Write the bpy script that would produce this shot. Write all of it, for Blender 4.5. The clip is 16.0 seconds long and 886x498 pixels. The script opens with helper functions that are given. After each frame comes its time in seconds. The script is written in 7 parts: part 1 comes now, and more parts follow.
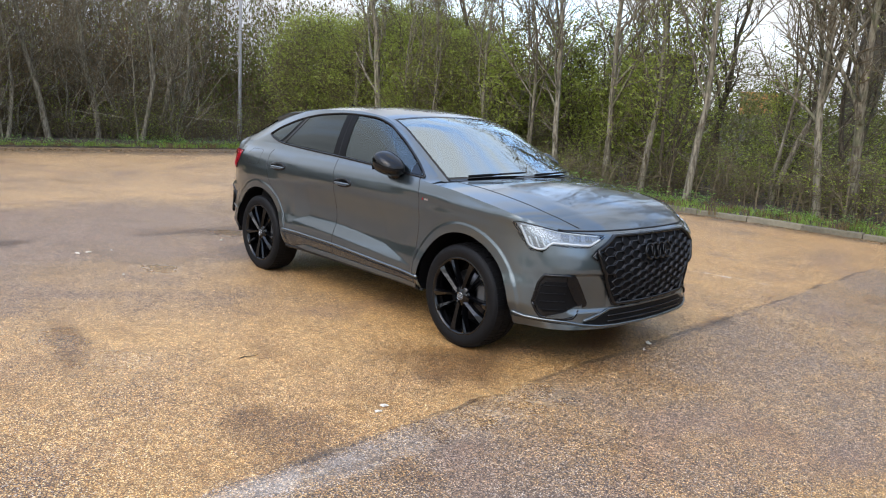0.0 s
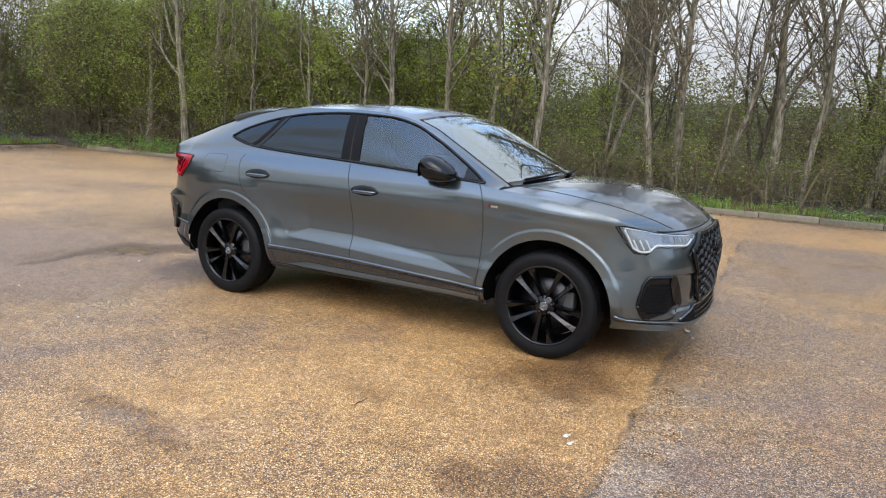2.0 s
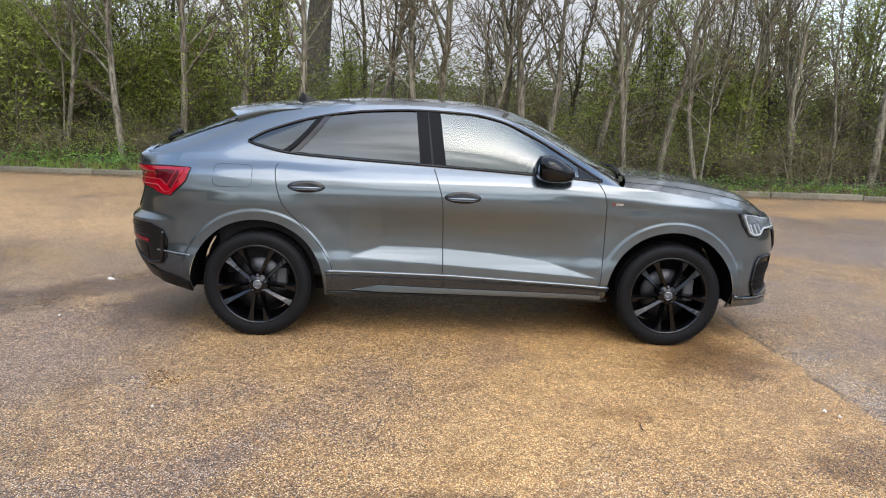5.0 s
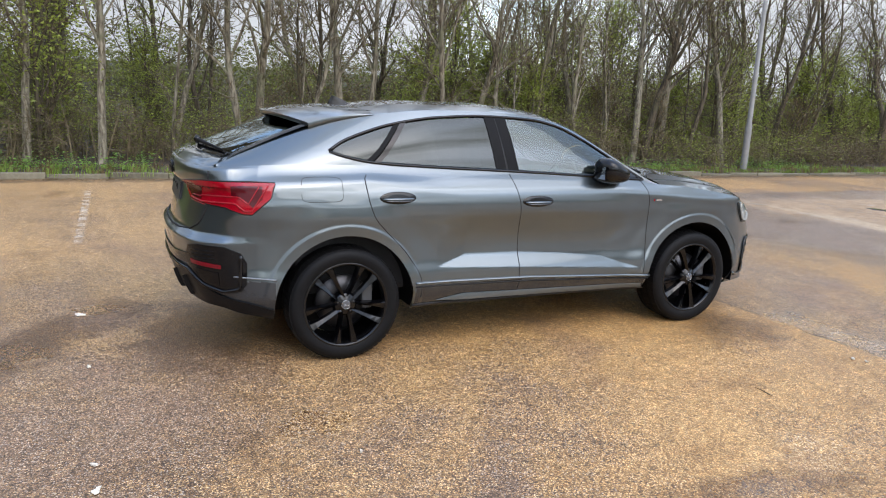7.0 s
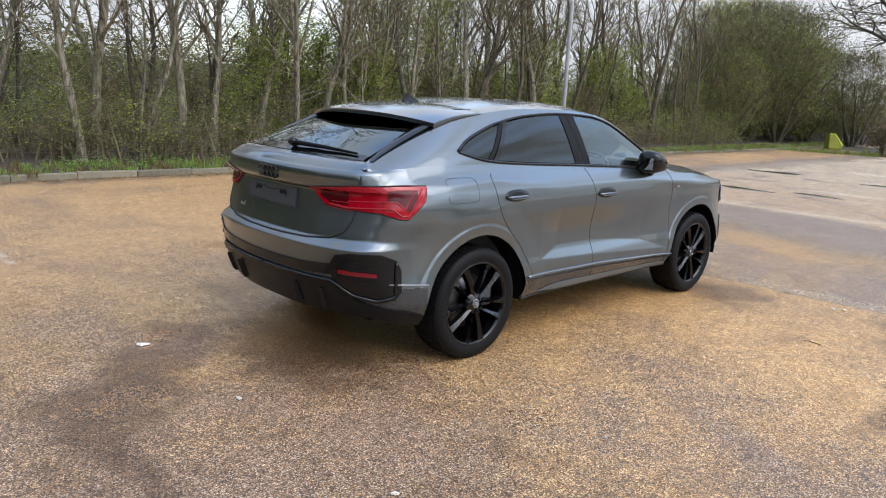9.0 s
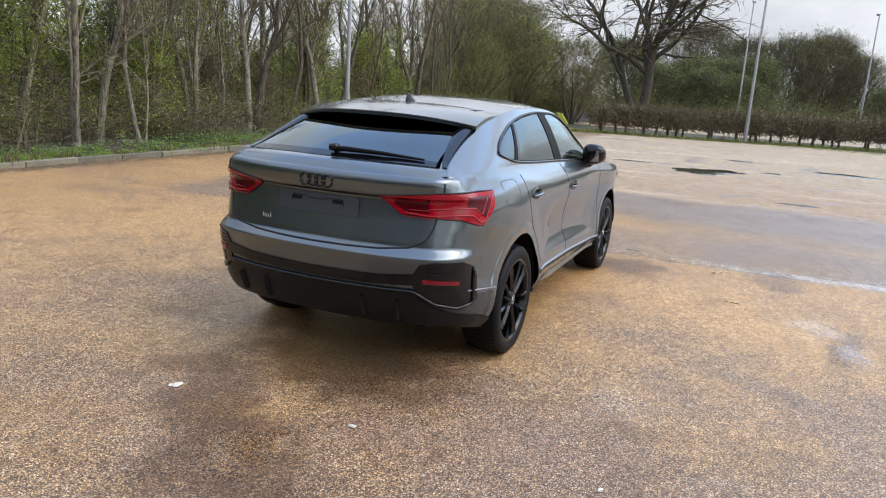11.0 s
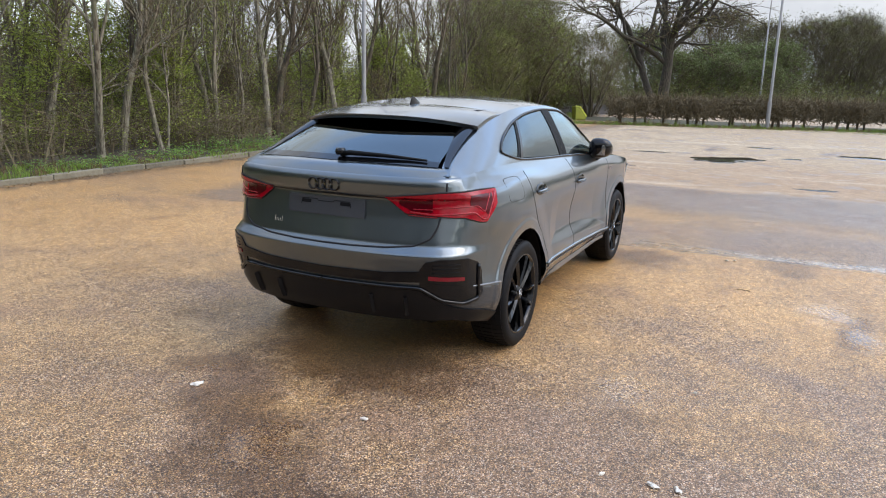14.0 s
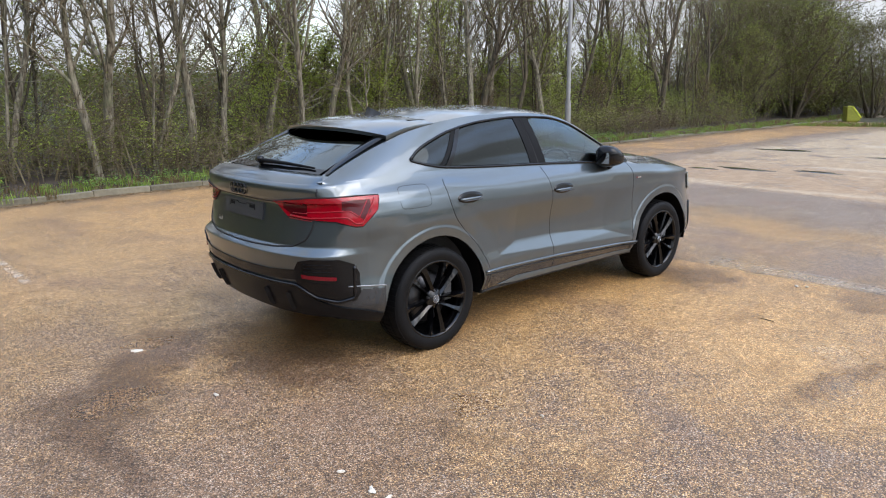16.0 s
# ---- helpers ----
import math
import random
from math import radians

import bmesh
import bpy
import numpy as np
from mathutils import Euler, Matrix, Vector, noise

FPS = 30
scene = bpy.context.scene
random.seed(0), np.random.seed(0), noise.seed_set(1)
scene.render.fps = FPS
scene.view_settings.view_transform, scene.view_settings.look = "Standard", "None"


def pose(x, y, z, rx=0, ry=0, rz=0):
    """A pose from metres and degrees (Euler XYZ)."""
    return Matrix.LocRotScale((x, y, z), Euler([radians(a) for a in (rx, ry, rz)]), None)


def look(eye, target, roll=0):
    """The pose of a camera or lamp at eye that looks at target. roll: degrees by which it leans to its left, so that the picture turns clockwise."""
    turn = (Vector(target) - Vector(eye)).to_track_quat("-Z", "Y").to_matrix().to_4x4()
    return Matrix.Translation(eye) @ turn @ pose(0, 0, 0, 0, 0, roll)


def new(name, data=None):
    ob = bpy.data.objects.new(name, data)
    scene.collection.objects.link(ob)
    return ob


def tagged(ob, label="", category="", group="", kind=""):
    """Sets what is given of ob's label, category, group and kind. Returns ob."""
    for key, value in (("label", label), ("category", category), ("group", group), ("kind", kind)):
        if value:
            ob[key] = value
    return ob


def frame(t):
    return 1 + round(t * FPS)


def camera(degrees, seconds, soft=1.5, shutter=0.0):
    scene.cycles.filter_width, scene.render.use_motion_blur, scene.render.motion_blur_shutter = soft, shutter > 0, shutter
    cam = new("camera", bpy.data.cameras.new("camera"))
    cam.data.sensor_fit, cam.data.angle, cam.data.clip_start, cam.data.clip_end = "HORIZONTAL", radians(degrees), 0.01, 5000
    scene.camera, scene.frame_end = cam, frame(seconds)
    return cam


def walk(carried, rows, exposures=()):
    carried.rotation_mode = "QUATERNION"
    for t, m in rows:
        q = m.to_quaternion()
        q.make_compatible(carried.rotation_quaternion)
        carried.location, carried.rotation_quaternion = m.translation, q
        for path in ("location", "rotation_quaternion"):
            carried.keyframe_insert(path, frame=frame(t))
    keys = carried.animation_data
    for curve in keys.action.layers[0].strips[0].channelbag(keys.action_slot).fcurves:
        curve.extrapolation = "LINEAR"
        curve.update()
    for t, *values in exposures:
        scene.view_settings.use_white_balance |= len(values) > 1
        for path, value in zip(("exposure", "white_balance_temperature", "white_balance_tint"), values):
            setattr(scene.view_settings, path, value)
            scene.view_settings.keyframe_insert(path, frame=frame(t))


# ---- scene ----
cam = camera(63.5, 16.0, soft=1.1)
PATH = [
    (0, (4.6, -4.123, 1.509), (3.166, -2.778, 1.142), 3.4),
    (0.5, (4.208, -4.415, 1.5), (2.866, -2.98, 1.129), 3.1),
    (1, (3.772, -4.693, 1.52), (2.543, -3.161, 1.143), 2.9),
    (1.5, (3.284, -4.848, 1.545), (2.199, -3.214, 1.155), 2.7),
    (2, (2.788, -5.084, 1.526), (1.881, -3.342, 1.147), 2.8),
    (2.5, (2.271, -5.273, 1.486), (1.519, -3.459, 1.105), 2.7),
    (3, (1.735, -5.374, 1.502), (1.146, -3.501, 1.118), 2.6),
    (3.2, (1.531, -5.426, 1.509), (1.009, -3.534, 1.123), 2.4),
    (5.3, (-0.673, -5.364, 1.529), (-0.491, -3.413, 1.131), 2.3),
    (5.5, (-0.89, -5.337, 1.533), (-0.644, -3.394, 1.129), 2.3),
    (6, (-1.453, -5.245, 1.569), (-1.035, -3.332, 1.162), 2.3),
    (6.5, (-2.016, -5.034, 1.61), (-1.387, -3.184, 1.183), 2.6),
    (7, (-2.568, -4.865, 1.597), (-1.743, -3.093, 1.178), 2.7),
    (7.5, (-3.05, -4.614, 1.557), (-2.069, -2.924, 1.132), 2.7),
    (8, (-3.541, -4.304, 1.563), (-2.403, -2.714, 1.145), 2.8),
    (8.2, (-3.742, -4.2, 1.577), (-2.555, -2.647, 1.155), 2.8),
    (10.3, (-5.124, -2.733, 1.579), (-3.465, -1.705, 1.142), 3.3),
    (10.5, (-5.22, -2.572, 1.605), (-3.516, -1.624, 1.16), 3.4),
    (11, (-5.488, -2.192, 1.621), (-3.7, -1.414, 1.178), 3.7),
    (11.5, (-5.578, -1.852, 1.611), (-3.754, -1.167, 1.158), 3.6),
    (12, (-5.672, -1.588, 1.622), (-3.814, -0.999, 1.175), 3.4),
    (12.5, (-5.798, -1.47, 1.648), (-3.932, -0.906, 1.201), 3.1),
    (13, (-5.802, -1.574, 1.664), (-3.943, -0.99, 1.214), 2.7),
    (13.5, (-5.732, -1.919, 1.667), (-3.92, -1.203, 1.217), 2.0),
    (14, (-5.559, -2.344, 1.654), (-3.801, -1.504, 1.201), 1.4),
    (14.5, (-5.366, -2.856, 1.654), (-3.665, -1.903, 1.207), 0.9),
    (15, (-5.099, -3.352, 1.653), (-3.501, -2.235, 1.209), 0.4),
    (15.5, (-4.719, -3.803, 1.687), (-3.273, -2.496, 1.242), -0.2),
    (16, (-4.312, -4.273, 1.705), (-3.01, -2.822, 1.261), -0.6),
]
walk(cam, [(t, look(eye, target, roll)) for t, eye, target, roll in PATH])

# ---- world, sun ----
world = bpy.data.worlds.new("overcast_sky")
scene.world = world
world.use_nodes = True
wn, wl = world.node_tree.nodes, world.node_tree.links
wn.clear()
w_out = wn.new("ShaderNodeOutputWorld")
w_bg = wn.new("ShaderNodeBackground")
w_sky = wn.new("ShaderNodeTexSky")
w_sky.sky_type = "NISHITA"
w_sky.sun_disc = False
SUN_WAY = Vector((0.15, -0.68, 0.70)).normalized()
w_sky.sun_elevation = math.asin(SUN_WAY.z)
w_sky.sun_rotation = math.atan2(SUN_WAY.x, SUN_WAY.y)
w_dim = wn.new("ShaderNodeMix")
w_dim.data_type, w_dim.blend_type = "RGBA", "MULTIPLY"
w_dim.inputs[0].default_value = 1.0
w_dim.inputs[7].default_value = (0.36, 0.36, 0.36, 1)
w_co = wn.new("ShaderNodeTexCoord")
w_map = wn.new("ShaderNodeMapping")
w_map.inputs["Location"].default_value = (0.7, 0.2, 1.3)
w_map.inputs["Scale"].default_value = (1.0, 1.0, 2.6)
w_noise = wn.new("ShaderNodeTexNoise")
w_noise.inputs["Scale"].default_value = 2.2
w_noise.inputs["Detail"].default_value = 6
w_noise.inputs["Roughness"].default_value = 0.55
w_cover = wn.new("ShaderNodeValToRGB")
w_cover.color_ramp.elements[0].position, w_cover.color_ramp.elements[0].color = 0.38, (0.04, 0.04, 0.04, 1)
w_cover.color_ramp.elements[1].position, w_cover.color_ramp.elements[1].color = 0.60, (1, 1, 1, 1)
w_tone = wn.new("ShaderNodeValToRGB")
w_tone.color_ramp.elements[0].position, w_tone.color_ramp.elements[0].color = 0.40, (0.80, 0.83, 0.87, 1)
w_tone.color_ramp.elements[1].position, w_tone.color_ramp.elements[1].color = 0.66, (0.50, 0.53, 0.58, 1)
w_mix = wn.new("ShaderNodeMix")
w_mix.data_type = "RGBA"
wl.new(w_co.outputs["Generated"], w_map.inputs["Vector"])
wl.new(w_map.outputs["Vector"], w_noise.inputs["Vector"])
# the cloud opens a little higher up
w_open = wn.new("ShaderNodeMapRange")
w_open.inputs["From Min"].default_value, w_open.inputs["From Max"].default_value = 0.2, 0.75
w_open.inputs["To Min"].default_value, w_open.inputs["To Max"].default_value = 0.09, -0.06
w_sum = wn.new("ShaderNodeMath")
wl.new(w_noise.outputs["Fac"], w_sum.inputs[0])
wl.new(w_open.outputs["Result"], w_sum.inputs[1])
wl.new(w_sum.outputs[0], w_cover.inputs["Fac"])
wl.new(w_noise.outputs["Fac"], w_tone.inputs["Fac"])
wl.new(w_sky.outputs["Color"], w_dim.inputs[6])
wl.new(w_cover.outputs["Color"], w_mix.inputs[0])
wl.new(w_dim.outputs[2], w_mix.inputs[6])
wl.new(w_tone.outputs["Color"], w_mix.inputs[7])
# an overcast dome: brighter towards the zenith
w_sep = wn.new("ShaderNodeSeparateXYZ")
wl.new(w_co.outputs["Generated"], w_sep.inputs[0])
wl.new(w_sep.outputs["Z"], w_open.inputs["Value"])
w_glow = wn.new("ShaderNodeMapRange")
w_glow.inputs["From Min"].default_value, w_glow.inputs["From Max"].default_value = 0.0, 1.0
w_glow.inputs["To Min"].default_value, w_glow.inputs["To Max"].default_value = 0.84, 1.6
wl.new(w_sep.outputs["Z"], w_glow.inputs["Value"])
w_mul = wn.new("ShaderNodeMix")
w_mul.data_type, w_mul.blend_type = "RGBA", "MULTIPLY"
w_mul.inputs[0].default_value = 1.0
wl.new(w_mix.outputs[2], w_mul.inputs[6])
wl.new(w_glow.outputs["Result"], w_mul.inputs[7])
wl.new(w_mul.outputs[2], w_bg.inputs["Color"])
w_bg.inputs["Strength"].default_value = 1.16
wl.new(w_bg.outputs["Background"], w_out.inputs["Surface"])

sun = new("sun", bpy.data.lights.new("sun", "SUN"))
sun.data.energy, sun.data.angle, sun.data.color = 1.0, radians(60), (1.0, 0.98, 0.95)
sun.matrix_world = look(tuple(SUN_WAY * 30), (0, 0, 0))
scene.view_settings.exposure = 0.41
scene.view_settings.use_white_balance = True
scene.view_settings.white_balance_temperature = 6620

# ---- materials ----
def material(name, color, rough=0.6, metal=0.0, coat=0.0, bump=0.0, scale=30.0, vary=0.15, spec=0.5, island=0.0, obj=0.0):
    """A principled material with a two-scale colour variation and a fine relief."""
    m = bpy.data.materials.new(name)
    m.use_nodes = True
    n, l = m.node_tree.nodes, m.node_tree.links
    p = n["Principled BSDF"]
    p.inputs["Roughness"].default_value = rough
    p.inputs["Metallic"].default_value = metal
    p.inputs["Coat Weight"].default_value = coat
    p.inputs["Coat Roughness"].default_value = 0.04
    p.inputs["Specular IOR Level"].default_value = spec
    co = n.new("ShaderNodeTexCoord")
    big = n.new("ShaderNodeTexNoise")
    big.inputs["Scale"].default_value, big.inputs["Detail"].default_value = scale * 0.12, 3
    small = n.new("ShaderNodeTexNoise")
    small.inputs["Scale"].default_value, small.inputs["Detail"].default_value = scale, 5
    l.new(co.outputs["Object"], big.inputs["Vector"])
    l.new(co.outputs["Object"], small.inputs["Vector"])
    add = n.new("ShaderNodeMath")
    l.new(big.outputs["Fac"], add.inputs[0])
    l.new(small.outputs["Fac"], add.inputs[1])
    last = add.outputs[0]
    if island or obj:
        info = n.new("ShaderNodeNewGeometry" if island else "ShaderNodeObjectInfo")
        mad = n.new("ShaderNodeMath")
        mad.operation = "MULTIPLY_ADD"
        l.new(info.outputs["Random Per Island" if island else "Random"], mad.inputs[0])
        mad.inputs[1].default_value = island or obj
        l.new(last, mad.inputs[2])
        last = mad.outputs[0]
    rng = n.new("ShaderNodeMapRange")
    rng.inputs["From Min"].default_value, rng.inputs["From Max"].default_value = 0.6, 1.4 + island + obj
    rng.inputs["To Min"].default_value, rng.inputs["To Max"].default_value = 1 - vary, 1 + vary
    l.new(last, rng.inputs["Value"])
    mul = n.new("ShaderNodeMix")
    mul.data_type, mul.blend_type = "RGBA", "MULTIPLY"
    mul.inputs[0].default_value = 1.0
    mul.inputs[6].default_value = (*color, 1)
    l.new(rng.outputs["Result"], mul.inputs[7])
    l.new(mul.outputs[2], p.inputs["Base Color"])
    if bump:
        b = n.new("ShaderNodeBump")
        b.inputs["Strength"].default_value, b.inputs["Distance"].default_value = bump, 0.01
        l.new(small.outputs["Fac"], b.inputs["Height"])
        l.new(b.outputs["Normal"], p.inputs["Normal"])
    return m


def glass_material(name, tint, gloss=0.08, rough=0.0):
    """A thin pane: a tinted see-through layer under a clear gloss."""
    m = bpy.data.materials.new(name)
    m.use_nodes = True
    n, l = m.node_tree.nodes, m.node_tree.links
    n.remove(n["Principled BSDF"])
    t, g, f, x = n.new("ShaderNodeBsdfTransparent"), n.new("ShaderNodeBsdfGlossy"), n.new("ShaderNodeLayerWeight"), n.new("ShaderNodeMixShader")
    t.inputs["Color"].default_value = (*tint, 1)
    g.inputs["Roughness"].default_value = rough
    g.inputs["Color"].default_value = (0.90, 0.99, 1.0, 1)
    f.inputs["Blend"].default_value = 0.5
    k, a = n.new("ShaderNodeMath"), n.new("ShaderNodeMath")
    k.operation, a.operation = "POWER", "MULTIPLY_ADD"
    k.inputs[1].default_value = 4.5
    a.inputs[1].default_value, a.inputs[2].default_value = 1 - gloss, gloss
    l.new(f.outputs["Facing"], k.inputs[0])
    l.new(k.outputs[0], a.inputs[0])
    l.new(a.outputs[0], x.inputs["Fac"])
    l.new(t.outputs["BSDF"], x.inputs[1])
    l.new(g.outputs["BSDF"], x.inputs[2])
    l.new(x.outputs["Shader"], n["Material Output"].inputs["Surface"])
    return m


def leaf_material(name, color, island=1.2, vary=0.5):
    """Thin leaves that let some light through."""
    m = material(name, color, 0.55, scale=3, vary=vary, island=island)
    n, l = m.node_tree.nodes, m.node_tree.links
    p = n["Principled BSDF"]
    tr, mx = n.new("ShaderNodeBsdfTranslucent"), n.new("ShaderNodeMixShader")
    l.new(p.inputs["Base Color"].links[0].from_socket, tr.inputs["Color"])
    mx.inputs["Fac"].default_value = 0.4
    l.new(p.outputs["BSDF"], mx.inputs[1])
    l.new(tr.outputs["BSDF"], mx.inputs[2])
    l.new(mx.outputs["Shader"], n["Material Output"].inputs["Surface"])
    return m


def bark_material(name, dark, light, moss):
    """Bark with upright cracks, pale flakes and green algae."""
    m = material(name, light, 0.92, scale=14, vary=0.3)
    n, l = m.node_tree.nodes, m.node_tree.links
    p = n["Principled BSDF"]
    co, mp = n.new("ShaderNodeTexCoord"), n.new("ShaderNodeMapping")
    mp.inputs["Scale"].default_value = (26, 26, 4.5)
    l.new(co.outputs["Object"], mp.inputs["Vector"])
    crack, algae = n.new("ShaderNodeTexNoise"), n.new("ShaderNodeTexNoise")
    crack.inputs["Scale"].default_value, crack.inputs["Detail"].default_value = 1.0, 5
    algae.inputs["Scale"].default_value, algae.inputs["Detail"].default_value = 2.6, 4
    l.new(mp.outputs["Vector"], crack.inputs["Vector"])
    l.new(co.outputs["Object"], algae.inputs["Vector"])
    last = p.inputs["Base Color"].links[0].from_socket
    for noise, lo, hi, tint, top in ((crack, 0.56, 0.40, dark, 0.9), (algae, 0.52, 0.68, moss, 0.75)):
        r, x = n.new("ShaderNodeMapRange"), n.new("ShaderNodeMix")
        r.inputs["From Min"].default_value, r.inputs["From Max"].default_value, r.inputs["To Max"].default_value = lo, hi, top
        x.data_type = "RGBA"
        x.inputs[7].default_value = (*tint, 1)
        l.new(noise.outputs["Fac"], r.inputs["Value"])
        l.new(r.outputs["Result"], x.inputs[0])
        l.new(last, x.inputs[6])
        last = x.outputs[2]
    l.new(last, p.inputs["Base Color"])
    b = n.new("ShaderNodeBump")
    b.inputs["Strength"].default_value, b.inputs["Distance"].default_value = 0.9, 0.02
    l.new(crack.outputs["Fac"], b.inputs["Height"])
    l.new(b.outputs["Normal"], p.inputs["Normal"])
    return m


PAINT = material("grey_metallic_paint", (0.080, 0.099, 0.109), 0.31, 0.90, 1.0, scale=9, vary=0.04)
PAINT.node_tree.nodes["Principled BSDF"].inputs["Coat IOR"].default_value = 1.7
DARK_PAINT = material("satin_dark_grey", (0.034, 0.037, 0.041), 0.25, 0.4, 0.6, scale=9, vary=0.05)
GLOSS_BLACK = material("gloss_black_plastic", (0.003, 0.003, 0.0035), 0.06, 0.0, 0.0, spec=0.35, scale=12, vary=0.1)
MATT_BLACK = material("matt_black_plastic", (0.004, 0.004, 0.0045), 0.55, spec=0.12, scale=200, vary=0.2, bump=0.05)
DIFFUSER = material("charcoal_plastic", (0.004, 0.0042, 0.005), 0.40, spec=0.25, scale=150, vary=0.2, bump=0.05)
DARK_GREY = material("dark_grey_plastic", (0.05, 0.052, 0.056), 0.5, scale=150, vary=0.15, bump=0.05)
RUBBER = material("tyre_rubber", (0.005, 0.005, 0.0055), 0.6, spec=0.16, scale=60, vary=0.3, bump=0.1)
RIM_BLACK = material("gloss_black_alloy", (0.002, 0.002, 0.0024), 0.10, 0.0, 0.0, spec=0.38, scale=20, vary=0.1)
STEEL = material("brake_steel", (0.07, 0.07, 0.075), 0.4, 1.0, scale=40, vary=0.2)
CHROME = material("satin_silver", (0.6, 0.61, 0.63), 0.2, 1.0, scale=20, vary=0.05)
SEAM = material("panel_gap_rubber", (0.006, 0.006, 0.007), 0.7, scale=20, vary=0.1)
RED_LENS = material("red_lamp_lens", (0.27, 0.001, 0.009), 0.10, 0.0, 0.3, spec=0.3, scale=60, vary=0.25)
RED_DARK = material("dark_red_lamp_lens", (0.060, 0.0006, 0.004), 0.15, 0.0, 0.1, spec=0.3, scale=60, vary=0.25)
REFLECTOR = material("red_reflector_plastic", (0.15, 0.002, 0.008), 0.12, 0.0, 0.3, spec=0.4, scale=120, vary=0.25)
RED_BRIGHT = material("bright_red_light_guide", (0.31, 0.002, 0.010), 0.3, 0.0, 0.0, scale=60, vary=0.1)
HONEY = material("gloss_black_grille", (0.006, 0.006, 0.007), 0.25, 0.0, 0.0, spec=0.35, scale=20, vary=0.1)
LAMP_SILVER = material("lamp_reflector", (0.20, 0.21, 0.22), 0.3, 0.6, scale=40, vary=0.2)
LAMP_WHITE = material("white_lamp_lens", (0.42, 0.44, 0.45), 0.25, 0.0, 0.3, scale=40, vary=0.1)
LAMP_LENS = material("lamp_glass_block", (0.13, 0.135, 0.14), 0.08, 0.5, 0.5, scale=40, vary=0.2)
CABIN = material("black_cabin_cloth", (0.018, 0.018, 0.019), 0.85, scale=80, vary=0.2, bump=0.1)
PLATE = material("grey_plate_plastic", (0.030, 0.032, 0.036), 0.4, scale=40, vary=0.15)
GLASS = glass_material("clear_glass", (0.50, 0.66, 0.64), 0.09)
GLASS_DARK = glass_material("privacy_glass", (0.02, 0.022, 0.025), 0.05)
GLASS_REAR = glass_material("tinted_rear_glass", (0.012, 0.013, 0.016), 0.11)
SCREEN = glass_material("windscreen_glass", (0.32, 0.40, 0.45), 0.37)
CLEAR = glass_material("lamp_cover", (0.9, 0.92, 0.93), 0.05)
BARK = bark_material("grey_brown_bark", (0.075, 0.060, 0.040), (0.235, 0.208, 0.150), (0.115, 0.125, 0.060))
BARK_DARK = bark_material("dark_bark", (0.040, 0.031, 0.021), (0.115, 0.092, 0.060), (0.065, 0.070, 0.034))
BARK_OLD = bark_material("old_dark_bark", (0.022, 0.018, 0.012), (0.070, 0.056, 0.038), (0.048, 0.055, 0.022))
FAR_TWIG = material("dull_brown_twigs", (0.098, 0.078, 0.047), 0.9, scale=8, vary=0.45, island=0.9)
TWIG = material("brown_twigs", (0.118, 0.092, 0.050), 0.9, scale=8, vary=0.45, island=0.9)
LEAF = leaf_material("spring_leaves", (0.26, 0.31, 0.050))
FAR_LEAF = leaf_material("dull_green_spring_leaves", (0.115, 0.140, 0.036))
LEAF_DARK = leaf_material("olive_hedge_leaves", (0.125, 0.130, 0.028))
DRY = leaf_material("dry_brown_leaves", (0.175, 0.122, 0.056))
GRASS = leaf_material("grass_blades", (0.20, 0.29, 0.05))
HERB_LEAF = leaf_material("broad_green_weed_leaves", (0.17, 0.30, 0.055))
DEADWOOD = material("pale_dead_wood", (0.17, 0.145, 0.105), 0.9, scale=16, vary=0.35, bump=0.4)
LITTER = material("leaf_litter_soil", (0.050, 0.036, 0.024), 0.95, scale=18, vary=0.6, bump=0.8)
KERB = material("concrete_kerb", (0.165, 0.145, 0.100), 0.9, scale=22, vary=0.55, bump=0.4, obj=0.6)
GALV = material("galvanised_steel", (0.22, 0.215, 0.205), 0.6, 0.0, scale=12, vary=0.2)
WATER = material("still_water", (0.03, 0.027, 0.023), 0.03, scale=3, vary=0.2, spec=0.5)
ORANGE = material("orange_board", (0.45, 0.22, 0.06), 0.6, scale=2, vary=0.2)
BRICK = material("grey_brown_wall", (0.06, 0.056, 0.046), 0.9, scale=2, vary=0.2)
YELLOW = material("yellow_grit_bin", (0.74, 0.76, 0.08), 0.5, scale=12, vary=0.12)
# darker copy of the bin's yellow: the shade on its body as colour
YELLOW_SHADED = material("shaded_yellow_plastic", (0.26, 0.28, 0.035), 0.55, scale=10, vary=0.25)
WHITE_BIT = material("white_litter", (0.62, 0.57, 0.48), 0.7, scale=60, vary=0.15)


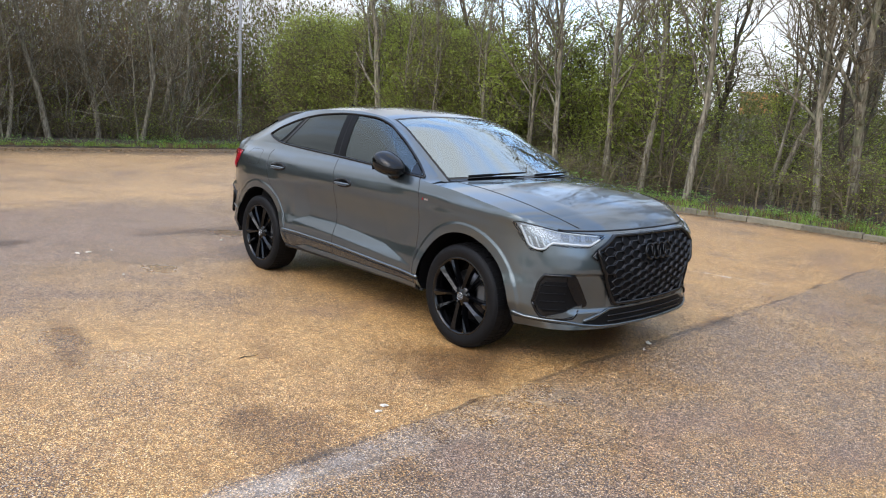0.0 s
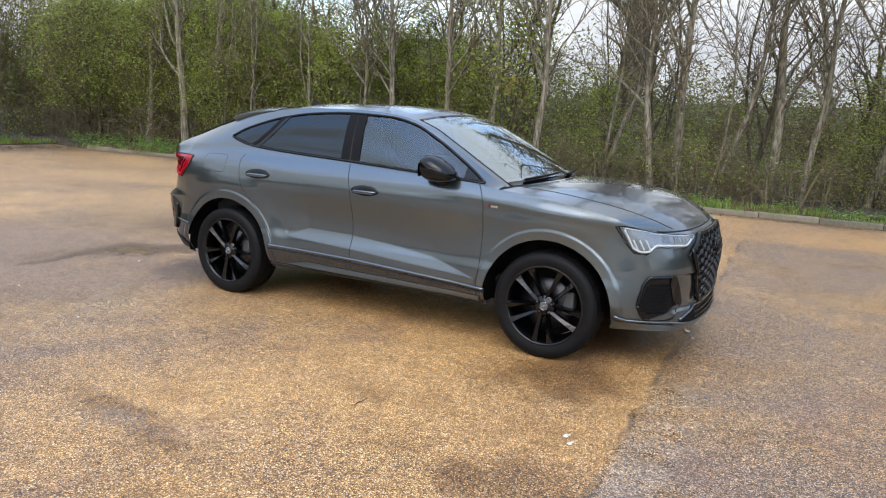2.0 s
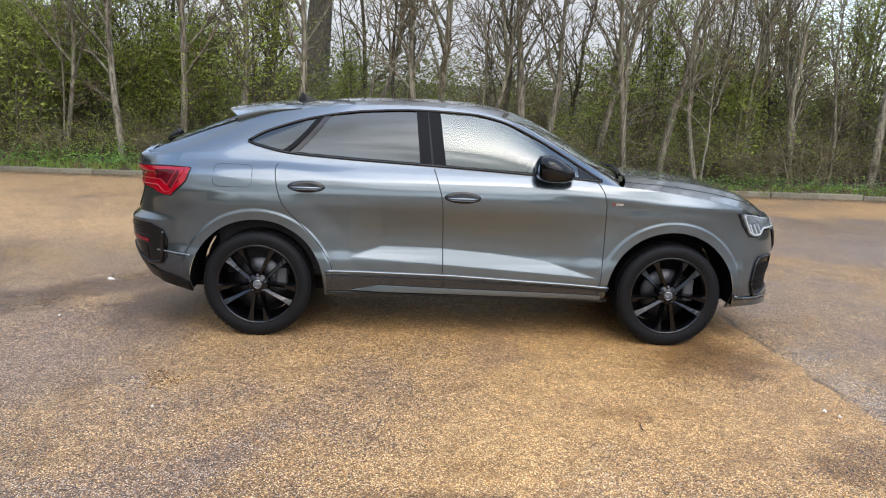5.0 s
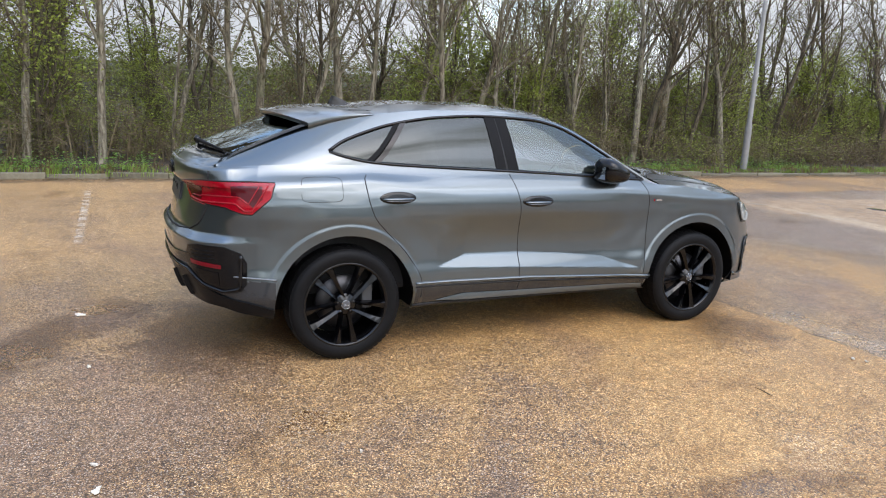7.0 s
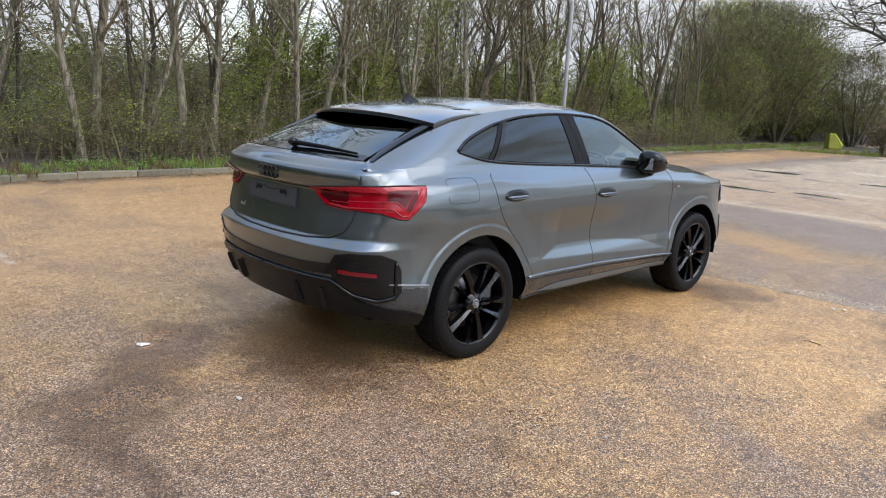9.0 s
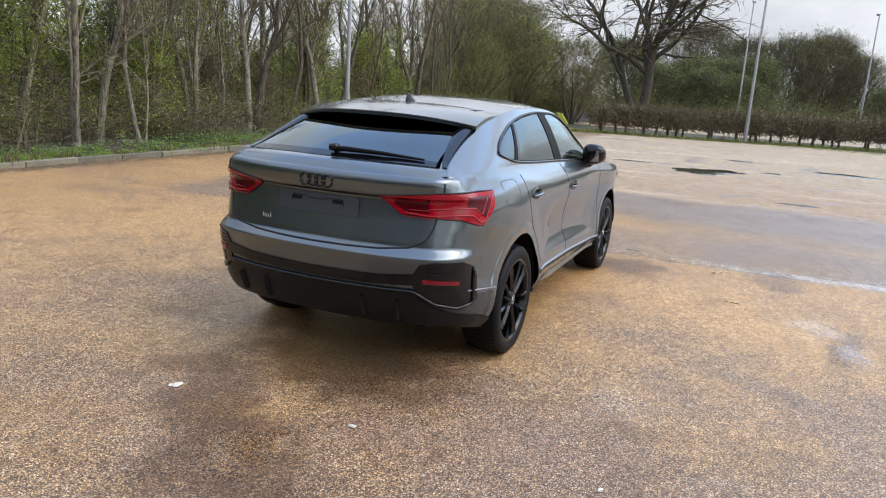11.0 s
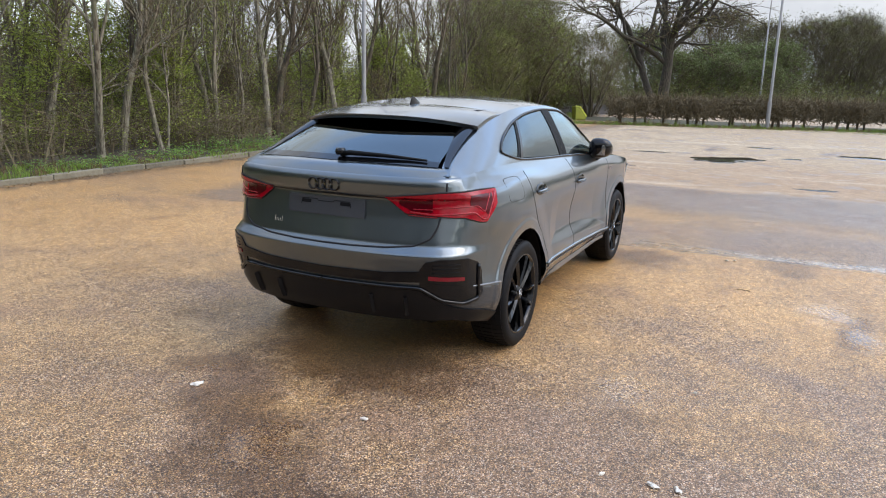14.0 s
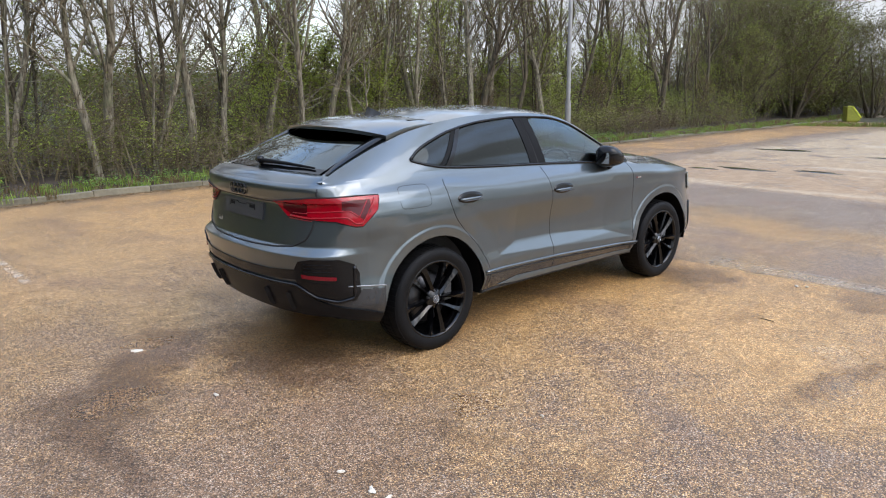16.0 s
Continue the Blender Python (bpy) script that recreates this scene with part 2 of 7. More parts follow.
def ground_material():
    """Worn tarmac with loose golden grit, greyer past the joint, pale and wet further on."""
    m = bpy.data.materials.new("gritty_tarmac")
    m.use_nodes = True
    n, l = m.node_tree.nodes, m.node_tree.links
    p = n["Principled BSDF"]
    geo = n.new("ShaderNodeNewGeometry")
    sep = n.new("ShaderNodeSeparateXYZ")
    l.new(geo.outputs["Position"], sep.inputs[0])

    def math_(op, a, b=None, c=None):
        k = n.new("ShaderNodeMath")
        k.operation = op
        for i, v in enumerate((a, b, c)):
            if v is None:
                continue
            if isinstance(v, (int, float)):
                k.inputs[i].default_value = v
            else:
                l.new(v, k.inputs[i])
        return k.outputs[0]

    def noise_(scale, detail=4, rough=0.55, dist=0.0, stretch=(1, 1, 1)):
        mp = n.new("ShaderNodeMapping")
        mp.inputs["Scale"].default_value = stretch
        l.new(geo.outputs["Position"], mp.inputs["Vector"])
        k = n.new("ShaderNodeTexNoise")
        k.inputs["Scale"].default_value, k.inputs["Detail"].default_value = scale, detail
        k.inputs["Roughness"].default_value, k.inputs["Distortion"].default_value = rough, dist
        l.new(mp.outputs["Vector"], k.inputs["Vector"])
        return k.outputs["Fac"]

    def step(v, a, b):
        k = n.new("ShaderNodeMapRange")
        k.interpolation_type = "SMOOTHSTEP"
        k.inputs["From Min"].default_value, k.inputs["From Max"].default_value = a, b
        l.new(v, k.inputs["Value"])
        return k.outputs["Result"]

    def mix(f, a, b):
        k = n.new("ShaderNodeMix")
        k.data_type = "RGBA"
        for i, v in ((0, f), (6, a), (7, b)):
            if isinstance(v, tuple):
                k.inputs[i].default_value = (*v, 1)
            elif isinstance(v, (int, float)):
                k.inputs[i].default_value = v
            else:
                l.new(v, k.inputs[i])
        return k.outputs[2]

    x, y = sep.outputs["X"], sep.outputs["Y"]
    stone = n.new("ShaderNodeTexVoronoi")
    stone.inputs["Scale"].default_value = 165
    l.new(geo.outputs["Position"], stone.inputs["Vector"])
    tone = n.new("ShaderNodeSeparateColor")
    l.new(stone.outputs["Color"], tone.inputs[0])
    pick = tone.outputs[0]
    wide, mid, blot = noise_(0.35, 5, 0.6, 0.6), noise_(1.3, 6, 0.62), noise_(4.5, 5, 0.6)
    fine = noise_(140, 3)
    # how much golden grit lies on the surface
    edge = math_("MULTIPLY_ADD", math_("SUBTRACT", blot, 0.5), 0.06, math_("MULTIPLY_ADD", math_("SUBTRACT", mid, 0.5), 0.14, math_("MULTIPLY_ADD", y, 0.02, x)))
    east = math_("MULTIPLY", step(edge, 2.055, 2.080), math_("SUBTRACT", 1.0, math_("MULTIPLY", step(math_("MULTIPLY_ADD", mid, 0.8, y), 5.6, 6.0), 0.75)))
    grit = math_("ADD", math_("MULTIPLY", wide, 1.1), math_("MULTIPLY", mid, 0.75))
    south = step(y, -6.0, 1.0)
    rear = math_("MULTIPLY", step(math_("MULTIPLY_ADD", wide, 5.0, math_("MULTIPLY_ADD", mid, 2.0, x)), 3.4, 0.6), math_("MULTIPLY", step(y, 3.4, 0.6), step(x, -7.0, -5.0)))
    level = math_("SUBTRACT", grit, math_("MULTIPLY", east, math_("MULTIPLY_ADD", step(x, 4.0, 5.5), 0.24, 0.21)))
    level = math_("ADD", level, math_("MULTIPLY", math_("SUBTRACT", south, 0.5), 0.12))
    level = math_("SUBTRACT", level, math_("MULTIPLY", rear, 0.28))
    cover = step(math_("ADD", level, math_("MULTIPLY", math_("SUBTRACT", pick, 0.5), 0.5)), 0.62, 1.02)
    gold = mix(step(tone.outputs[1], 0.2, 0.9), (0.31, 0.166, 0.064), (0.62, 0.385, 0.170))
    mottle = noise_(22, 5, 0.8)
    gold = mix(math_("MULTIPLY", step(x, -2.5, 0.8), 0.7), gold, mix(step(tone.outputs[1], 0.2, 0.9), (0.36, 0.168, 0.046), (0.68, 0.392, 0.132)))
    pale = step(tone.outputs[2], 0.82, 0.95)
    tar = mix(step(pick, 0.1, 0.9), (0.086, 0.049, 0.029), (0.30, 0.180, 0.105))
    tar = mix(rear, tar, mix(step(pick, 0.1, 0.9), (0.100, 0.058, 0.031), (0.35, 0.212, 0.118)))
    tar = mix(east, tar, mix(step(pick, 0.1, 0.9), (0.084, 0.054, 0.035), (0.300, 0.202, 0.130)))
    tar = mix(pale, tar, (0.46, 0.36, 0.27))
    gold = mix(pale, gold, (0.78, 0.53, 0.25))
    col = mix(cover, tar, gold)
    ruddy = step(noise_(0.9, 5, 0.6, 0.4, (1, 0.7, 1)), 0.52, 0.70)
    col = mix(math_("MULTIPLY", ruddy, 0.45), col, mix(step(pick, 0.1, 0.9), (0.10, 0.058, 0.040), (0.38, 0.225, 0.145)))
    # the far lot is a pale, silted surface
    far = math_("MULTIPLY_ADD", math_("SUBTRACT", wide, 0.5), 1.2, x)
    farm = math_("MULTIPLY", step(far, 6.9, 7.5), step(math_("MULTIPLY_ADD", mid, 1.5, y), 6.0, 4.6))
    silt = mix(step(blot, 0.3, 0.7), (0.34, 0.245, 0.150), (0.48, 0.37, 0.235))
    silt = mix(step(mid, 0.52, 0.66), silt, (0.24, 0.165, 0.115))
    silt = mix(step(math_("MULTIPLY_ADD", wide, 7.0, x), 12.5, 19.0), mix(step(blot, 0.3, 0.7), (0.31, 0.200, 0.112), (0.43, 0.300, 0.182)), silt)
    tracks = noise_(0.9, 5, 0.6, 0.8, (1.2, 0.22, 1))
    silt = mix(math_("MULTIPLY", step(tracks, 0.54, 0.68), 0.45), silt, (0.58, 0.48, 0.34))
    col = mix(farm, col, silt)
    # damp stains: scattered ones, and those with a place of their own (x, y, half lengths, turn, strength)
    damp_shade = math_("MULTIPLY", step(math_("ADD", mid, math_("MULTIPLY", blot, 0.35)), 0.68, 0.90), 0.7)
    # x -2.1, -1.5 and 1.6 also put the car's shade into the colour
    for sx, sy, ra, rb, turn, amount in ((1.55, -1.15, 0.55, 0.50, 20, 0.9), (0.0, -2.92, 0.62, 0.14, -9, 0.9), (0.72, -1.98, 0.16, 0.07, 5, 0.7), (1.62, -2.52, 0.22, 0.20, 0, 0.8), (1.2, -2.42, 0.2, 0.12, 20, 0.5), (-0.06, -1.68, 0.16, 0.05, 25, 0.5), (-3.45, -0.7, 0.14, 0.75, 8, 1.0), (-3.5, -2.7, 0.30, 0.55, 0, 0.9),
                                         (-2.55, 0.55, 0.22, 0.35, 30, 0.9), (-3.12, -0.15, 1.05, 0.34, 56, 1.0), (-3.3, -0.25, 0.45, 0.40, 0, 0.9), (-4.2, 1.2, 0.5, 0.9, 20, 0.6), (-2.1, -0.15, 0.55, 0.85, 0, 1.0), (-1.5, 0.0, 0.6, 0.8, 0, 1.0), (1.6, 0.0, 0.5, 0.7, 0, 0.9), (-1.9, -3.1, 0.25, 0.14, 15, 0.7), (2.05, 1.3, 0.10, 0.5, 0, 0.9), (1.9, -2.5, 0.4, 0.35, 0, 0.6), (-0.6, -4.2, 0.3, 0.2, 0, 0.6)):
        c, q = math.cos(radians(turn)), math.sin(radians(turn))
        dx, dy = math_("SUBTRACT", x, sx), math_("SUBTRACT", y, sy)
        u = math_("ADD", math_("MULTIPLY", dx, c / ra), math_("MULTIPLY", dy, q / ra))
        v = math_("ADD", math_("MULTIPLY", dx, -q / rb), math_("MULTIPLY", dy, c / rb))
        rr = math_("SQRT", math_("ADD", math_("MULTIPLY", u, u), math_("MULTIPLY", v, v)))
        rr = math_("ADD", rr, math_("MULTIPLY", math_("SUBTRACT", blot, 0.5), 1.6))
        damp_shade = math_("MAXIMUM", damp_shade, math_("MULTIPLY", step(rr, 1.15, 0.35), amount))
    soaked_shaded = n.new("ShaderNodeMix")
    soaked_shaded.data_type, soaked_shaded.blend_type = "RGBA", "MULTIPLY"
    soaked_shaded.inputs[0].default_value = 1.0
    soaked_shaded.inputs[7].default_value = (0.40, 0.34, 0.29, 1)
    l.new(col, soaked_shaded.inputs[6])
    col = mix(math_("MULTIPLY", damp_shade, 0.85), col, soaked_shaded.outputs[2])
    # pale silt washed along the joint, faint paint of a bay line, dirt against the kerb
    joint = math_("ABSOLUTE", math_("SUBTRACT", math_("MULTIPLY_ADD", math_("SUBTRACT", mid, 0.5), 0.25, x), math_("MULTIPLY_ADD", y, -0.06, 2.06)))
    silt_line = math_("MULTIPLY", math_("MULTIPLY", step(joint, 0.10, 0.02), step(y, -0.85, -1.2)), step(blot, 0.30, 0.55))
    col = mix(math_("MULTIPLY", silt_line, math_("MULTIPLY_ADD", step(y, -2.2, -2.7), 0.22, 0.06)), col, (0.50, 0.44, 0.37))
    washed = math_("MULTIPLY", math_("MULTIPLY", step(math_("ABSOLUTE", math_("SUBTRACT", math_("MULTIPLY_ADD", math_("SUBTRACT", mid, 0.5), 0.35, x), 2.26)), 0.16, 0.06), step(y, -0.75, -1.1)), step(noise_(3.3, 5, 0.7), 0.36, 0.54))
    col = mix(math_("MULTIPLY", washed, 0.14), col, (0.50, 0.44, 0.37))
    crack = math_("MULTIPLY", step(math_("ABSOLUTE", math_("SUBTRACT", edge, 2.060)), 0.034, 0.008), math_("MULTIPLY", math_("MULTIPLY", step(y, -4.6, -3.4), step(y, 5.4, 4.8)), step(noise_(2.1, 4), 0.34, 0.56)))
    col = mix(math_("MULTIPLY", crack, 0.62), col, (0.045, 0.036, 0.030))
    bay = math_("MULTIPLY", step(math_("ABSOLUTE", math_("SUBTRACT", y, math_("MULTIPLY_ADD", x, 0.12, 3.02))), 0.05, 0.03), math_("MULTIPLY", step(blot, 0.46, 0.60), math_("MULTIPLY", step(x, 0.6, 0.9), step(x, 2.1, 1.95))))
    col = mix(math_("MULTIPLY", bay, 0.55), col, (0.62, 0.58, 0.50))
    bay = math_("MULTIPLY", step(math_("ABSOLUTE", math_("ADD", x, 2.93)), 0.05, 0.03), math_("MULTIPLY", step(blot, 0.44, 0.58), math_("MULTIPLY", step(y, 2.8, 3.2), step(y, 6.9, 6.5))))
    col = mix(math_("MULTIPLY", bay, 0.6), col, (0.66, 0.60, 0.50))
    dirt = math_("MULTIPLY", math_("MAXIMUM", step(math_("MULTIPLY_ADD", mid, 0.9, y), 7.95, 8.35), step(math_("MULTIPLY_ADD", mid, -2.6, x), -15.6, -17.0)), step(blot, 0.25, 0.6))
    col = mix(math_("MULTIPLY", dirt, 0.8), col, (0.085, 0.055, 0.035))
    # stones lightened mid-way, darkened between: shade put into the colour
    gap = n.new("ShaderNodeMapRange")
    gap.inputs["From Min"].default_value, gap.inputs["From Max"].default_value = 0.2, 0.75
    gap.inputs["To Min"].default_value, gap.inputs["To Max"].default_value = 1.25, 0.55
    l.new(stone.outputs["Distance"], gap.inputs["Value"])
    pit_shade = n.new("ShaderNodeMix")
    pit_shade.data_type, pit_shade.blend_type = "RGBA", "MULTIPLY"
    pit_shade.inputs[0].default_value = 1.0
    l.new(col, pit_shade.inputs[6])
    l.new(gap.outputs["Result"], pit_shade.inputs[7])
    col = pit_shade.outputs[2]
    mul = n.new("ShaderNodeMix")
    mul.data_type, mul.blend_type = "RGBA", "MULTIPLY"
    mul.inputs[0].default_value = 1.0
    l.new(col, mul.inputs[6])
    shade = n.new("ShaderNodeMapRange")
    shade.inputs["To Min"].default_value, shade.inputs["To Max"].default_value = 0.55, 1.45
    l.new(fine, shade.inputs["Value"])
    clump = n.new("ShaderNodeMapRange")
    clump.inputs["From Min"].default_value, clump.inputs["From Max"].default_value = 0.3, 0.7
    clump.inputs["To Min"].default_value, clump.inputs["To Max"].default_value = 0.60, 1.46
    l.new(mottle, clump.inputs["Value"])
    worn = n.new("ShaderNodeMapRange")
    worn.inputs["From Min"].default_value, worn.inputs["From Max"].default_value = 0.32, 0.68
    worn.inputs["To Min"].default_value, worn.inputs["To Max"].default_value = 0.80, 1.20
    l.new(noise_(6.5, 6, 0.78), worn.inputs["Value"])
    l.new(math_("MULTIPLY", math_("MULTIPLY", shade.outputs["Result"], clump.outputs["Result"]), worn.outputs["Result"]), mul.inputs[7])
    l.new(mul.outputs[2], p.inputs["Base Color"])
    # wet film: lower roughness in damp places, over the joint and on the far lot
    wet = math_("MAXIMUM", math_("MAXIMUM", damp_shade, math_("MULTIPLY", silt_line, 1.35)), math_("MULTIPLY", math_("MAXIMUM", east, rear), step(wide, 0.42, 0.62)))
    p.inputs["Specular IOR Level"].default_value = 0.5
    film = math_("MULTIPLY", math_("MULTIPLY", step(math_("ABSOLUTE", math_("SUBTRACT", math_("MULTIPLY_ADD", math_("SUBTRACT", mid, 0.5), 0.35, x), 2.24)), 0.20, 0.08), step(y, -0.75, -1.1)), step(blot, 0.34, 0.52))
    for sx, sy, ra, rb in ((-1.76, -1.66, 0.30, 0.20), (-0.02, -2.95, 0.40, 0.14), (0.45, -2.75, 0.35, 0.25), (-2.9, -3.2, 0.3, 0.4), (2.35, -3.6, 0.5, 0.3), (-3.2, -0.27, 0.22, 0.18), (-2.75, 0.55, 0.16, 0.16)):
        dx, dy = math_("MULTIPLY", math_("SUBTRACT", x, sx), 1 / ra), math_("MULTIPLY", math_("SUBTRACT", y, sy), 1 / rb)
        rr = math_("SQRT", math_("ADD", math_("MULTIPLY", dx, dx), math_("MULTIPLY", dy, dy)))
        rr = math_("ADD", rr, math_("MULTIPLY", math_("SUBTRACT", blot, 0.5), 2.0))
        film = math_("MAXIMUM", film, step(rr, 1.2, 0.3))
    r = math_("SUBTRACT", 0.46, math_("MULTIPLY", wet, 0.18))
    r = math_("SUBTRACT", r, math_("MULTIPLY", film, 0.22))
    r = math_("MAXIMUM", r, math_("MULTIPLY", farm, math_("SUBTRACT", 0.78, math_("MULTIPLY", step(mid, 0.52, 0.64), 0.45))))
    l.new(r, p.inputs["Roughness"])
    b = n.new("ShaderNodeBump")
    b.inputs["Distance"].default_value = 0.005
    l.new(math_("SUBTRACT", 0.62, math_("MULTIPLY", film, 0.50)), b.inputs["Strength"])
    l.new(stone.outputs["Distance"], b.inputs["Height"])
    l.new(b.outputs["Normal"], p.inputs["Normal"])
    return m


TARMAC = ground_material()


# ---- mesh helpers ----
def obj_from(name, verts, faces, mat, parent=None, label="", smooth=True, normals=None):
    me = bpy.data.meshes.new(name)
    me.from_pydata([tuple(map(float, v)) for v in verts], [], [tuple(map(int, f)) for f in faces])
    for m in mat if isinstance(mat, (list, tuple)) else [mat]:
        me.materials.append(m)
    if smooth:
        me.shade_smooth()
    else:
        me.shade_flat()
    if normals is not None:
        me.normals_split_custom_set_from_vertices([tuple(map(float, v)) for v in normals])
    me.update()
    ob = new(name, me)
    if parent:
        ob.parent = parent
    if label:
        ob["label"] = label
    return ob


def part(name, bm, mat, parent=None, label="", smooth=False):
    me = bpy.data.meshes.new(name)
    bm.normal_update()
    bm.to_mesh(me)
    bm.free()
    me.materials.append(mat)
    if smooth:
        me.shade_smooth()
    ob = new(name, me)
    if parent:
        ob.parent = parent
    if label:
        ob["label"] = label
    return ob


def thing(name, at=(0, 0, 0), rz=0, **tags):
    ob = new(name)
    ob.matrix_world = pose(*at, 0, 0, rz)
    return tagged(ob, **tags)


def smooth_step(a, b, x):
    t = np.clip((np.asarray(x, float) - a) / (b - a), 0, 1)
    return t * t * (3 - 2 * t)


def curve(points, x):
    """A smooth monotone-safe curve through (x, y, ...) rows, read at x (pchip)."""
    p = np.array(sorted(points), float)
    xs, ys = p[:, 0], p[:, 1:]
    h = np.diff(xs)
    d = np.diff(ys, axis=0) / h[:, None]
    m = np.zeros_like(ys)
    m[0], m[-1] = d[0], d[-1]
    for i in range(1, len(xs) - 1):
        w1, w2 = 2 * h[i] + h[i - 1], h[i] + 2 * h[i - 1]
        ok = d[i - 1] * d[i] > 0
        with np.errstate(divide="ignore", invalid="ignore"):
            m[i] = np.where(ok, (w1 + w2) / (w1 / d[i - 1] + w2 / d[i]), 0)
    x = np.clip(np.atleast_1d(np.asarray(x, float)), xs[0], xs[-1])
    k = np.clip(np.searchsorted(xs, x, side="right") - 1, 0, len(xs) - 2)
    t = ((x - xs[k]) / h[k])[:, None]
    hk = h[k][:, None]
    out = (2 * t**3 - 3 * t**2 + 1) * ys[k] + (t**3 - 2 * t**2 + t) * hk * m[k] + (-2 * t**3 + 3 * t**2) * ys[k + 1] + (t**3 - t**2) * hk * m[k + 1]
    return out[:, 0] if ys.shape[1] == 1 else out


def curve1(points, x):
    return float(curve(points, [x])[0])


def grid_normals(P):
    a, b = np.gradient(P, axis=0), np.gradient(P, axis=1)
    nn = np.cross(a, b)
    return nn / (np.linalg.norm(nn, axis=2, keepdims=True) + 1e-12)


def grid_part(name, P, mat, parent, label="", keep=None, out=None, flip=False, normals=None):
    """A surface patch from a grid of points; keep: which of its cells it has; out: raised by so much along its normal."""
    n, m = P.shape[:2]
    N = grid_normals(P) if normals is None else normals
    if flip:
        N = -N
    if out is not None:
        P = P + N * (np.asarray(out)[..., None] if np.ndim(out) else out)
    keep = np.ones((n - 1, m - 1), bool) if keep is None else keep
    used, verts, norms, faces = {}, [], [], []

    def vid(i, j):
        if (i, j) not in used:
            used[(i, j)] = len(verts)
            verts.append(P[i, j])
            norms.append(N[i, j])
        return used[(i, j)]

    for i in range(n - 1):
        for j in range(m - 1):
            if keep[i, j]:
                f = [vid(i, j), vid(i + 1, j), vid(i + 1, j + 1), vid(i, j + 1)]
                faces.append(f[::-1] if flip else f)
    return obj_from(name, verts, faces, mat, parent, label, True, norms) if faces else None


def tube(points, radius, sides=6, closed=False):
    """Vertices and faces of a tube along points; radius a number or one per point."""
    pts = np.asarray(points, float)
    k = len(pts)
    rad = np.broadcast_to(np.asarray(radius, float), (k,))
    tan = np.roll(pts, -1, 0) - np.roll(pts, 1, 0) if closed else np.gradient(pts, axis=0)
    tan /= np.linalg.norm(tan, axis=1, keepdims=True) + 1e-12
    ref = np.array([0.0, 0, 1]) if abs(tan[:, 2]).mean() < 0.8 else np.array([1.0, 0, 0])
    u = np.cross(tan, ref)
    u /= np.linalg.norm(u, axis=1, keepdims=True) + 1e-12
    v = np.cross(tan, u)
    a = np.linspace(0, 2 * np.pi, sides, endpoint=False)
    ring = pts[:, None] + rad[:, None, None] * (np.cos(a)[None, :, None] * u[:, None] + np.sin(a)[None, :, None] * v[:, None])
    verts = ring.reshape(-1, 3)
    faces = []
    for i in range(k if closed else k - 1):
        p, q = i * sides, ((i + 1) % k) * sides
        for j in range(sides):
            j2 = (j + 1) % sides
            faces.append((p + j, p + j2, q + j2, q + j))
    if not closed:
        faces.append(tuple(range(sides))[::-1])
        faces.append(tuple((k - 1) * sides + j for j in range(sides)))
    return verts, faces


def lathe(profile, steps=48, axis="y"):
    """A solid turned round the y axis from rows of (radius, y)."""
    a = np.linspace(0, 2 * np.pi, steps, endpoint=False)
    verts = [(r * math.cos(t), h, r * math.sin(t)) for t in a for r, h in profile]
    k = len(profile)
    faces = [(i * k + j, ((i + 1) % steps) * k + j, ((i + 1) % steps) * k + j + 1, i * k + j + 1) for i in range(steps) for j in range(k - 1)]
    return verts, faces


def joined(pieces):
    verts, faces = [], []
    for v, f in pieces:
        o = len(verts)
        verts.extend(v)
        faces.extend(tuple(i + o for i in g) for g in f)
    return verts, faces


def box_mesh(cx, cy, cz, sx, sy, sz, bevel=0.0, seg=2, m=None):
    bm = bmesh.new()
    bmesh.ops.create_cube(bm, size=1.0, matrix=Matrix.Translation((cx, cy, cz)) @ Matrix.Diagonal((sx, sy, sz, 1)))
    if bevel:
        bmesh.ops.bevel(bm, geom=bm.edges[:], offset=bevel, segments=seg, affect="EDGES", profile=0.5)
    if m is not None:
        bm.transform(m)
    return bm

# ---- ground ----
KERB_Y, WEST_X, EAST_X = 8.15, -16.6, 28.6


def verge_height(x, y):
    """Height of the land beyond the lot's edges."""
    north = smooth_step(KERB_Y + 0.05, KERB_Y + 0.5, y) * 0.09 + smooth_step(9.0, 14.0, y) * 0.12
    west = smooth_step(WEST_X, WEST_X - 1.5, x) * 0.18 if x < WEST_X else 0
    bank = float(smooth_step(17.0, 34.0, y)) * 2.3 if x < 34 else 0
    bank = max(bank, float(smooth_step(-24.0, -36.0, x)) * 3.0)
    return max(float(north) + bank, float(west) + bank)


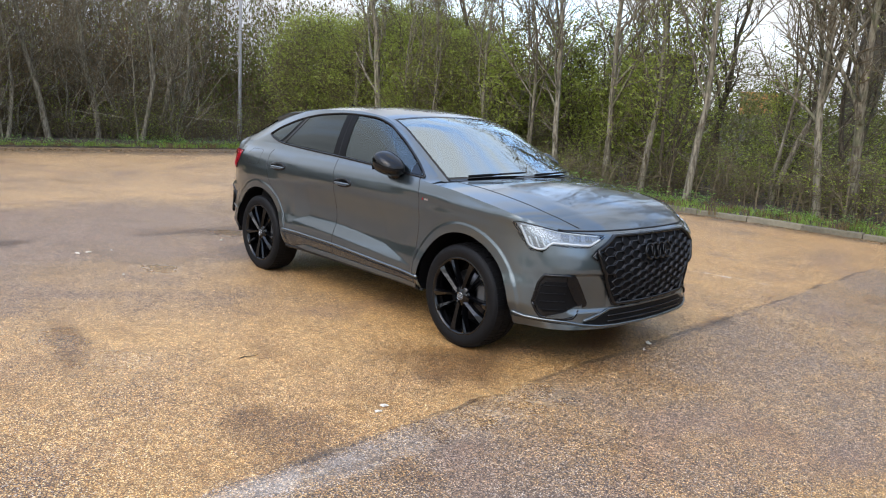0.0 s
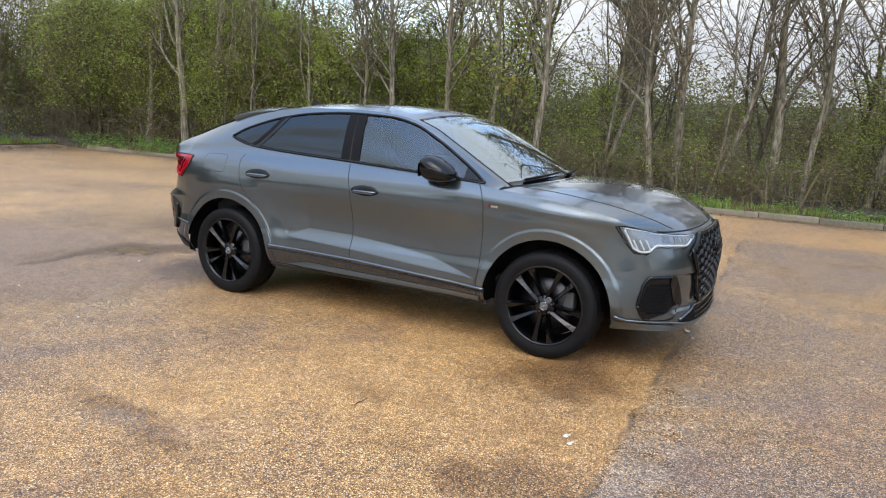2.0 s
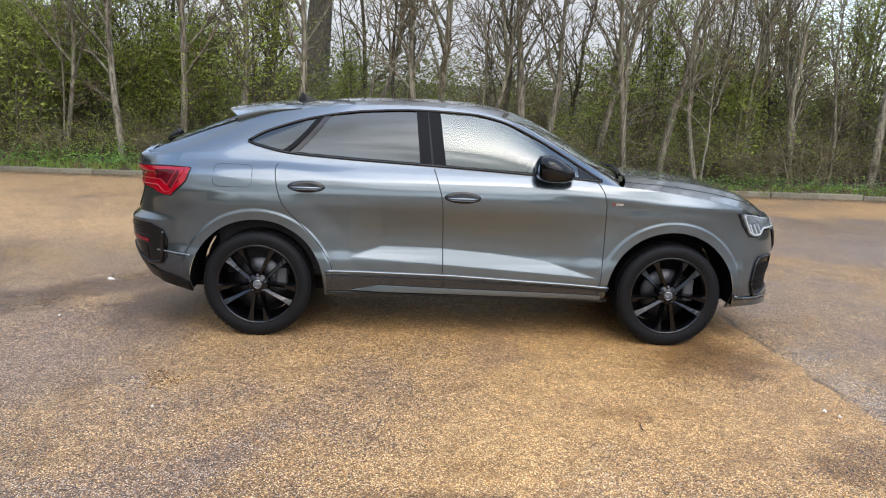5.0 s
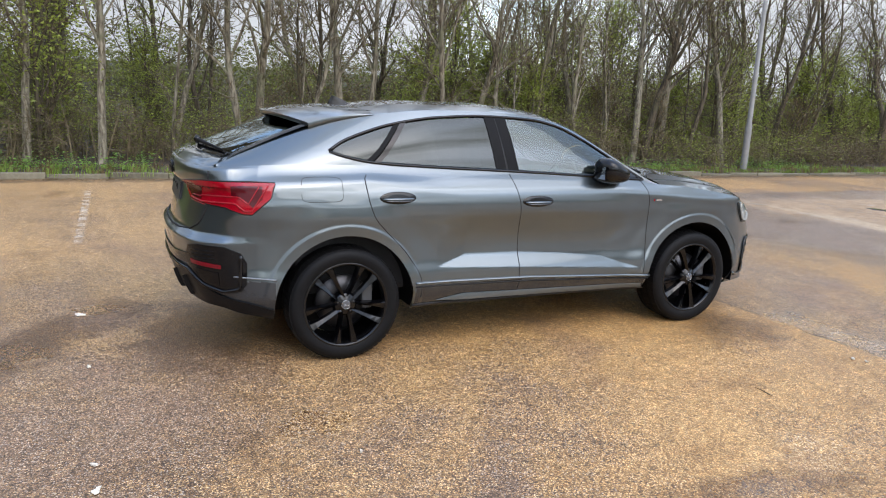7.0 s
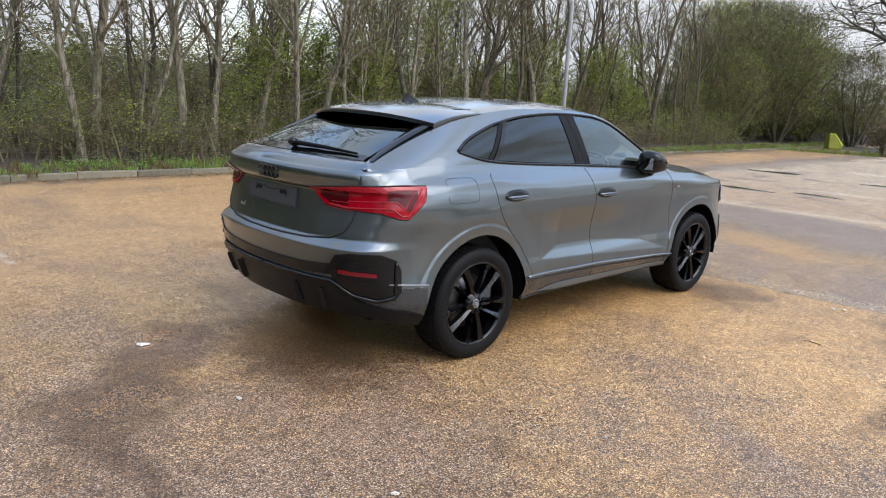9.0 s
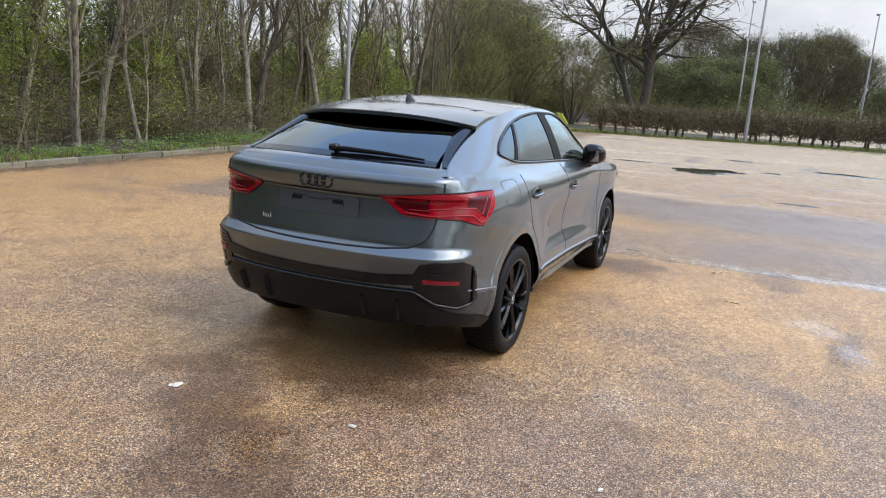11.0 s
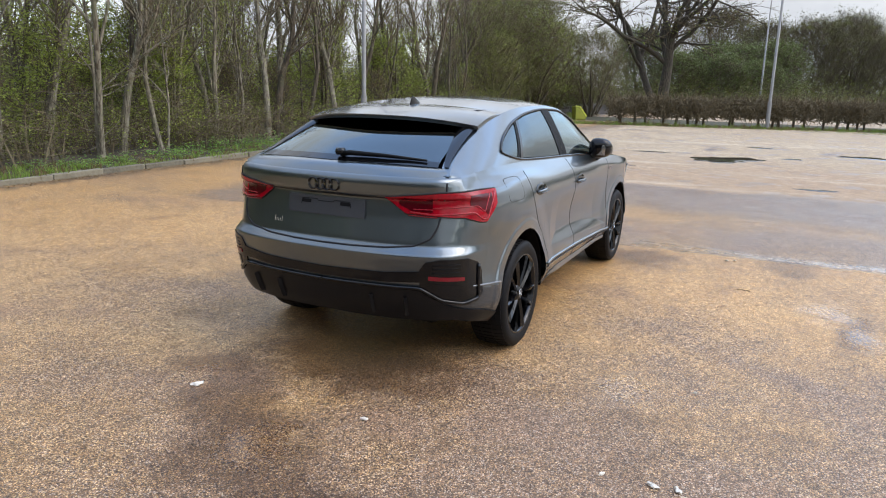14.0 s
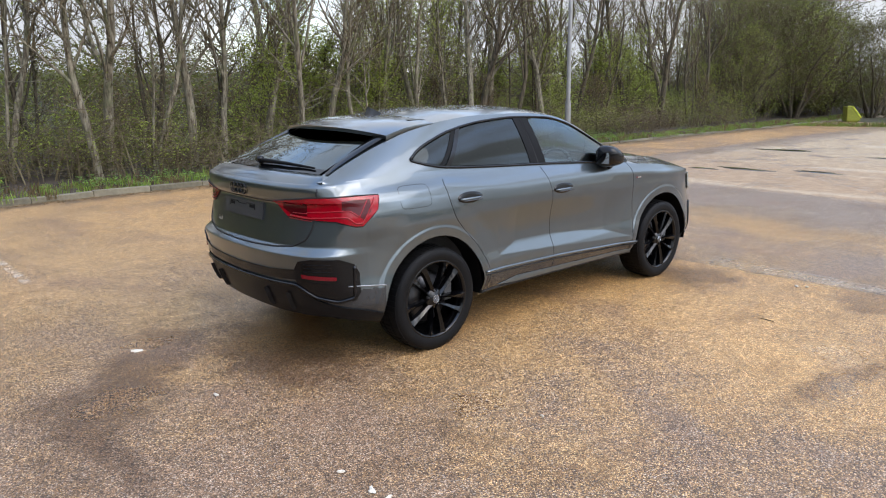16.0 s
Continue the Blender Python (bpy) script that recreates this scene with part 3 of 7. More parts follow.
def build_ground():
    xs = np.unique(np.r_[-900, -300, -120, -60, np.arange(-40, -15, 1.0), np.arange(-15, 30, 3.0), np.arange(30, 60, 5), 90, 200, 900])
    ys = np.unique(np.r_[-900, -300, -100, -40, -20, -10, 0, 6, 7.9, 8.2, 8.3, 8.5, 8.8, 9.3, np.arange(10, 16, 0.8), 17, 18.5, 20, 22, 24, 26, 28, 30, 32, 34, 50, 90, 200, 900])
    P = np.array([[(x, y, verge_height(x, y)) for y in ys] for x in xs])
    verts = P.reshape(-1, 3)
    m = len(ys)
    faces, mats = [], []
    for i in range(len(xs) - 1):
        for j in range(m - 1):
            faces.append((i * m + j, (i + 1) * m + j, (i + 1) * m + j + 1, i * m + j + 1))
            cx, cy = (xs[i] + xs[i + 1]) / 2, (ys[j] + ys[j + 1]) / 2
            mats.append(2 if cy > 17 else 1 if cy > 8.2 or cx < WEST_X else 2 if cx > EAST_X + 3 and not 35 < cx < 45 else 0)
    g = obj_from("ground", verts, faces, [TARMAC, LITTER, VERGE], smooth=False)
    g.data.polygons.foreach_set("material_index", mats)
    return tagged(g, "worn brown car park tarmac with golden grit, wet stains and shade painted under the car", "ground", kind="structure")


VERGE = material("mown_grass_ground", (0.050, 0.048, 0.024), 0.95, scale=9, vary=0.4, bump=0.4)
ground = build_ground()

# kerb stones along the north edge
kerb = thing("kerb", (0, KERB_Y, 0), label="weathered concrete kerb stones edging the grass verge", category="kerb", kind="structure")


def kerb_stone_mesh():
    bm = box_mesh(0, 0, 0.035, 0.905, 0.13, 0.17, 0.012, 2)
    me = bpy.data.meshes.new("kerb_stone")
    bm.to_mesh(me)
    bm.free()
    me.materials.append(KERB)
    return me


kerb_mesh = kerb_stone_mesh()
krng = random.Random(5)
for i in range(58):
    st = new("kerb_stone", kerb_mesh)
    st.parent = kerb
    st.matrix_basis = pose(-15 + i * 0.915, krng.uniform(-0.015, 0.015), krng.uniform(-0.045, -0.015) - 0.03 * (i > 27), krng.uniform(-2, 2), krng.uniform(-0.7, 0.7), krng.uniform(-0.8, 0.8))

# ---- the car: its skin as functions ----
# half plan at the widest level, front centre to rear centre (x, half width)
PLAN = [(2.225, 0.0), (2.215, 0.25), (2.175, 0.5), (2.09, 0.68), (1.98, 0.79), (1.83, 0.865), (1.6, 0.905), (1.34, 0.915), (0.95, 0.905),
        (0.4, 0.902), (-0.2, 0.902), (-0.9, 0.908), (-1.34, 0.918), (-1.62, 0.910), (-1.86, 0.875), (-2.03, 0.81), (-2.15, 0.70), (-2.225, 0.5), (-2.262, 0.25), (-2.27, 0.0)]
HUBS = (1.34, -1.34)
HUB_Z, ARCH_R = 0.343, 0.425


def dense_plan():
    p = np.array(PLAN)
    d = np.r_[0, np.cumsum(np.linalg.norm(np.diff(p, axis=0), axis=1))]
    s = np.linspace(0, d[-1], 3000)
    # centripetal-like cubic through the points, symmetric at both ends
    q = np.vstack([p[1] * (1, -1), p, p[-2] * (1, -1)])
    e = np.r_[d[0] - d[1], d, 2 * d[-1] - d[-2]]
    t = np.gradient(q, e, axis=0)
    k = np.clip(np.searchsorted(d, s, side="right") - 1, 0, len(d) - 2)
    h = (d[k + 1] - d[k])[:, None]
    u = ((s - d[k]) / (d[k + 1] - d[k]))[:, None]
    a, b, ta, tb = p[k], p[k + 1], t[k + 1], t[k + 2]
    xy = (2 * u**3 - 3 * u**2 + 1) * a + (u**3 - 2 * u**2 + u) * h * ta + (-2 * u**3 + 3 * u**2) * b + (u**3 - u**2) * h * tb
    tan = np.gradient(xy, axis=0)
    nrm = np.stack([tan[:, 1], -tan[:, 0]], 1)
    nrm /= np.linalg.norm(nrm, axis=1, keepdims=True)
    return s, xy, nrm


PS, PXY, PN = dense_plan()
S_END = PS[-1]

SIDE_IN = [(0.18, 0.12), (0.27, 0.085), (0.32, 0.042), (0.37, 0.018), (0.42, 0.003), (0.5, 0.006), (0.6, 0.020), (0.72, 0.024), (0.80, 0.020), (0.88, 0.013), (0.93, 0.014), (0.97, 0.019), (1.02, 0.032), (1.07, 0.062), (1.13, 0.108), (1.2, 0.15)]
FRONT_IN = [(0.18, 0.03), (0.215, 0.010), (0.25, 0.006), (0.285, 0.010), (0.32, 0.016), (0.42, 0.02), (0.55, 0.006), (0.62, 0.0), (0.70, 0.009), (0.76, 0.022), (0.80, 0.034), (0.85, 0.066), (0.885, 0.12), (0.95, 0.2)]
REAR_IN = [(0.2, 0.20), (0.3, 0.115), (0.42, 0.044), (0.55, 0.006), (0.66, -0.010), (0.728, -0.018), (0.750, 0.004), (0.775, 0.029), (0.80, 0.034), (0.86, 0.046), (0.95, 0.062), (1.026, 0.070), (1.035, 0.046), (1.06, 0.038), (1.10, 0.038), (1.128, 0.042), (1.145, 0.055), (1.155, 0.080), (1.25, 0.2)]
BAND_TOP = [(-0.75, 0.543), (-0.55, 0.615), (-0.16, 0.609), (0.17, 0.584), (0.51, 0.546), (0.86, 0.449)]
BAND_LOW = [(-0.75, 0.543), (-0.15, 0.512), (0.30, 0.482), (0.86, 0.449)]
# top edge of the side skin: shoulder and belt line, by x
BELT = [(-2.2, 1.150), (-2.1, 1.150), (-1.9, 1.160), (-1.6, 1.172), (-1.158, 1.168), (-0.78, 1.146), (-0.28, 1.124), (0.28, 1.096), (0.8, 1.062), (1.0, 1.045), (1.2, 1.030), (1.43, 1.000), (1.7, 0.955), (1.85, 0.915), (1.95, 0.885), (2.05, 0.868), (2.2, 0.868)]


def skin(s, z, out=0.0):
    """A point of the right flank (y negative) at the arc length s of the plan and height z, raised by out; with its plan normal."""
    x = np.interp(s, PS, PXY[:, 0])
    y = np.interp(s, PS, PXY[:, 1])
    nx, ny = np.interp(s, PS, PN[:, 0]), np.interp(s, PS, PN[:, 1])
    wf, wr = smooth_step(0.12, 0.85, nx), smooth_step(0.12, 0.85, -nx)
    d = (1 - wf - wr) * curve(SIDE_IN, z) + wf * curve(FRONT_IN, z) + wr * curve(REAR_IN, z)
    # pressed-in band of the doors
    bl, bt = np.array(BAND_LOW), np.array(BAND_TOP)
    lo, hi = np.interp(x, bl[:, 0], bl[:, 1]), np.interp(x, bt[:, 0], bt[:, 1])
    d = d + 0.28 * np.clip(z - lo, 0, hi - lo) * (1 - smooth_step(hi + 0.05, 0.93, z))
    # flared arches
    for hx in HUBS:
        r = np.hypot(x - hx, z - HUB_Z)
        d = d - 0.007 * (1 - smooth_step(0.474, 0.500, r)) * (np.abs(x - hx) < 0.6) * (1 - 0.55 * (wf + wr)) - 0.010 * (1 - smooth_step(0.5, 0.66, r))
    # crisp shoulder crease over the rear quarter and the front wing
    d = d - 0.008 * np.exp(-(((z - np.interp(x, [-2, -1.2, -0.6, 0.6, 1.8], [1.05, 1.085, 1.02, 1.0, 0.91])) / 0.035) ** 2)) * (smooth_step(-0.5, -1.2, x) + smooth_step(0.3, 1.0, x)) * (1 - wf - wr)
    # recess of the bumper between the side inlet and the grille
    d = d + 0.016 * wf * smooth_step(0.622, 0.604, z) * smooth_step(0.37, 0.40, z) * smooth_step(0.72, 0.66, y) * smooth_step(0.40, 0.44, y)
    d = d - out
    return np.stack([x - nx * d, -(y - ny * d), z + 0 * x], -1)


X_OF_S = PXY[:, 0]


def s_of_x(x):
    return np.interp(-np.asarray(x, float), -X_OF_S, PS)


def side(x, z, out=0.0):
    """Point on the right flank at plan x and height z."""
    x, z = np.broadcast_arrays(np.asarray(x, float), np.asarray(z, float))
    return skin(s_of_x(x.ravel()), z.ravel(), out).reshape(*x.shape, 3)


def low_edge(x):
    base = np.interp(x, [-2.27, -2.1, -1.75, -0.95, 0.95, 1.75, 2.0, 2.23], [0.345, 0.352, 0.285, 0.275, 0.275, 0.255, 0.272, 0.276])
    z = base
    for hx in HUBS:
        dx = x - hx
        if abs(dx) <= ARCH_R:
            z = max(z, HUB_Z + math.sqrt(max(ARCH_R**2 - dx**2, 0)))
    return z


def skin_columns():
    cols = [np.linspace(0, float(s_of_x(1.80)), 46)]
    for hx in HUBS:
        ang = np.linspace(0, np.pi, 44)
        cols.append(s_of_x(hx + ARCH_R * np.cos(ang)))
        near = np.r_[0.002, np.linspace(0.010, 0.15, 16)] + ARCH_R
        cols.append(s_of_x(np.r_[hx + near, hx - near]))
    cols.append(s_of_x(np.linspace(0.90, -0.90, 130)))
    cols.append(np.linspace(float(s_of_x(-1.78)), S_END, 46))
    return np.unique(np.concatenate(cols).round(5))


CS = skin_columns()
CX = np.interp(CS, PS, X_OF_S)
ZLOW = np.array([low_edge(x) for x in CX])
ZTOP = curve(BELT, CX)
ROWS_V = np.r_[np.linspace(0, 1, 100)]
SKIN = np.stack([skin(CS, ZLOW + (ZTOP - ZLOW) * v) for v in ROWS_V], 1)
SKIN_Z = SKIN[:, :, 2]


def skin_normals(s, z):
    a = skin(np.minimum(s + 0.004, S_END), z) - skin(np.maximum(s - 0.004, 0), z)
    b = skin(s, z + 0.004) - skin(s, z - 0.004)
    nn = np.cross(a, b)
    return nn / (np.linalg.norm(nn, axis=1, keepdims=True) + 1e-12)


SKIN_N = np.stack([skin_normals(CS, SKIN_Z[:, k]) for k in range(SKIN.shape[1])], 1)
SKIN_N[0, :, 1] = SKIN_N[-1, :, 1] = 0
MIRROR = np.array([1, -1, 1])
TOP_EDGE = SKIN[:, -1]

# roof rail: from the foot of the front pillar over the roof to the deck (x, half width, z)
RAIL = [(0.98, 0.765, 1.058), (0.73, 0.715, 1.19), (0.52, 0.678, 1.305), (0.31, 0.645, 1.41), (0.1, 0.622, 1.472), (-0.3, 0.612, 1.503), (-0.7, 0.606, 1.500),
        (-1.0, 0.604, 1.475), (-1.3, 0.606, 1.425), (-1.6, 0.618, 1.335), (-1.9, 0.648, 1.222), (-2.06, 0.70, 1.158)]
X_TAIL = -2.06


def rail(x):
    return curve(RAIL, np.atleast_1d(x))


def belt_point(x):
    """Top edge of the side skin at x: half width and height."""
    i = np.argsort(TOP_EDGE[:, 0])
    return np.interp(x, TOP_EDGE[i, 0], -TOP_EDGE[i, 1]), np.interp(x, TOP_EDGE[i, 0], TOP_EDGE[i, 2])


def house(x, z, out=0.0):
    """Point on the right side of the glasshouse at x and height z."""
    x, z = np.broadcast_arrays(np.asarray(x, float), np.asarray(z, float))
    by, bz = belt_point(x)
    r = rail(x.ravel())
    ry, rz = r[:, 0].reshape(x.shape), r[:, 1].reshape(x.shape)
    t = np.clip((z - bz) / np.maximum(rz - bz, 1e-3), -0.2, 1.2)
    y = by + (ry - by) * t + 0.018 * 4 * t * (1 - t) * np.minimum(1, (rz - bz) / 0.2)
    return np.stack([x, -(y + out * 0.92), z + out * 0.38], -1)


# daylight opening of the side windows
WIN_LOW = [(-1.42, 1.245), (-1.35, 1.222), (-1.158, 1.184), (-0.78, 1.158), (-0.28, 1.136), (0.28, 1.108), (0.86, 1.074)]
WIN_TOP = [(-1.42, 1.245), (-1.33, 1.300), (-1.18, 1.357), (-1.0, 1.408), (-0.68, 1.458), (-0.35, 1.475), (0.0, 1.463), (0.2, 1.425), (0.41, 1.335), (0.66, 1.195), (0.86, 1.074)]

# middle line of the top: forward bow and crown of each cross row
BOW = [(0.98, 0.16), (0.4, 0.13), (0.1, 0.07), (-0.5, 0.0), (-1.2, -0.05), (-1.6, -0.09), (-2.06, -0.13)]
CROWN = [(0.98, 0.022), (0.4, 0.040), (0.0, 0.052), (-0.6, 0.050), (-1.1, 0.042), (-1.4, 0.042), (-1.7, 0.034), (-2.06, 0.012)]


def top(x, u, out=0.0):
    """Point of the roof shell: x along the rail, u from -1 (right rail) to 1 (left rail)."""
    x, u = np.broadcast_arrays(np.asarray(x, float), np.asarray(u, float))
    r = rail(x.ravel())
    ry, rz = r[:, 0].reshape(x.shape), r[:, 1].reshape(x.shape)
    b, c = curve(BOW, x.ravel()).reshape(x.shape), curve(CROWN, x.ravel()).reshape(x.shape)
    f, g = 1 - u**2, 1 - np.abs(u) ** 2.6
    return np.stack([x + b * f, ry * u, rz + c * g + out], -1)


car = thing("car", (0, 0, 0), label="dark grey metallic coupe SUV with black wheels parked on the tarmac", category="car")


def both(name, P, mat, label="", keep=None, out=None, flip=False, parent=None):
    """The same patch on both flanks."""
    N = SKIN_N if P is SKIN else None
    a = grid_part(name, P, mat, parent or car, label, keep, out, flip, N)
    b = grid_part(name, P * MIRROR, mat, parent or car, label, keep, out, not flip, None if N is None else -N * MIRROR)
    return a, b


# --- panels of the side skin
cx_c = (CX[:-1] + CX[1:])[:, None] / 2 + 0 * SKIN_Z[:-1, :-1]
cz_c = (SKIN_Z[:-1, :-1] + SKIN_Z[1:, 1:]) / 2
CUT_FRONT = [(0.2, 0.86), (0.30, 0.862), (0.5, 0.878), (0.75, 0.885), (0.92, 0.882), (1.0, 0.865), (1.06, 0.83), (1.12, 0.79)]
CUT_MID = [(0.2, -0.150), (0.6, -0.156), (0.9, -0.168), (1.05, -0.205), (1.2, -0.262)]
CUT_REAR = [(0.2, -0.86), (0.45, -0.862), (0.63, -0.955), (0.78, -1.095), (0.88, -1.178), (1.0, -1.215), (1.09, -1.225), (1.14, -1.185), (1.2, -1.14)]
fx, mx, rx_ = curve(CUT_FRONT, cz_c.ravel()).reshape(cz_c.shape), curve(CUT_MID, cz_c.ravel()).reshape(cz_c.shape), curve(CUT_REAR, cz_c.ravel()).reshape(cz_c.shape)
sill_z = np.interp(cx_c, [-0.9, -0.08, 0.9], [0.437, 0.423, 0.377])
is_sill = (cz_c < sill_z) & (cx_c < 0.9) & (cx_c > -0.9)
is_front_door = (cx_c < fx) & (cx_c > mx) & ~is_sill
is_rear_door = (cx_c <= mx) & (cx_c > rx_) & ~is_sill
bump_f = (cx_c >= fx) & ((cx_c > 1.76) & (cz_c < 0.70) | (cx_c > 1.98))
fender = (cx_c >= fx) & ~bump_f & ~is_sill
bump_r = (cx_c <= rx_) & (((cx_c < -1.76) & (cz_c < 0.80)) | ((cx_c < -1.95) & (cz_c < 0.80)))
hatch_low = (cx_c < -2.0) & (cz_c >= 0.80)
quarter = (cx_c <= rx_) & ~bump_r & ~hatch_low & ~is_sill
for nm, msk in (("front_door", is_front_door), ("rear_door", is_rear_door), ("front_wing", fender), ("rear_quarter", quarter), ("sill", is_sill)):
    both(nm, SKIN, DARK_PAINT if nm == "sill" else PAINT, "", msk)
FULL = np.concatenate([SKIN, (SKIN * MIRROR)[::-1][1:]], 0)


def end_part(name, msk, mat, front, label=""):
    """A bumper or hatch panel across both flanks."""
    n = len(SKIN)
    if front:
        P = np.concatenate([(SKIN * MIRROR)[::-1], SKIN[1:]], 0)
        k = np.concatenate([msk[::-1], msk], 0)
        N = np.concatenate([(SKIN_N * MIRROR)[::-1], SKIN_N[1:]], 0)
    else:
        P = FULL
        k = np.concatenate([msk, msk[::-1]], 0)
        N = np.concatenate([SKIN_N, (SKIN_N * MIRROR)[::-1][1:]], 0)
    return grid_part(name, P, mat, car, label, k, normals=N)


front_bumper = end_part("front_bumper", bump_f, PAINT, True)
skirt = bump_r & (cz_c < 0.515)
rear_bumper = end_part("rear_bumper", bump_r & ~skirt, PAINT, False)
end_part("rear_bumper_skirt", skirt, DARK_PAINT, False, "dark lower edge of the rear bumper")
hatch_panel = end_part("hatch_panel", hatch_low, PAINT, False)

# --- bonnet, from the nose edge to the windscreen's foot
corner = int(np.argmin(np.abs(TOP_EDGE[:, 1] + 0.70) + (TOP_EDGE[:, 0] < 1.5) * 9))
cowl = int(np.argmin(np.abs(TOP_EDGE[:, 0] - 0.985)))
nose = TOP_EDGE[: corner + 1]
U = np.linspace(-1, 1, 41)
nx_of = np.interp(np.abs(U) * -nose[-1, 1], -nose[:, 1], nose[:, 0])
nz_of = np.interp(np.abs(U) * -nose[-1, 1], -nose[:, 1], nose[:, 2])
Xc, Zc = nose[-1, 0], nose[-1, 2]
sh_x, sh_z = (nx_of - Xc) / (nx_of.max() - Xc), nz_of - Zc
edge_pts = TOP_EDGE[corner : cowl + 1]
arc = np.r_[0, np.cumsum(np.linalg.norm(np.diff(edge_pts, axis=0), axis=1))]
arc /= arc[-1]
HOOD = np.zeros((len(edge_pts), len(U), 3))
for i, (p, t) in enumerate(zip(edge_pts, arc)):
    bow = (1 - t) * (nx_of.max() - Xc) + t * 0.16
    shape = (1 - t) * sh_x + t * (1 - U**2)
    crown = curve1([(0, 0.0), (0.06, 0.028), (0.2, 0.055), (0.5, 0.072), (1, 0.040)], t)
    dome = 1 - np.abs(U) ** 2.2
    ridge = 0.007 * (np.exp(-(((np.abs(U) - 0.62) / 0.07) ** 2))) * math.sin(math.pi * min(1, t * 1.15)) ** 0.5
    HOOD[i, :, 0] = p[0] + bow * shape
    HOOD[i, :, 1] = -p[1] * U
    HOOD[i, :, 2] = p[2] + (1 - t) * sh_z + crown * dome + ridge
bonnet = grid_part("bonnet", HOOD, PAINT, car)

# --- glasshouse sides: the painted frame round the windows
HX = np.unique(np.r_[np.linspace(0.97, X_TAIL + 0.01, 130), -1.42, 0.86])[::-1]
inside = (HX > -1.42) & (HX < 0.86)
by_, bz_ = belt_point(HX)
wl_, wt_ = curve(WIN_LOW, HX), curve(WIN_TOP, HX)
rz_ = rail(HX)[:, 1]
mid_ = np.where(inside, wt_, np.where(HX >= 0.86, 1.074, 1.245))
mid_ = np.clip(mid_, bz_, rz_)
low_ = np.where(inside, wl_, mid_)
low_ = np.clip(low_, bz_, rz_)
UP = np.stack([house(HX, mid_ + (rz_ - mid_) * v) for v in np.linspace(0, 1, 9)], 1)
DN = np.stack([house(HX, bz_ + (low_ - bz_) * v) for v in np.linspace(0, 1, 9)], 1)
both("roof_side_frame", UP, PAINT)
both("window_ledge", DN, PAINT)


# --- windows
def pane(name, x0, x1, mat, label, lean0=0.0, lean1=0.0, n=28, inset=0.012):
    """A side window between x0 and x1 (at mid height; lean: how far its ends tilt in x from bottom to top)."""
    rows = []
    for a in np.linspace(0, 1, n):
        col = []
        for v in np.linspace(0, 1, 11):
            x = x0 + (x1 - x0) * a + (lean0 * (1 - a) + lean1 * a) * (v - 0.5)
            x = min(max(x, -1.415), 0.855)
            lo, hi = curve1(WIN_LOW, x) + inset, curve1(WIN_TOP, x) - inset
            hi = max(hi, lo + 0.001)
            col.append(house(x, lo + (hi - lo) * v))
        rows.append(col)
    P = np.array(rows)
    for ob in both(name, P, mat, label):
        ob.visible_shadow = False


pane("quarter_window", -1.39, -1.075, GLASS_DARK, "small dark tinted quarter window", 0, 0.24)
pane("rear_door_window", -1.015, -0.315, GLASS_DARK, "dark privacy glass", 0.20, -0.03)
pane("front_door_window", -0.18, 0.83, GLASS, "clear side glass", -0.05, 0)


def strip_between(name, x0, x1, lean, width, mat, out=0.004):
    """An upright pillar trim over the window band."""
    P = []
    for v in np.linspace(-0.02, 1.02, 12):
        row = []
        for a in np.linspace(0, 1, 4):
            x = x0 + (x1 - x0) * a + lean * (v - 0.5)
            lo, hi = curve1(WIN_LOW, x), curve1(WIN_TOP, x)
            row.append(house(x, lo + (hi - lo) * v, out))
        P.append(row)
    both(name, np.array(P), mat)


strip_between("pillar_trim", -1.095, -1.055, 0.22, 0, MATT_BLACK)
strip_between("pillar_trim", -1.047, -1.005, 0.21, 0, GLOSS_BLACK)
strip_between("pillar_trim", -0.335, -0.262, -0.035, 0, MATT_BLACK)
strip_between("pillar_trim", -0.252, -0.175, -0.045, 0, MATT_BLACK)
strip_between("pillar_gap", -0.268, -0.246, -0.040, 0, SEAM, 0.001)


def ribbon(name, pts, width, mat, parent, label="", thick=0.002):
    """A thin raised strip along points that lie on a surface, as a flattened tube."""
    v, f = tube(pts, width, 6)
    return obj_from(name, v, f, mat, parent, label)


def both_ribbon(name, pts, width, mat, label="", parent=None):
    pts = np.asarray(pts, float)
    ribbon(name, pts, width, mat, parent or car, label)
    ribbon(name, pts * MIRROR, width, mat, parent or car, label)


xs_ = np.linspace(-1.415, 0.855, 90)
both_ribbon("window_trim", house(xs_, curve(WIN_TOP, xs_), 0.001), 0.010, GLOSS_BLACK)
both_ribbon("window_trim", house(xs_, curve(WIN_LOW, xs_), 0.001), 0.009, GLOSS_BLACK)
# panel gaps
for cut in (CUT_FRONT, CUT_MID, CUT_REAR):
    zz = np.linspace(0.30 if cut is not CUT_REAR else 0.36, 1.10 if cut is CUT_FRONT else 1.115, 40)
    xx = curve(cut, zz)
    both_ribbon("panel_gap", side(xx, zz, -0.0015), 0.0035, SEAM)

# --- top: windscreen, roof, spoiler, rear window, deck
UU = np.linspace(-1, 1, 37)


def top_patch(name, x0, x1, mat, label="", u0=-1.0, u1=1.0, n=24, out=0.0):
    P = np.array([top(np.full(len(UU), x), np.linspace(u0, u1, len(UU)), out) for x in np.linspace(x0, x1, n)])
    return grid_part(name, P, mat, car, label)


for u0, u1 in ((-1, -0.95), (0.95, 1)):
    top_patch("front_pillar", 0.98, 0.20, PAINT, "", u0, u1)
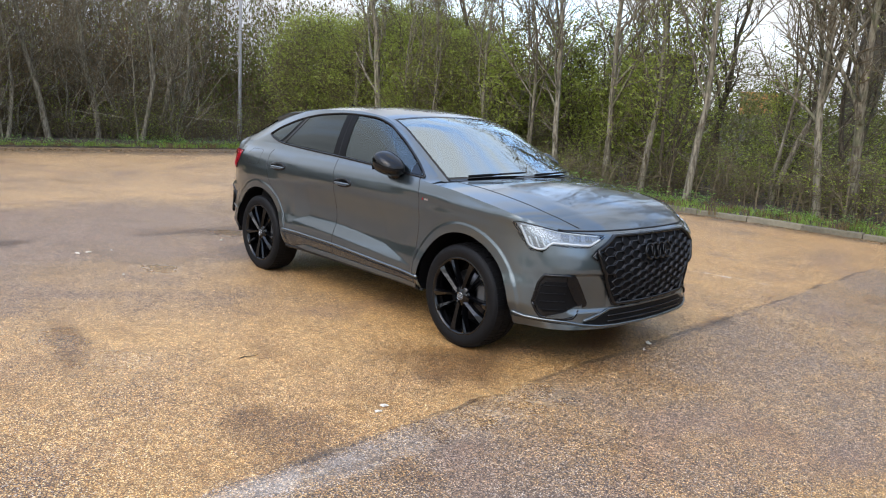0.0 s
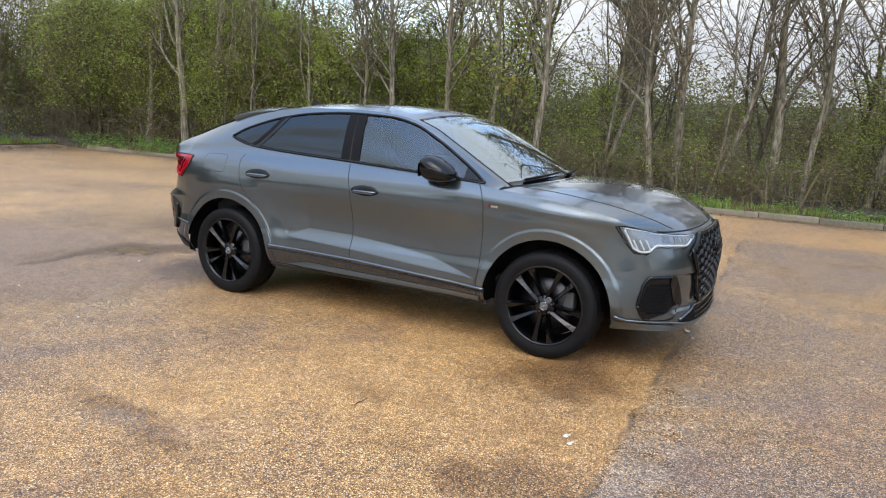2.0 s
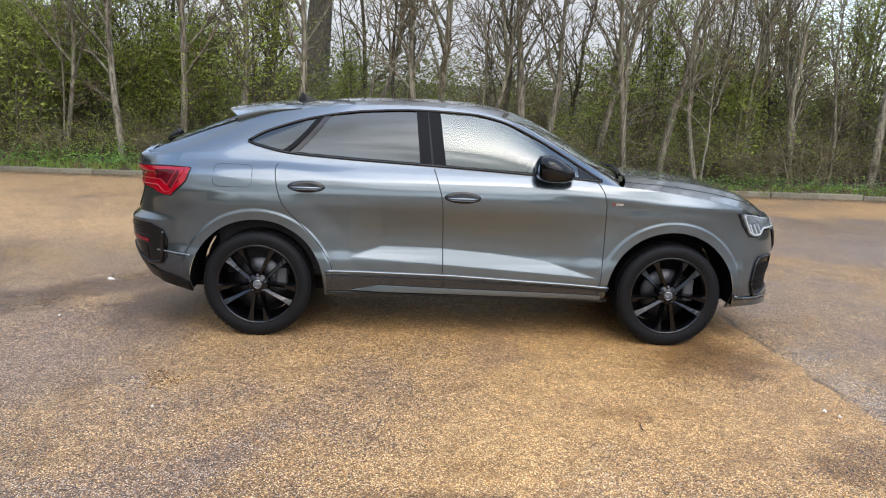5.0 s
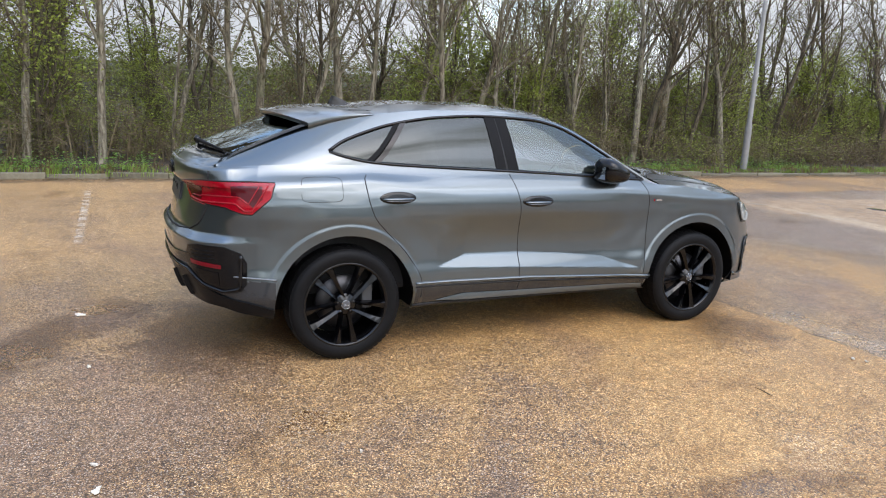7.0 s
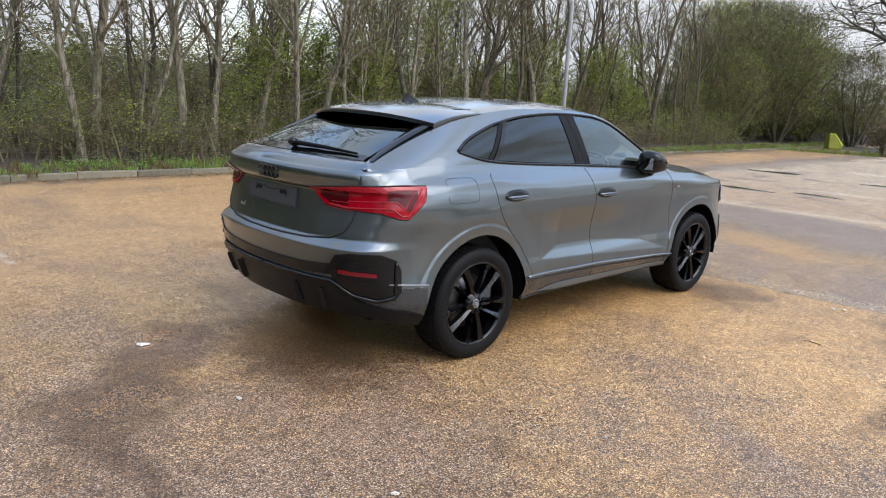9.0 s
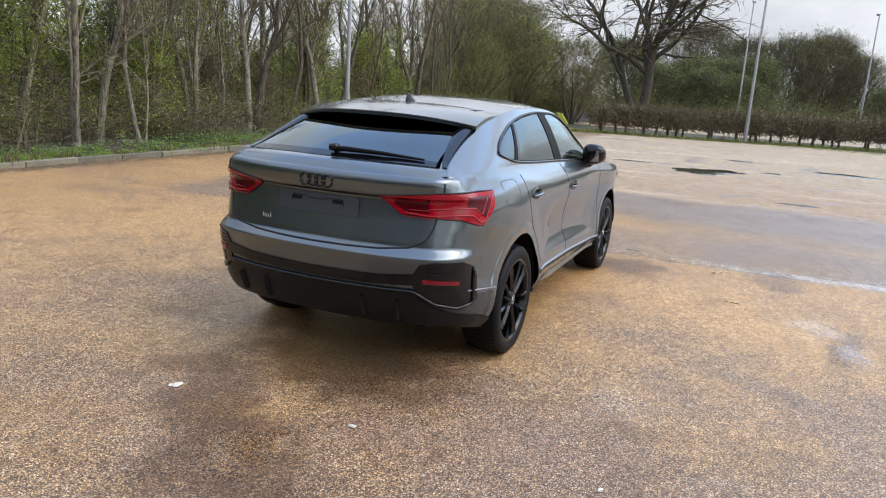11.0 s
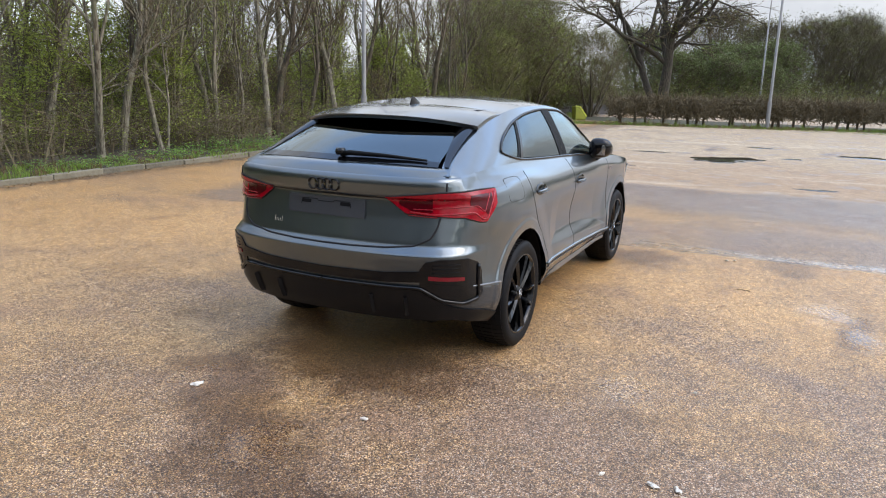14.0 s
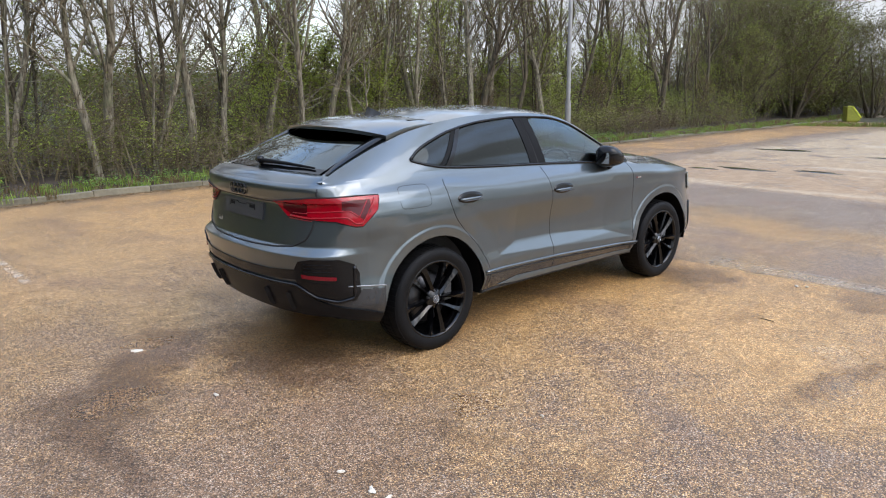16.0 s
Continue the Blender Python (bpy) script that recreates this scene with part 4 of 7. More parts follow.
for u0, u1 in ((-0.95, -0.925), (0.925, 0.95)):
    top_patch("windscreen_seal", 0.98, 0.20, GLOSS_BLACK, "", u0, u1, out=-0.002)
top_patch("windscreen_seal", 0.222, 0.200, GLOSS_BLACK, "", -0.925, 0.925, n=4, out=0.002)
ws = top_patch("windscreen", 0.985, 0.20, SCREEN, "windscreen reflecting the sky", -0.925, 0.925)
ws.visible_shadow = False
roof = top_patch("roof", 0.20, -1.36, PAINT, "", n=50)
top_patch("rear_pillar_side", -1.36, -2.06, PAINT, "", -1, -0.93, n=30)
top_patch("rear_pillar_side", -1.36, -2.06, PAINT, "", 0.93, 1, n=30)
rw = top_patch("rear_window", -1.34, -1.985, GLASS_REAR, "dark tinted rear window", -0.90, 0.90, n=24)
rw.visible_shadow = False
top_patch("rear_window_surround", -1.93, -1.985, GLOSS_BLACK, "", -0.90, 0.90, n=4, out=0.003)
# roof spoiler: a slab that carries the roof line on over the rear window
SU = np.linspace(-1, 1, 33)
sp_start = top(np.full(33, -1.10), SU) + (0, 0, 0.004)
sp_end = np.stack([-1.672 + 0.16 * SU**2, 0.622 * SU, 1.452 - 0.050 * np.abs(SU) ** 2.5], -1)
sp_low = np.stack([-1.662 + 0.16 * SU**2, 0.618 * SU, 1.428 - 0.050 * np.abs(SU) ** 2.5], -1)
sp_back = top(np.full(33, -1.37), SU) + (0, 0, -0.012)
UPPER = np.array([sp_start * (1 - a) + sp_end * a + np.array([0, 0, 0.016]) * math.sin(math.pi * a) for a in np.linspace(0, 1, 12)])
spoiler = grid_part("roof_spoiler", UPPER, PAINT, car, "roof spoiler over the rear window")
for k in (0, -1):
    e_ = UPPER[:, k]
    base_ = top(np.clip(e_[:, 0], -1.6, -1.10), -1.0 if k == 0 else 1.0) - (0, 0, 0.006)
    W_ = np.array([e_ * (1 - a) + base_ * a + np.array([0, (-1 if k == 0 else 1) * 0.006 * math.sin(math.pi * a), 0]) for a in np.linspace(0, 1, 4)])
    grid_part("spoiler_end", W_ if k else W_[::-1], PAINT, spoiler)
grid_part("spoiler_edge", np.array([sp_end, sp_end * 0.5 + sp_low * 0.5 + (-0.003, 0, 0), sp_low]), PAINT, spoiler)
grid_part("spoiler_underside", np.array([sp_low, sp_low * 0.5 + sp_back * 0.5, sp_back]), GLOSS_BLACK, spoiler)
# dark fins down both sides of the rear window
for sg in (-1, 1):
    F = []
    for a in np.linspace(0, 1, 16):
        x = -1.40 - 0.58 * a
        w = 0.15 * (1 - a) + 0.035
        lift = 0.030 * (1 - a) ** 1.5
        F.append([top(x, sg * (0.985 - w * b), 0.006 + lift * math.sin(math.pi * min(1, 0.25 + b * 0.75))) for b in np.linspace(0, 1, 5)])
    grid_part("spoiler_fin", np.array(F) if sg < 0 else np.array(F)[:, ::-1], GLOSS_BLACK, car)
# deck between the rear window and the hatch edge
j0 = int(np.argmin(np.abs(TOP_EDGE[:, 0] - X_TAIL) + (TOP_EDGE[:, 0] > 0) * 9))
tail = TOP_EDGE[j0:]
ty = np.linspace(-1, 1, 37)
tail_x = np.interp(np.abs(ty) * -tail[0, 1], -tail[::-1, 1], tail[::-1, 0])
tail_z = np.interp(np.abs(ty) * -tail[0, 1], -tail[::-1, 1], tail[::-1, 2])
tail_row = np.stack([tail_x, ty * -tail[0, 1], tail_z], -1)
start_row = top(np.full(37, -1.985), np.linspace(-0.93, 0.93, 37))
DECK = np.array([start_row * (1 - a) + tail_row * a + np.array([0, 0, 0.012]) * math.sin(math.pi * a) for a in np.linspace(0, 1, 8)])
grid_part("deck", DECK, PAINT, car)

# --- wheels
def build_wheel(at, flip):
    """A wheel with its outer face towards -y (or +y)."""
    w = new("wheel")
    w.parent = car
    w.matrix_basis = pose(*at, 0, 0, 180 if flip else 0)
    R, r = 0.345, 0.260
    prof = [(r - 0.012, 0.105), (r, 0.112), (0.295, 0.122), (0.322, 0.116), (0.337, 0.102), (0.343, 0.075), (R, 0.03), (R, -0.03), (0.343, -0.075), (0.337, -0.102), (0.322, -0.116), (0.295, -0.122), (r, -0.112), (r - 0.012, -0.105)]
    v, f = lathe(prof, 72)
    ty_ = obj_from("tyre", v, [g[::-1] for g in f], RUBBER, w)
    # tread blocks round the shoulder
    pieces = []
    for i in range(60):
        a = 2 * math.pi * i / 60
        for y0, y1 in ((-0.100, -0.042), (-0.034, 0.034), (0.042, 0.100)):
            q = []
            for da, rr in ((-0.040, R + 0.004), (0.040, R + 0.004), (0.046, R - 0.006), (-0.046, R - 0.006)):
                for yy in (y0, y1):
                    k = 0.007 if abs(yy) > 0.09 else 0.0
                    q.append(((rr - k) * math.cos(a + da), yy, (rr - k) * math.sin(a + da)))
            pieces.append((q, [(0, 1, 3, 2), (2, 3, 5, 4), (6, 7, 1, 0), (0, 2, 4, 6), (1, 7, 5, 3)]))
    v, f = joined(pieces)
    obj_from("tread", v, f, RUBBER, ty_, smooth=False)
    v, f = lathe([(r + 0.004, -0.108), (r - 0.004, -0.116), (r - 0.014, -0.110), (r - 0.022, -0.09), (r - 0.028, -0.02), (r - 0.03, 0.10)], 72)
    rim = obj_from("rim", v, f, RIM_BLACK, w)
    # five paired spokes that spread towards the rim
    for k in range(5):
        a0 = 2 * math.pi * (k - 0.235) / 5
        for sgn in (-1, 1):
            st = []
            for t in np.linspace(0, 1, 7):
                rr = 0.050 + (r - 0.016 - 0.050) * t
                ang = a0 + sgn * (0.020 + 0.034 * t) / rr
                wdt = 0.0118 + 0.004 * t + 0.014 * t**4
                yy = -0.088 - 0.016 * math.sin(t * math.pi * 0.5)
                st.append((rr, ang, wdt, yy))
            vv, ff = [], []
            for rr, ang, wdt, yy in st:
                c, s = math.cos(ang), math.sin(ang)
                for off, dy in ((-1.0, 0.034), (-0.80, 0.002), (0.45 * sgn, -0.012), (0.80, 0.002), (1.0, 0.034)):
                    vv.append((rr * c - s * wdt * off, yy + dy, rr * s + c * wdt * off))
            for i in range(len(st) - 1):
                for j in range(4):
                    ff.append((i * 5 + j, i * 5 + j + 1, (i + 1) * 5 + j + 1, (i + 1) * 5 + j))
            obj_from("spoke", vv, ff, RIM_BLACK, w, smooth=False)
    v, f = lathe([(0.0, -0.100), (0.030, -0.100), (0.034, -0.096), (0.060, -0.092), (0.072, -0.080), (0.074, -0.04)], 40)
    obj_from("hub", v, f, RIM_BLACK, w)
    v, f = lathe([(0.0, -0.1035), (0.024, -0.1035), (0.027, -0.101)], 32)
    cap = obj_from("hub_cap", v, f, DARK_GREY, w)
    v, f = tube([(0.026 * math.cos(a), -0.1035, 0.026 * math.sin(a)) for a in np.linspace(0, 2 * np.pi, 24, endpoint=False)], 0.0013, 5, True)
    obj_from("cap_ring", v, f, CHROME, cap)
    for i in range(4):
        cx = -0.0132 + 0.0088 * i
        v, f = tube([(cx + 0.0062 * math.cos(a), -0.1040, 0.0062 * math.sin(a)) for a in np.linspace(0, 2 * np.pi, 14, endpoint=False)], 0.0008, 4, True)
        obj_from("badge_ring", v, f, CHROME, cap)
    for i in range(5):
        a = 2 * math.pi * i / 5 + 0.3
        v, f = lathe([(0, -0.094), (0.007, -0.094), (0.009, -0.085), (0.009, -0.06)], 8)
        obj_from("wheel_bolt", [(x + 0.05 * math.cos(a), y, z + 0.05 * math.sin(a)) for x, y, z in v], f, DARK_GREY, w)
    v, f = lathe([(0.07, -0.02), (0.165, -0.02), (0.168, -0.01), (0.165, 0.004), (0.07, 0.004)], 48)
    obj_from("brake_disc", v, f, STEEL, w)
    bm = box_mesh(0.145, -0.02, 0.03, 0.07, 0.08, 0.15, 0.012)
    part("brake_caliper", bm, DARK_GREY, w)
    v, f = lathe([(0.0, 0.09), (r - 0.032, 0.09)], 40)
    obj_from("wheel_back", v, f, MATT_BLACK, w)
    return w


for hx in HUBS:
    build_wheel((hx, -0.785, HUB_Z), False)
    build_wheel((hx, 0.785, HUB_Z), True)

# --- wheel housings, floor pan
for hx in HUBS:
    for sg in (-1, 1):
        ang = np.linspace(-0.12, math.pi + 0.12, 30)
        P = np.array([[(hx + (ARCH_R + 0.004) * math.cos(a), sg * y, HUB_Z + (ARCH_R + 0.004) * math.sin(a)) for y in (0.885, 0.80, 0.68, 0.56)] for a in ang])
        grid_part("wheel_housing", P, MATT_BLACK, car)
        ring = [(hx + (ARCH_R - 0.006) * math.cos(a), sg * 0.55, HUB_Z + (ARCH_R - 0.006) * math.sin(a)) for a in ang]
        obj_from("housing_wall", ring + [(hx, sg * 0.55, HUB_Z - 0.1)], [(i, i + 1, len(ring)) for i in range(len(ring) - 1)], MATT_BLACK, car)
part("floor_pan", box_mesh(0, 0, 0.30, 3.75, 1.08, 0.14, 0.03), MATT_BLACK, car)
part("floor_pan", box_mesh(0, 0, 0.32, 1.80, 1.66, 0.09, 0.03), MATT_BLACK, car)

# --- cabin: tub, dashboard, seats, wheel
cab = part("cabin_tub", box_mesh(-0.35, 0, 0.62, 2.55, 1.48, 0.50, 0.05), CABIN, car, "black cabin lining")
part("dashboard", box_mesh(0.80, 0, 0.93, 0.42, 1.46, 0.20, 0.07, 3), CABIN, car)
for sy in (-0.37, 0.37):
    seat = part("front_seat", box_mesh(-0.02, sy, 0.82, 0.50, 0.50, 0.16, 0.06, 3), CABIN, car)
    part("seat_back", box_mesh(0, 0, 0.30, 0.13, 0.48, 0.60, 0.05, 3, pose(-0.30, sy, 0.82, 0, -14, 0)), CABIN, seat)
    part("headrest", box_mesh(-0.44, sy, 1.44 - 0.08, 0.10, 0.26, 0.16, 0.04, 3), CABIN, seat)
bench = part("rear_bench", box_mesh(-0.95, 0, 0.82, 0.46, 1.26, 0.14, 0.05, 3), CABIN, car)
part("seat_back", box_mesh(0, 0, 0.28, 0.13, 1.26, 0.52, 0.05, 3, pose(-1.20, 0, 0.82, 0, -20, 0)), CABIN, bench)
v, f = tube([(0.46 + 0.06 * math.sin(a), -0.37 + 0.18 * math.cos(a), 1.0 + 0.17 * math.sin(a)) for a in np.linspace(0, 2 * np.pi, 32, endpoint=False)], 0.014, 8, True)
obj_from("steering_wheel", v, f, CABIN, car)
part("headlining", box_mesh(-0.55, 0, 1.475, 1.35, 1.0, 0.02, 0.008), CABIN, car)

# --- fittings that lie on the skin
HALF = int(np.argmax(PXY[:, 1]))


def s_front(y):
    return float(np.interp(abs(y), PXY[: HALF + 1, 1], PS[: HALF + 1]))


HALF_R = int(np.argmax(PXY[:, 1] * (PXY[:, 0] < -1.0)))


def s_rear(y):
    return float(np.interp(abs(y), PXY[HALF_R:, 1][::-1], PS[HALF_R:][::-1]))


def s_x(x):
    return float(s_of_x(x))


def smooth_obj(ob, angle=38):
    ob.data.shade_smooth()
    ob.data.set_sharp_from_angle(angle=radians(angle))
    return ob


def decal_grid(cols, n, rows, out, sink):
    """cols: rows of (s, low, high), in order of s. Returns a grid with its rim turned down into the skin."""
    c = np.array(sorted(cols), float)
    ss = np.unique(np.r_[np.linspace(c[0, 0], c[-1, 0], n), c[:, 0]])
    lo, hi = np.interp(ss, c[:, 0], c[:, 1]), np.interp(ss, c[:, 0], c[:, 2])
    vv = np.r_[0, np.linspace(0, 1, rows), 1]
    ss2, lo2, hi2 = np.r_[ss[0], ss, ss[-1]], np.r_[lo[0], lo, lo[-1]], np.r_[hi[0], hi, hi[-1]]
    P = np.zeros((len(ss2), len(vv), 3))
    for k, v in enumerate(vv):
        o = np.full(len(ss2), out)
        o[0] = o[-1] = sink
        if k in (0, len(vv) - 1):
            o[:] = sink
        P[:, k] = skin(ss2, lo2 + (hi2 - lo2) * v, o)
    return P


def grid_obj(name, P, mat, parent, label="", flip=False):
    n, m = P.shape[:2]
    f = [(i * m + j, (i + 1) * m + j, (i + 1) * m + j + 1, i * m + j + 1) for i in range(n - 1) for j in range(m - 1)]
    if flip:
        f = [g[::-1] for g in f]
    return smooth_obj(obj_from(name, P.reshape(-1, 3), f, mat, parent, label))


def decal(name, cols, mat, out=0.005, label="", sides=(1, -1), parents=None, n=24, rows=8, sink=-0.004):
    """A fitting shaped by columns (s, low, high), on the right flank, the left, or both."""
    P = decal_grid(cols, n, rows, out, sink)
    made = []
    for k, sg in enumerate(sides):
        made.append(grid_obj(name, P if sg > 0 else P * MIRROR, mat, parents[k] if parents else car, label, sg < 0))
    return made


def across(name, cols, mat, out=0.005, label="", n=24, rows=8, front=True, sink=-0.004, parent=None):
    """A fitting across the middle of the nose or tail; cols by s for one half."""
    P = decal_grid(cols, n, rows, out, sink)
    if front:
        P = P[1:]
        P = np.concatenate([(P * MIRROR)[::-1], P[1:]], 0)
    else:
        P = P[:-1]
        P = np.concatenate([P, (P * MIRROR)[::-1][1:]], 0)
    return grid_obj(name, P, mat, parent or car, label)


def line_on(name, pts, r, mat, out=0.0, mirror=True, label="", parents=None, closed=False):
    """A thin moulding or gap along (s, z) points, on both flanks."""
    p = np.array(pts, float)
    d = np.r_[0, np.cumsum(np.hypot(np.diff(p[:, 0]), np.diff(p[:, 1])))]
    t = np.linspace(0, d[-1], max(8, int(d[-1] / 0.02)))
    P = skin(np.interp(t, d, p[:, 0]), np.interp(t, d, p[:, 1]), out)
    made = []
    for k, sg in enumerate((1, -1) if mirror else (1,)):
        v, f = tube(P if sg > 0 else P * MIRROR, r, 6, closed)
        made.append(obj_from(name, v, f, mat, parents[k] if parents else car, label))
    return made


# --- headlamps
head_cols = [(s_x(1.745), 0.898, 0.902), (s_x(1.80), 0.815, 0.908), (s_x(1.865), 0.742, 0.898), (s_x(1.94), 0.736, 0.882), (s_x(1.985), 0.783, 0.872), (s_x(2.05), 0.776, 0.863), (s_front(0.60), 0.775, 0.857), (s_front(0.485), 0.836, 0.848)]
housings = decal("headlamp", head_cols, GLOSS_BLACK, 0.004, "slim headlamp with white light bars behind a clear cover", n=30)


def shrink(cols, k):
    c = np.array(sorted(cols))
    m = c[:, 0].mean()
    out = []
    for s, lo, hi in c:
        h = (hi - lo) * k
        mid = (lo + hi) / 2
        out.append((m + (s - m) * (0.5 + 0.5 * k), mid - h / 2, mid + h / 2))
    return out


decal("lamp_reflector", shrink(head_cols, 0.78), LAMP_SILVER, 0.0065, parents=housings, n=30)
# light guide along the lower edge, and three slanted bars
line_on("light_guide", [(s_x(1.80), 0.885), (s_x(1.86), 0.775), (s_x(1.90), 0.757), (s_x(1.945), 0.757), (s_x(1.985), 0.799), (s_front(0.60), 0.792), (s_front(0.53), 0.825)], 0.0075, LAMP_WHITE, 0.010, parents=housings)
line_on("light_guide", [(s_x(1.80), 0.893), (s_x(1.9), 0.880), (s_x(2.0), 0.860), (s_front(0.53), 0.842)], 0.004, LAMP_WHITE, 0.009, parents=housings)
for k in range(3):
    a = 1.885 + 0.035 * k
    line_on("light_bar", [(s_x(a), 0.765), (s_x(a - 0.03), 0.825)], 0.007, LAMP_WHITE, 0.009, parents=housings)
for k in range(3):
    y = 0.735 - 0.065 * k
    decal("lamp_lens", [(s_front(y + 0.020), 0.816, 0.850), (s_front(y - 0.020), 0.814, 0.846)], LAMP_LENS, 0.010, parents=housings, n=6, rows=4)
for ob in decal("lamp_cover", shrink(head_cols, 0.95), CLEAR, 0.016, "clear cover", parents=housings, n=30):
    ob.visible_shadow = False

# --- grille: frame, dark backing, honeycomb
GR_HI = [(0, 0.852), (0.40, 0.850), (0.55, 0.765), (0.56, 0.758)]
GR_LO = [(0, 0.412), (0.40, 0.415), (0.52, 0.650), (0.56, 0.757)]


def gr_cols(k=0.0):
    ys = [0, 0.1, 0.2, 0.3, 0.40, 0.46, 0.52, 0.56]
    g = lambda t, y: float(np.interp(y, [p[0] for p in t], [p[1] for p in t]))
    return [(s_front(y), g(GR_LO, min(0.56, y + k * 0.6)) + k * 0.8, max(g(GR_HI, min(0.56, y + k * 0.6)) - k * 0.8, g(GR_LO, y) + k * 0.8 + 0.002)) for y in ys if y <= 0.56 - k or y == 0]


grille = across("grille", gr_cols(), MATT_BLACK, 0.005, "octagonal gloss black honeycomb grille", n=30, rows=14)
rim_pts = [(0.0, 0.845), (0.40, 0.843), (0.548, 0.758), (0.508, 0.648), (0.392, 0.424), (0.0, 0.420)]
line_on("grille_frame", [(s_front(y), z) for y, z in rim_pts], 0.013, GLOSS_BLACK, 0.012, parents=(grille, grille))


def in_grille(y, z):
    y = abs(y)
    if y > 0.545:
        return False
    hi = float(np.interp(y, [0, 0.40, 0.55], [0.838, 0.836, 0.758]))
    lo = float(np.interp(y, [0, 0.395, 0.51, 0.55], [0.428, 0.43, 0.648, 0.755]))
    return lo < z < hi


def front_at(y, z, out):
    s = np.array([s_front(v) for v in np.atleast_1d(y)])
    P = skin(s, np.atleast_1d(np.asarray(z, float)), out)
    P[:, 1] *= np.where(np.atleast_1d(y) > 0, -1, 1)
    return P


hx_w = 0.096
for row in range(-1, 9):
    for colm in range(-7, 8):
        cy = colm * hx_w * 0.80
        cz = 0.430 + row * 0.0545 + (0.02725 if colm % 2 else 0)
        if not in_grille(cy, cz):
            continue
        ring = [(-0.49, 0), (-0.25, 0.44), (0.25, 0.44), (0.49, 0), (0.25, -0.44), (-0.25, -0.44)]
        ys, zs = [cy + a * hx_w for a, b in ring], [cz + b * 0.0615 for a, b in ring]
        outer = front_at(ys, zs, 0.013)
        lip = front_at([cy + (a - cy) * 0.90 for a in ys], [cz + (b - cz) * 0.86 for b in zs], 0.016)
        deep = front_at([cy + (a - cy) * 0.80 for a in ys], [cz + (b - cz) * 0.74 for b in zs], 0.0055)
        v = list(outer) + list(lip) + list(deep)
        f = [(k * 6 + i, k * 6 + (i + 1) % 6, (k + 1) * 6 + (i + 1) % 6, (k + 1) * 6 + i) for k in range(2) for i in range(6)]
        obj_from("honeycomb_cell", v, f, HONEY, grille, smooth=False)
for i in range(4):
    cy = -0.099 + 0.066 * i
    a = np.linspace(0, 2 * np.pi, 24, endpoint=False)
    v, f = tube(front_at(cy + 0.047 * np.cos(a), 0.738 + 0.047 * np.sin(a), 0.026), 0.0065, 6, True)
    obj_from("badge_ring", v, f, GLOSS_BLACK, grille)

# --- side inlets of the front bumper
fog_cols = [(s_x(1.905), 0.425, 0.44), (s_x(1.930), 0.370, 0.555), (s_x(1.958), 0.337, 0.606), (s_front(0.70), 0.336, 0.612), (s_front(0.66), 0.350, 0.565), (s_front(0.592), 0.440, 0.452)]
fogs = decal("side_inlet", fog_cols, GLOSS_BLACK, 0.006, "black side air inlet with slats", n=20)
decal("inlet_mesh", shrink(fog_cols, 0.70), MATT_BLACK, 0.008, parents=fogs, n=16)
for k, z in enumerate((0.395, 0.445, 0.495, 0.545)):
    line_on("inlet_slat", [(s_x(1.945), z - 0.004), (s_front(0.715), z)], 0.0035, MATT_BLACK, 0.012, parents=fogs)
decal("inlet_fin", [(s_front(0.712), 0.560, 0.606), (s_front(0.668), 0.462, 0.604), (s_front(0.625), 0.405, 0.520), (s_front(0.585), 0.418, 0.440)], GLOSS_BLACK, 0.014, "gloss black slanting fin", parents=fogs, n=14, rows=5)
decal("inlet_blade", [(s_x(1.985), 0.340, 0.346), (s_front(0.715), 0.343, 0.380), (s_front(0.665), 0.360, 0.412), (s_front(0.615), 0.405, 0.425)], PAINT, 0.016, "painted blade under the inlet", parents=fogs, n=14, rows=4)
fog_rim = [(s_x(1.908), 0.432), (s_x(1.933), 0.556), (s_x(1.960), 0.603), (s_front(0.70), 0.608), (s_front(0.60), 0.447), (s_front(0.665), 0.347), (s_front(0.70), 0.340), (s_x(1.958), 0.340), (s_x(1.932), 0.375), (s_x(1.908), 0.432)]
line_on("inlet_rim", fog_rim, 0.010, GLOSS_BLACK, 0.006, parents=fogs)

# --- lower intake, lip
intake = across("lower_intake", [(0.0, 0.290, 0.388), (s_front(0.40), 0.292, 0.386), (s_front(0.53), 0.302, 0.330), (s_front(0.60), 0.312, 0.318)], MATT_BLACK, 0.004, "black lower air intake")
for z in (0.316, 0.350):
    line_on("intake_slat", [(0.0, z), (s_front(0.43), z)], 0.006, GLOSS_BLACK, 0.008, parents=(intake, intake))
line_on("bumper_edge", [(s_front(0.0), 0.396), (s_front(0.41), 0.394), (s_front(0.60), 0.325)], 0.009, PAINT, 0.004)
lip = across("front_lip", [(0.0, 0.274, 0.284), (s_front(0.5), 0.275, 0.290), (s_front(0.7), 0.272, 0.304), (s_x(1.80), 0.262, 0.318), (s_x(1.772), 0.258, 0.340)], PAINT, 0.006, "painted front lip", n=40, sink=-0.01)
line_on("lip_blade", [(s_x(1.785), 0.350), (s_x(1.86), 0.330), (s_front(0.70), 0.322), (s_front(0.62), 0.305), (s_front(0.50), 0.292), (s_front(0.35), 0.287), (0.0, 0.285)], 0.009, PAINT, 0.007)
line_on("lip_shadow_gap", [(0.0, 0.280), (s_front(0.5), 0.287), (s_front(0.70), 0.304), (s_x(1.80), 0.322)], 0.004, SEAM, 0.0)

# --- bonnet and wing gaps
both_ribbon("panel_gap", HOOD[2:, 4] + (0, 0, -0.001), 0.0035, SEAM)
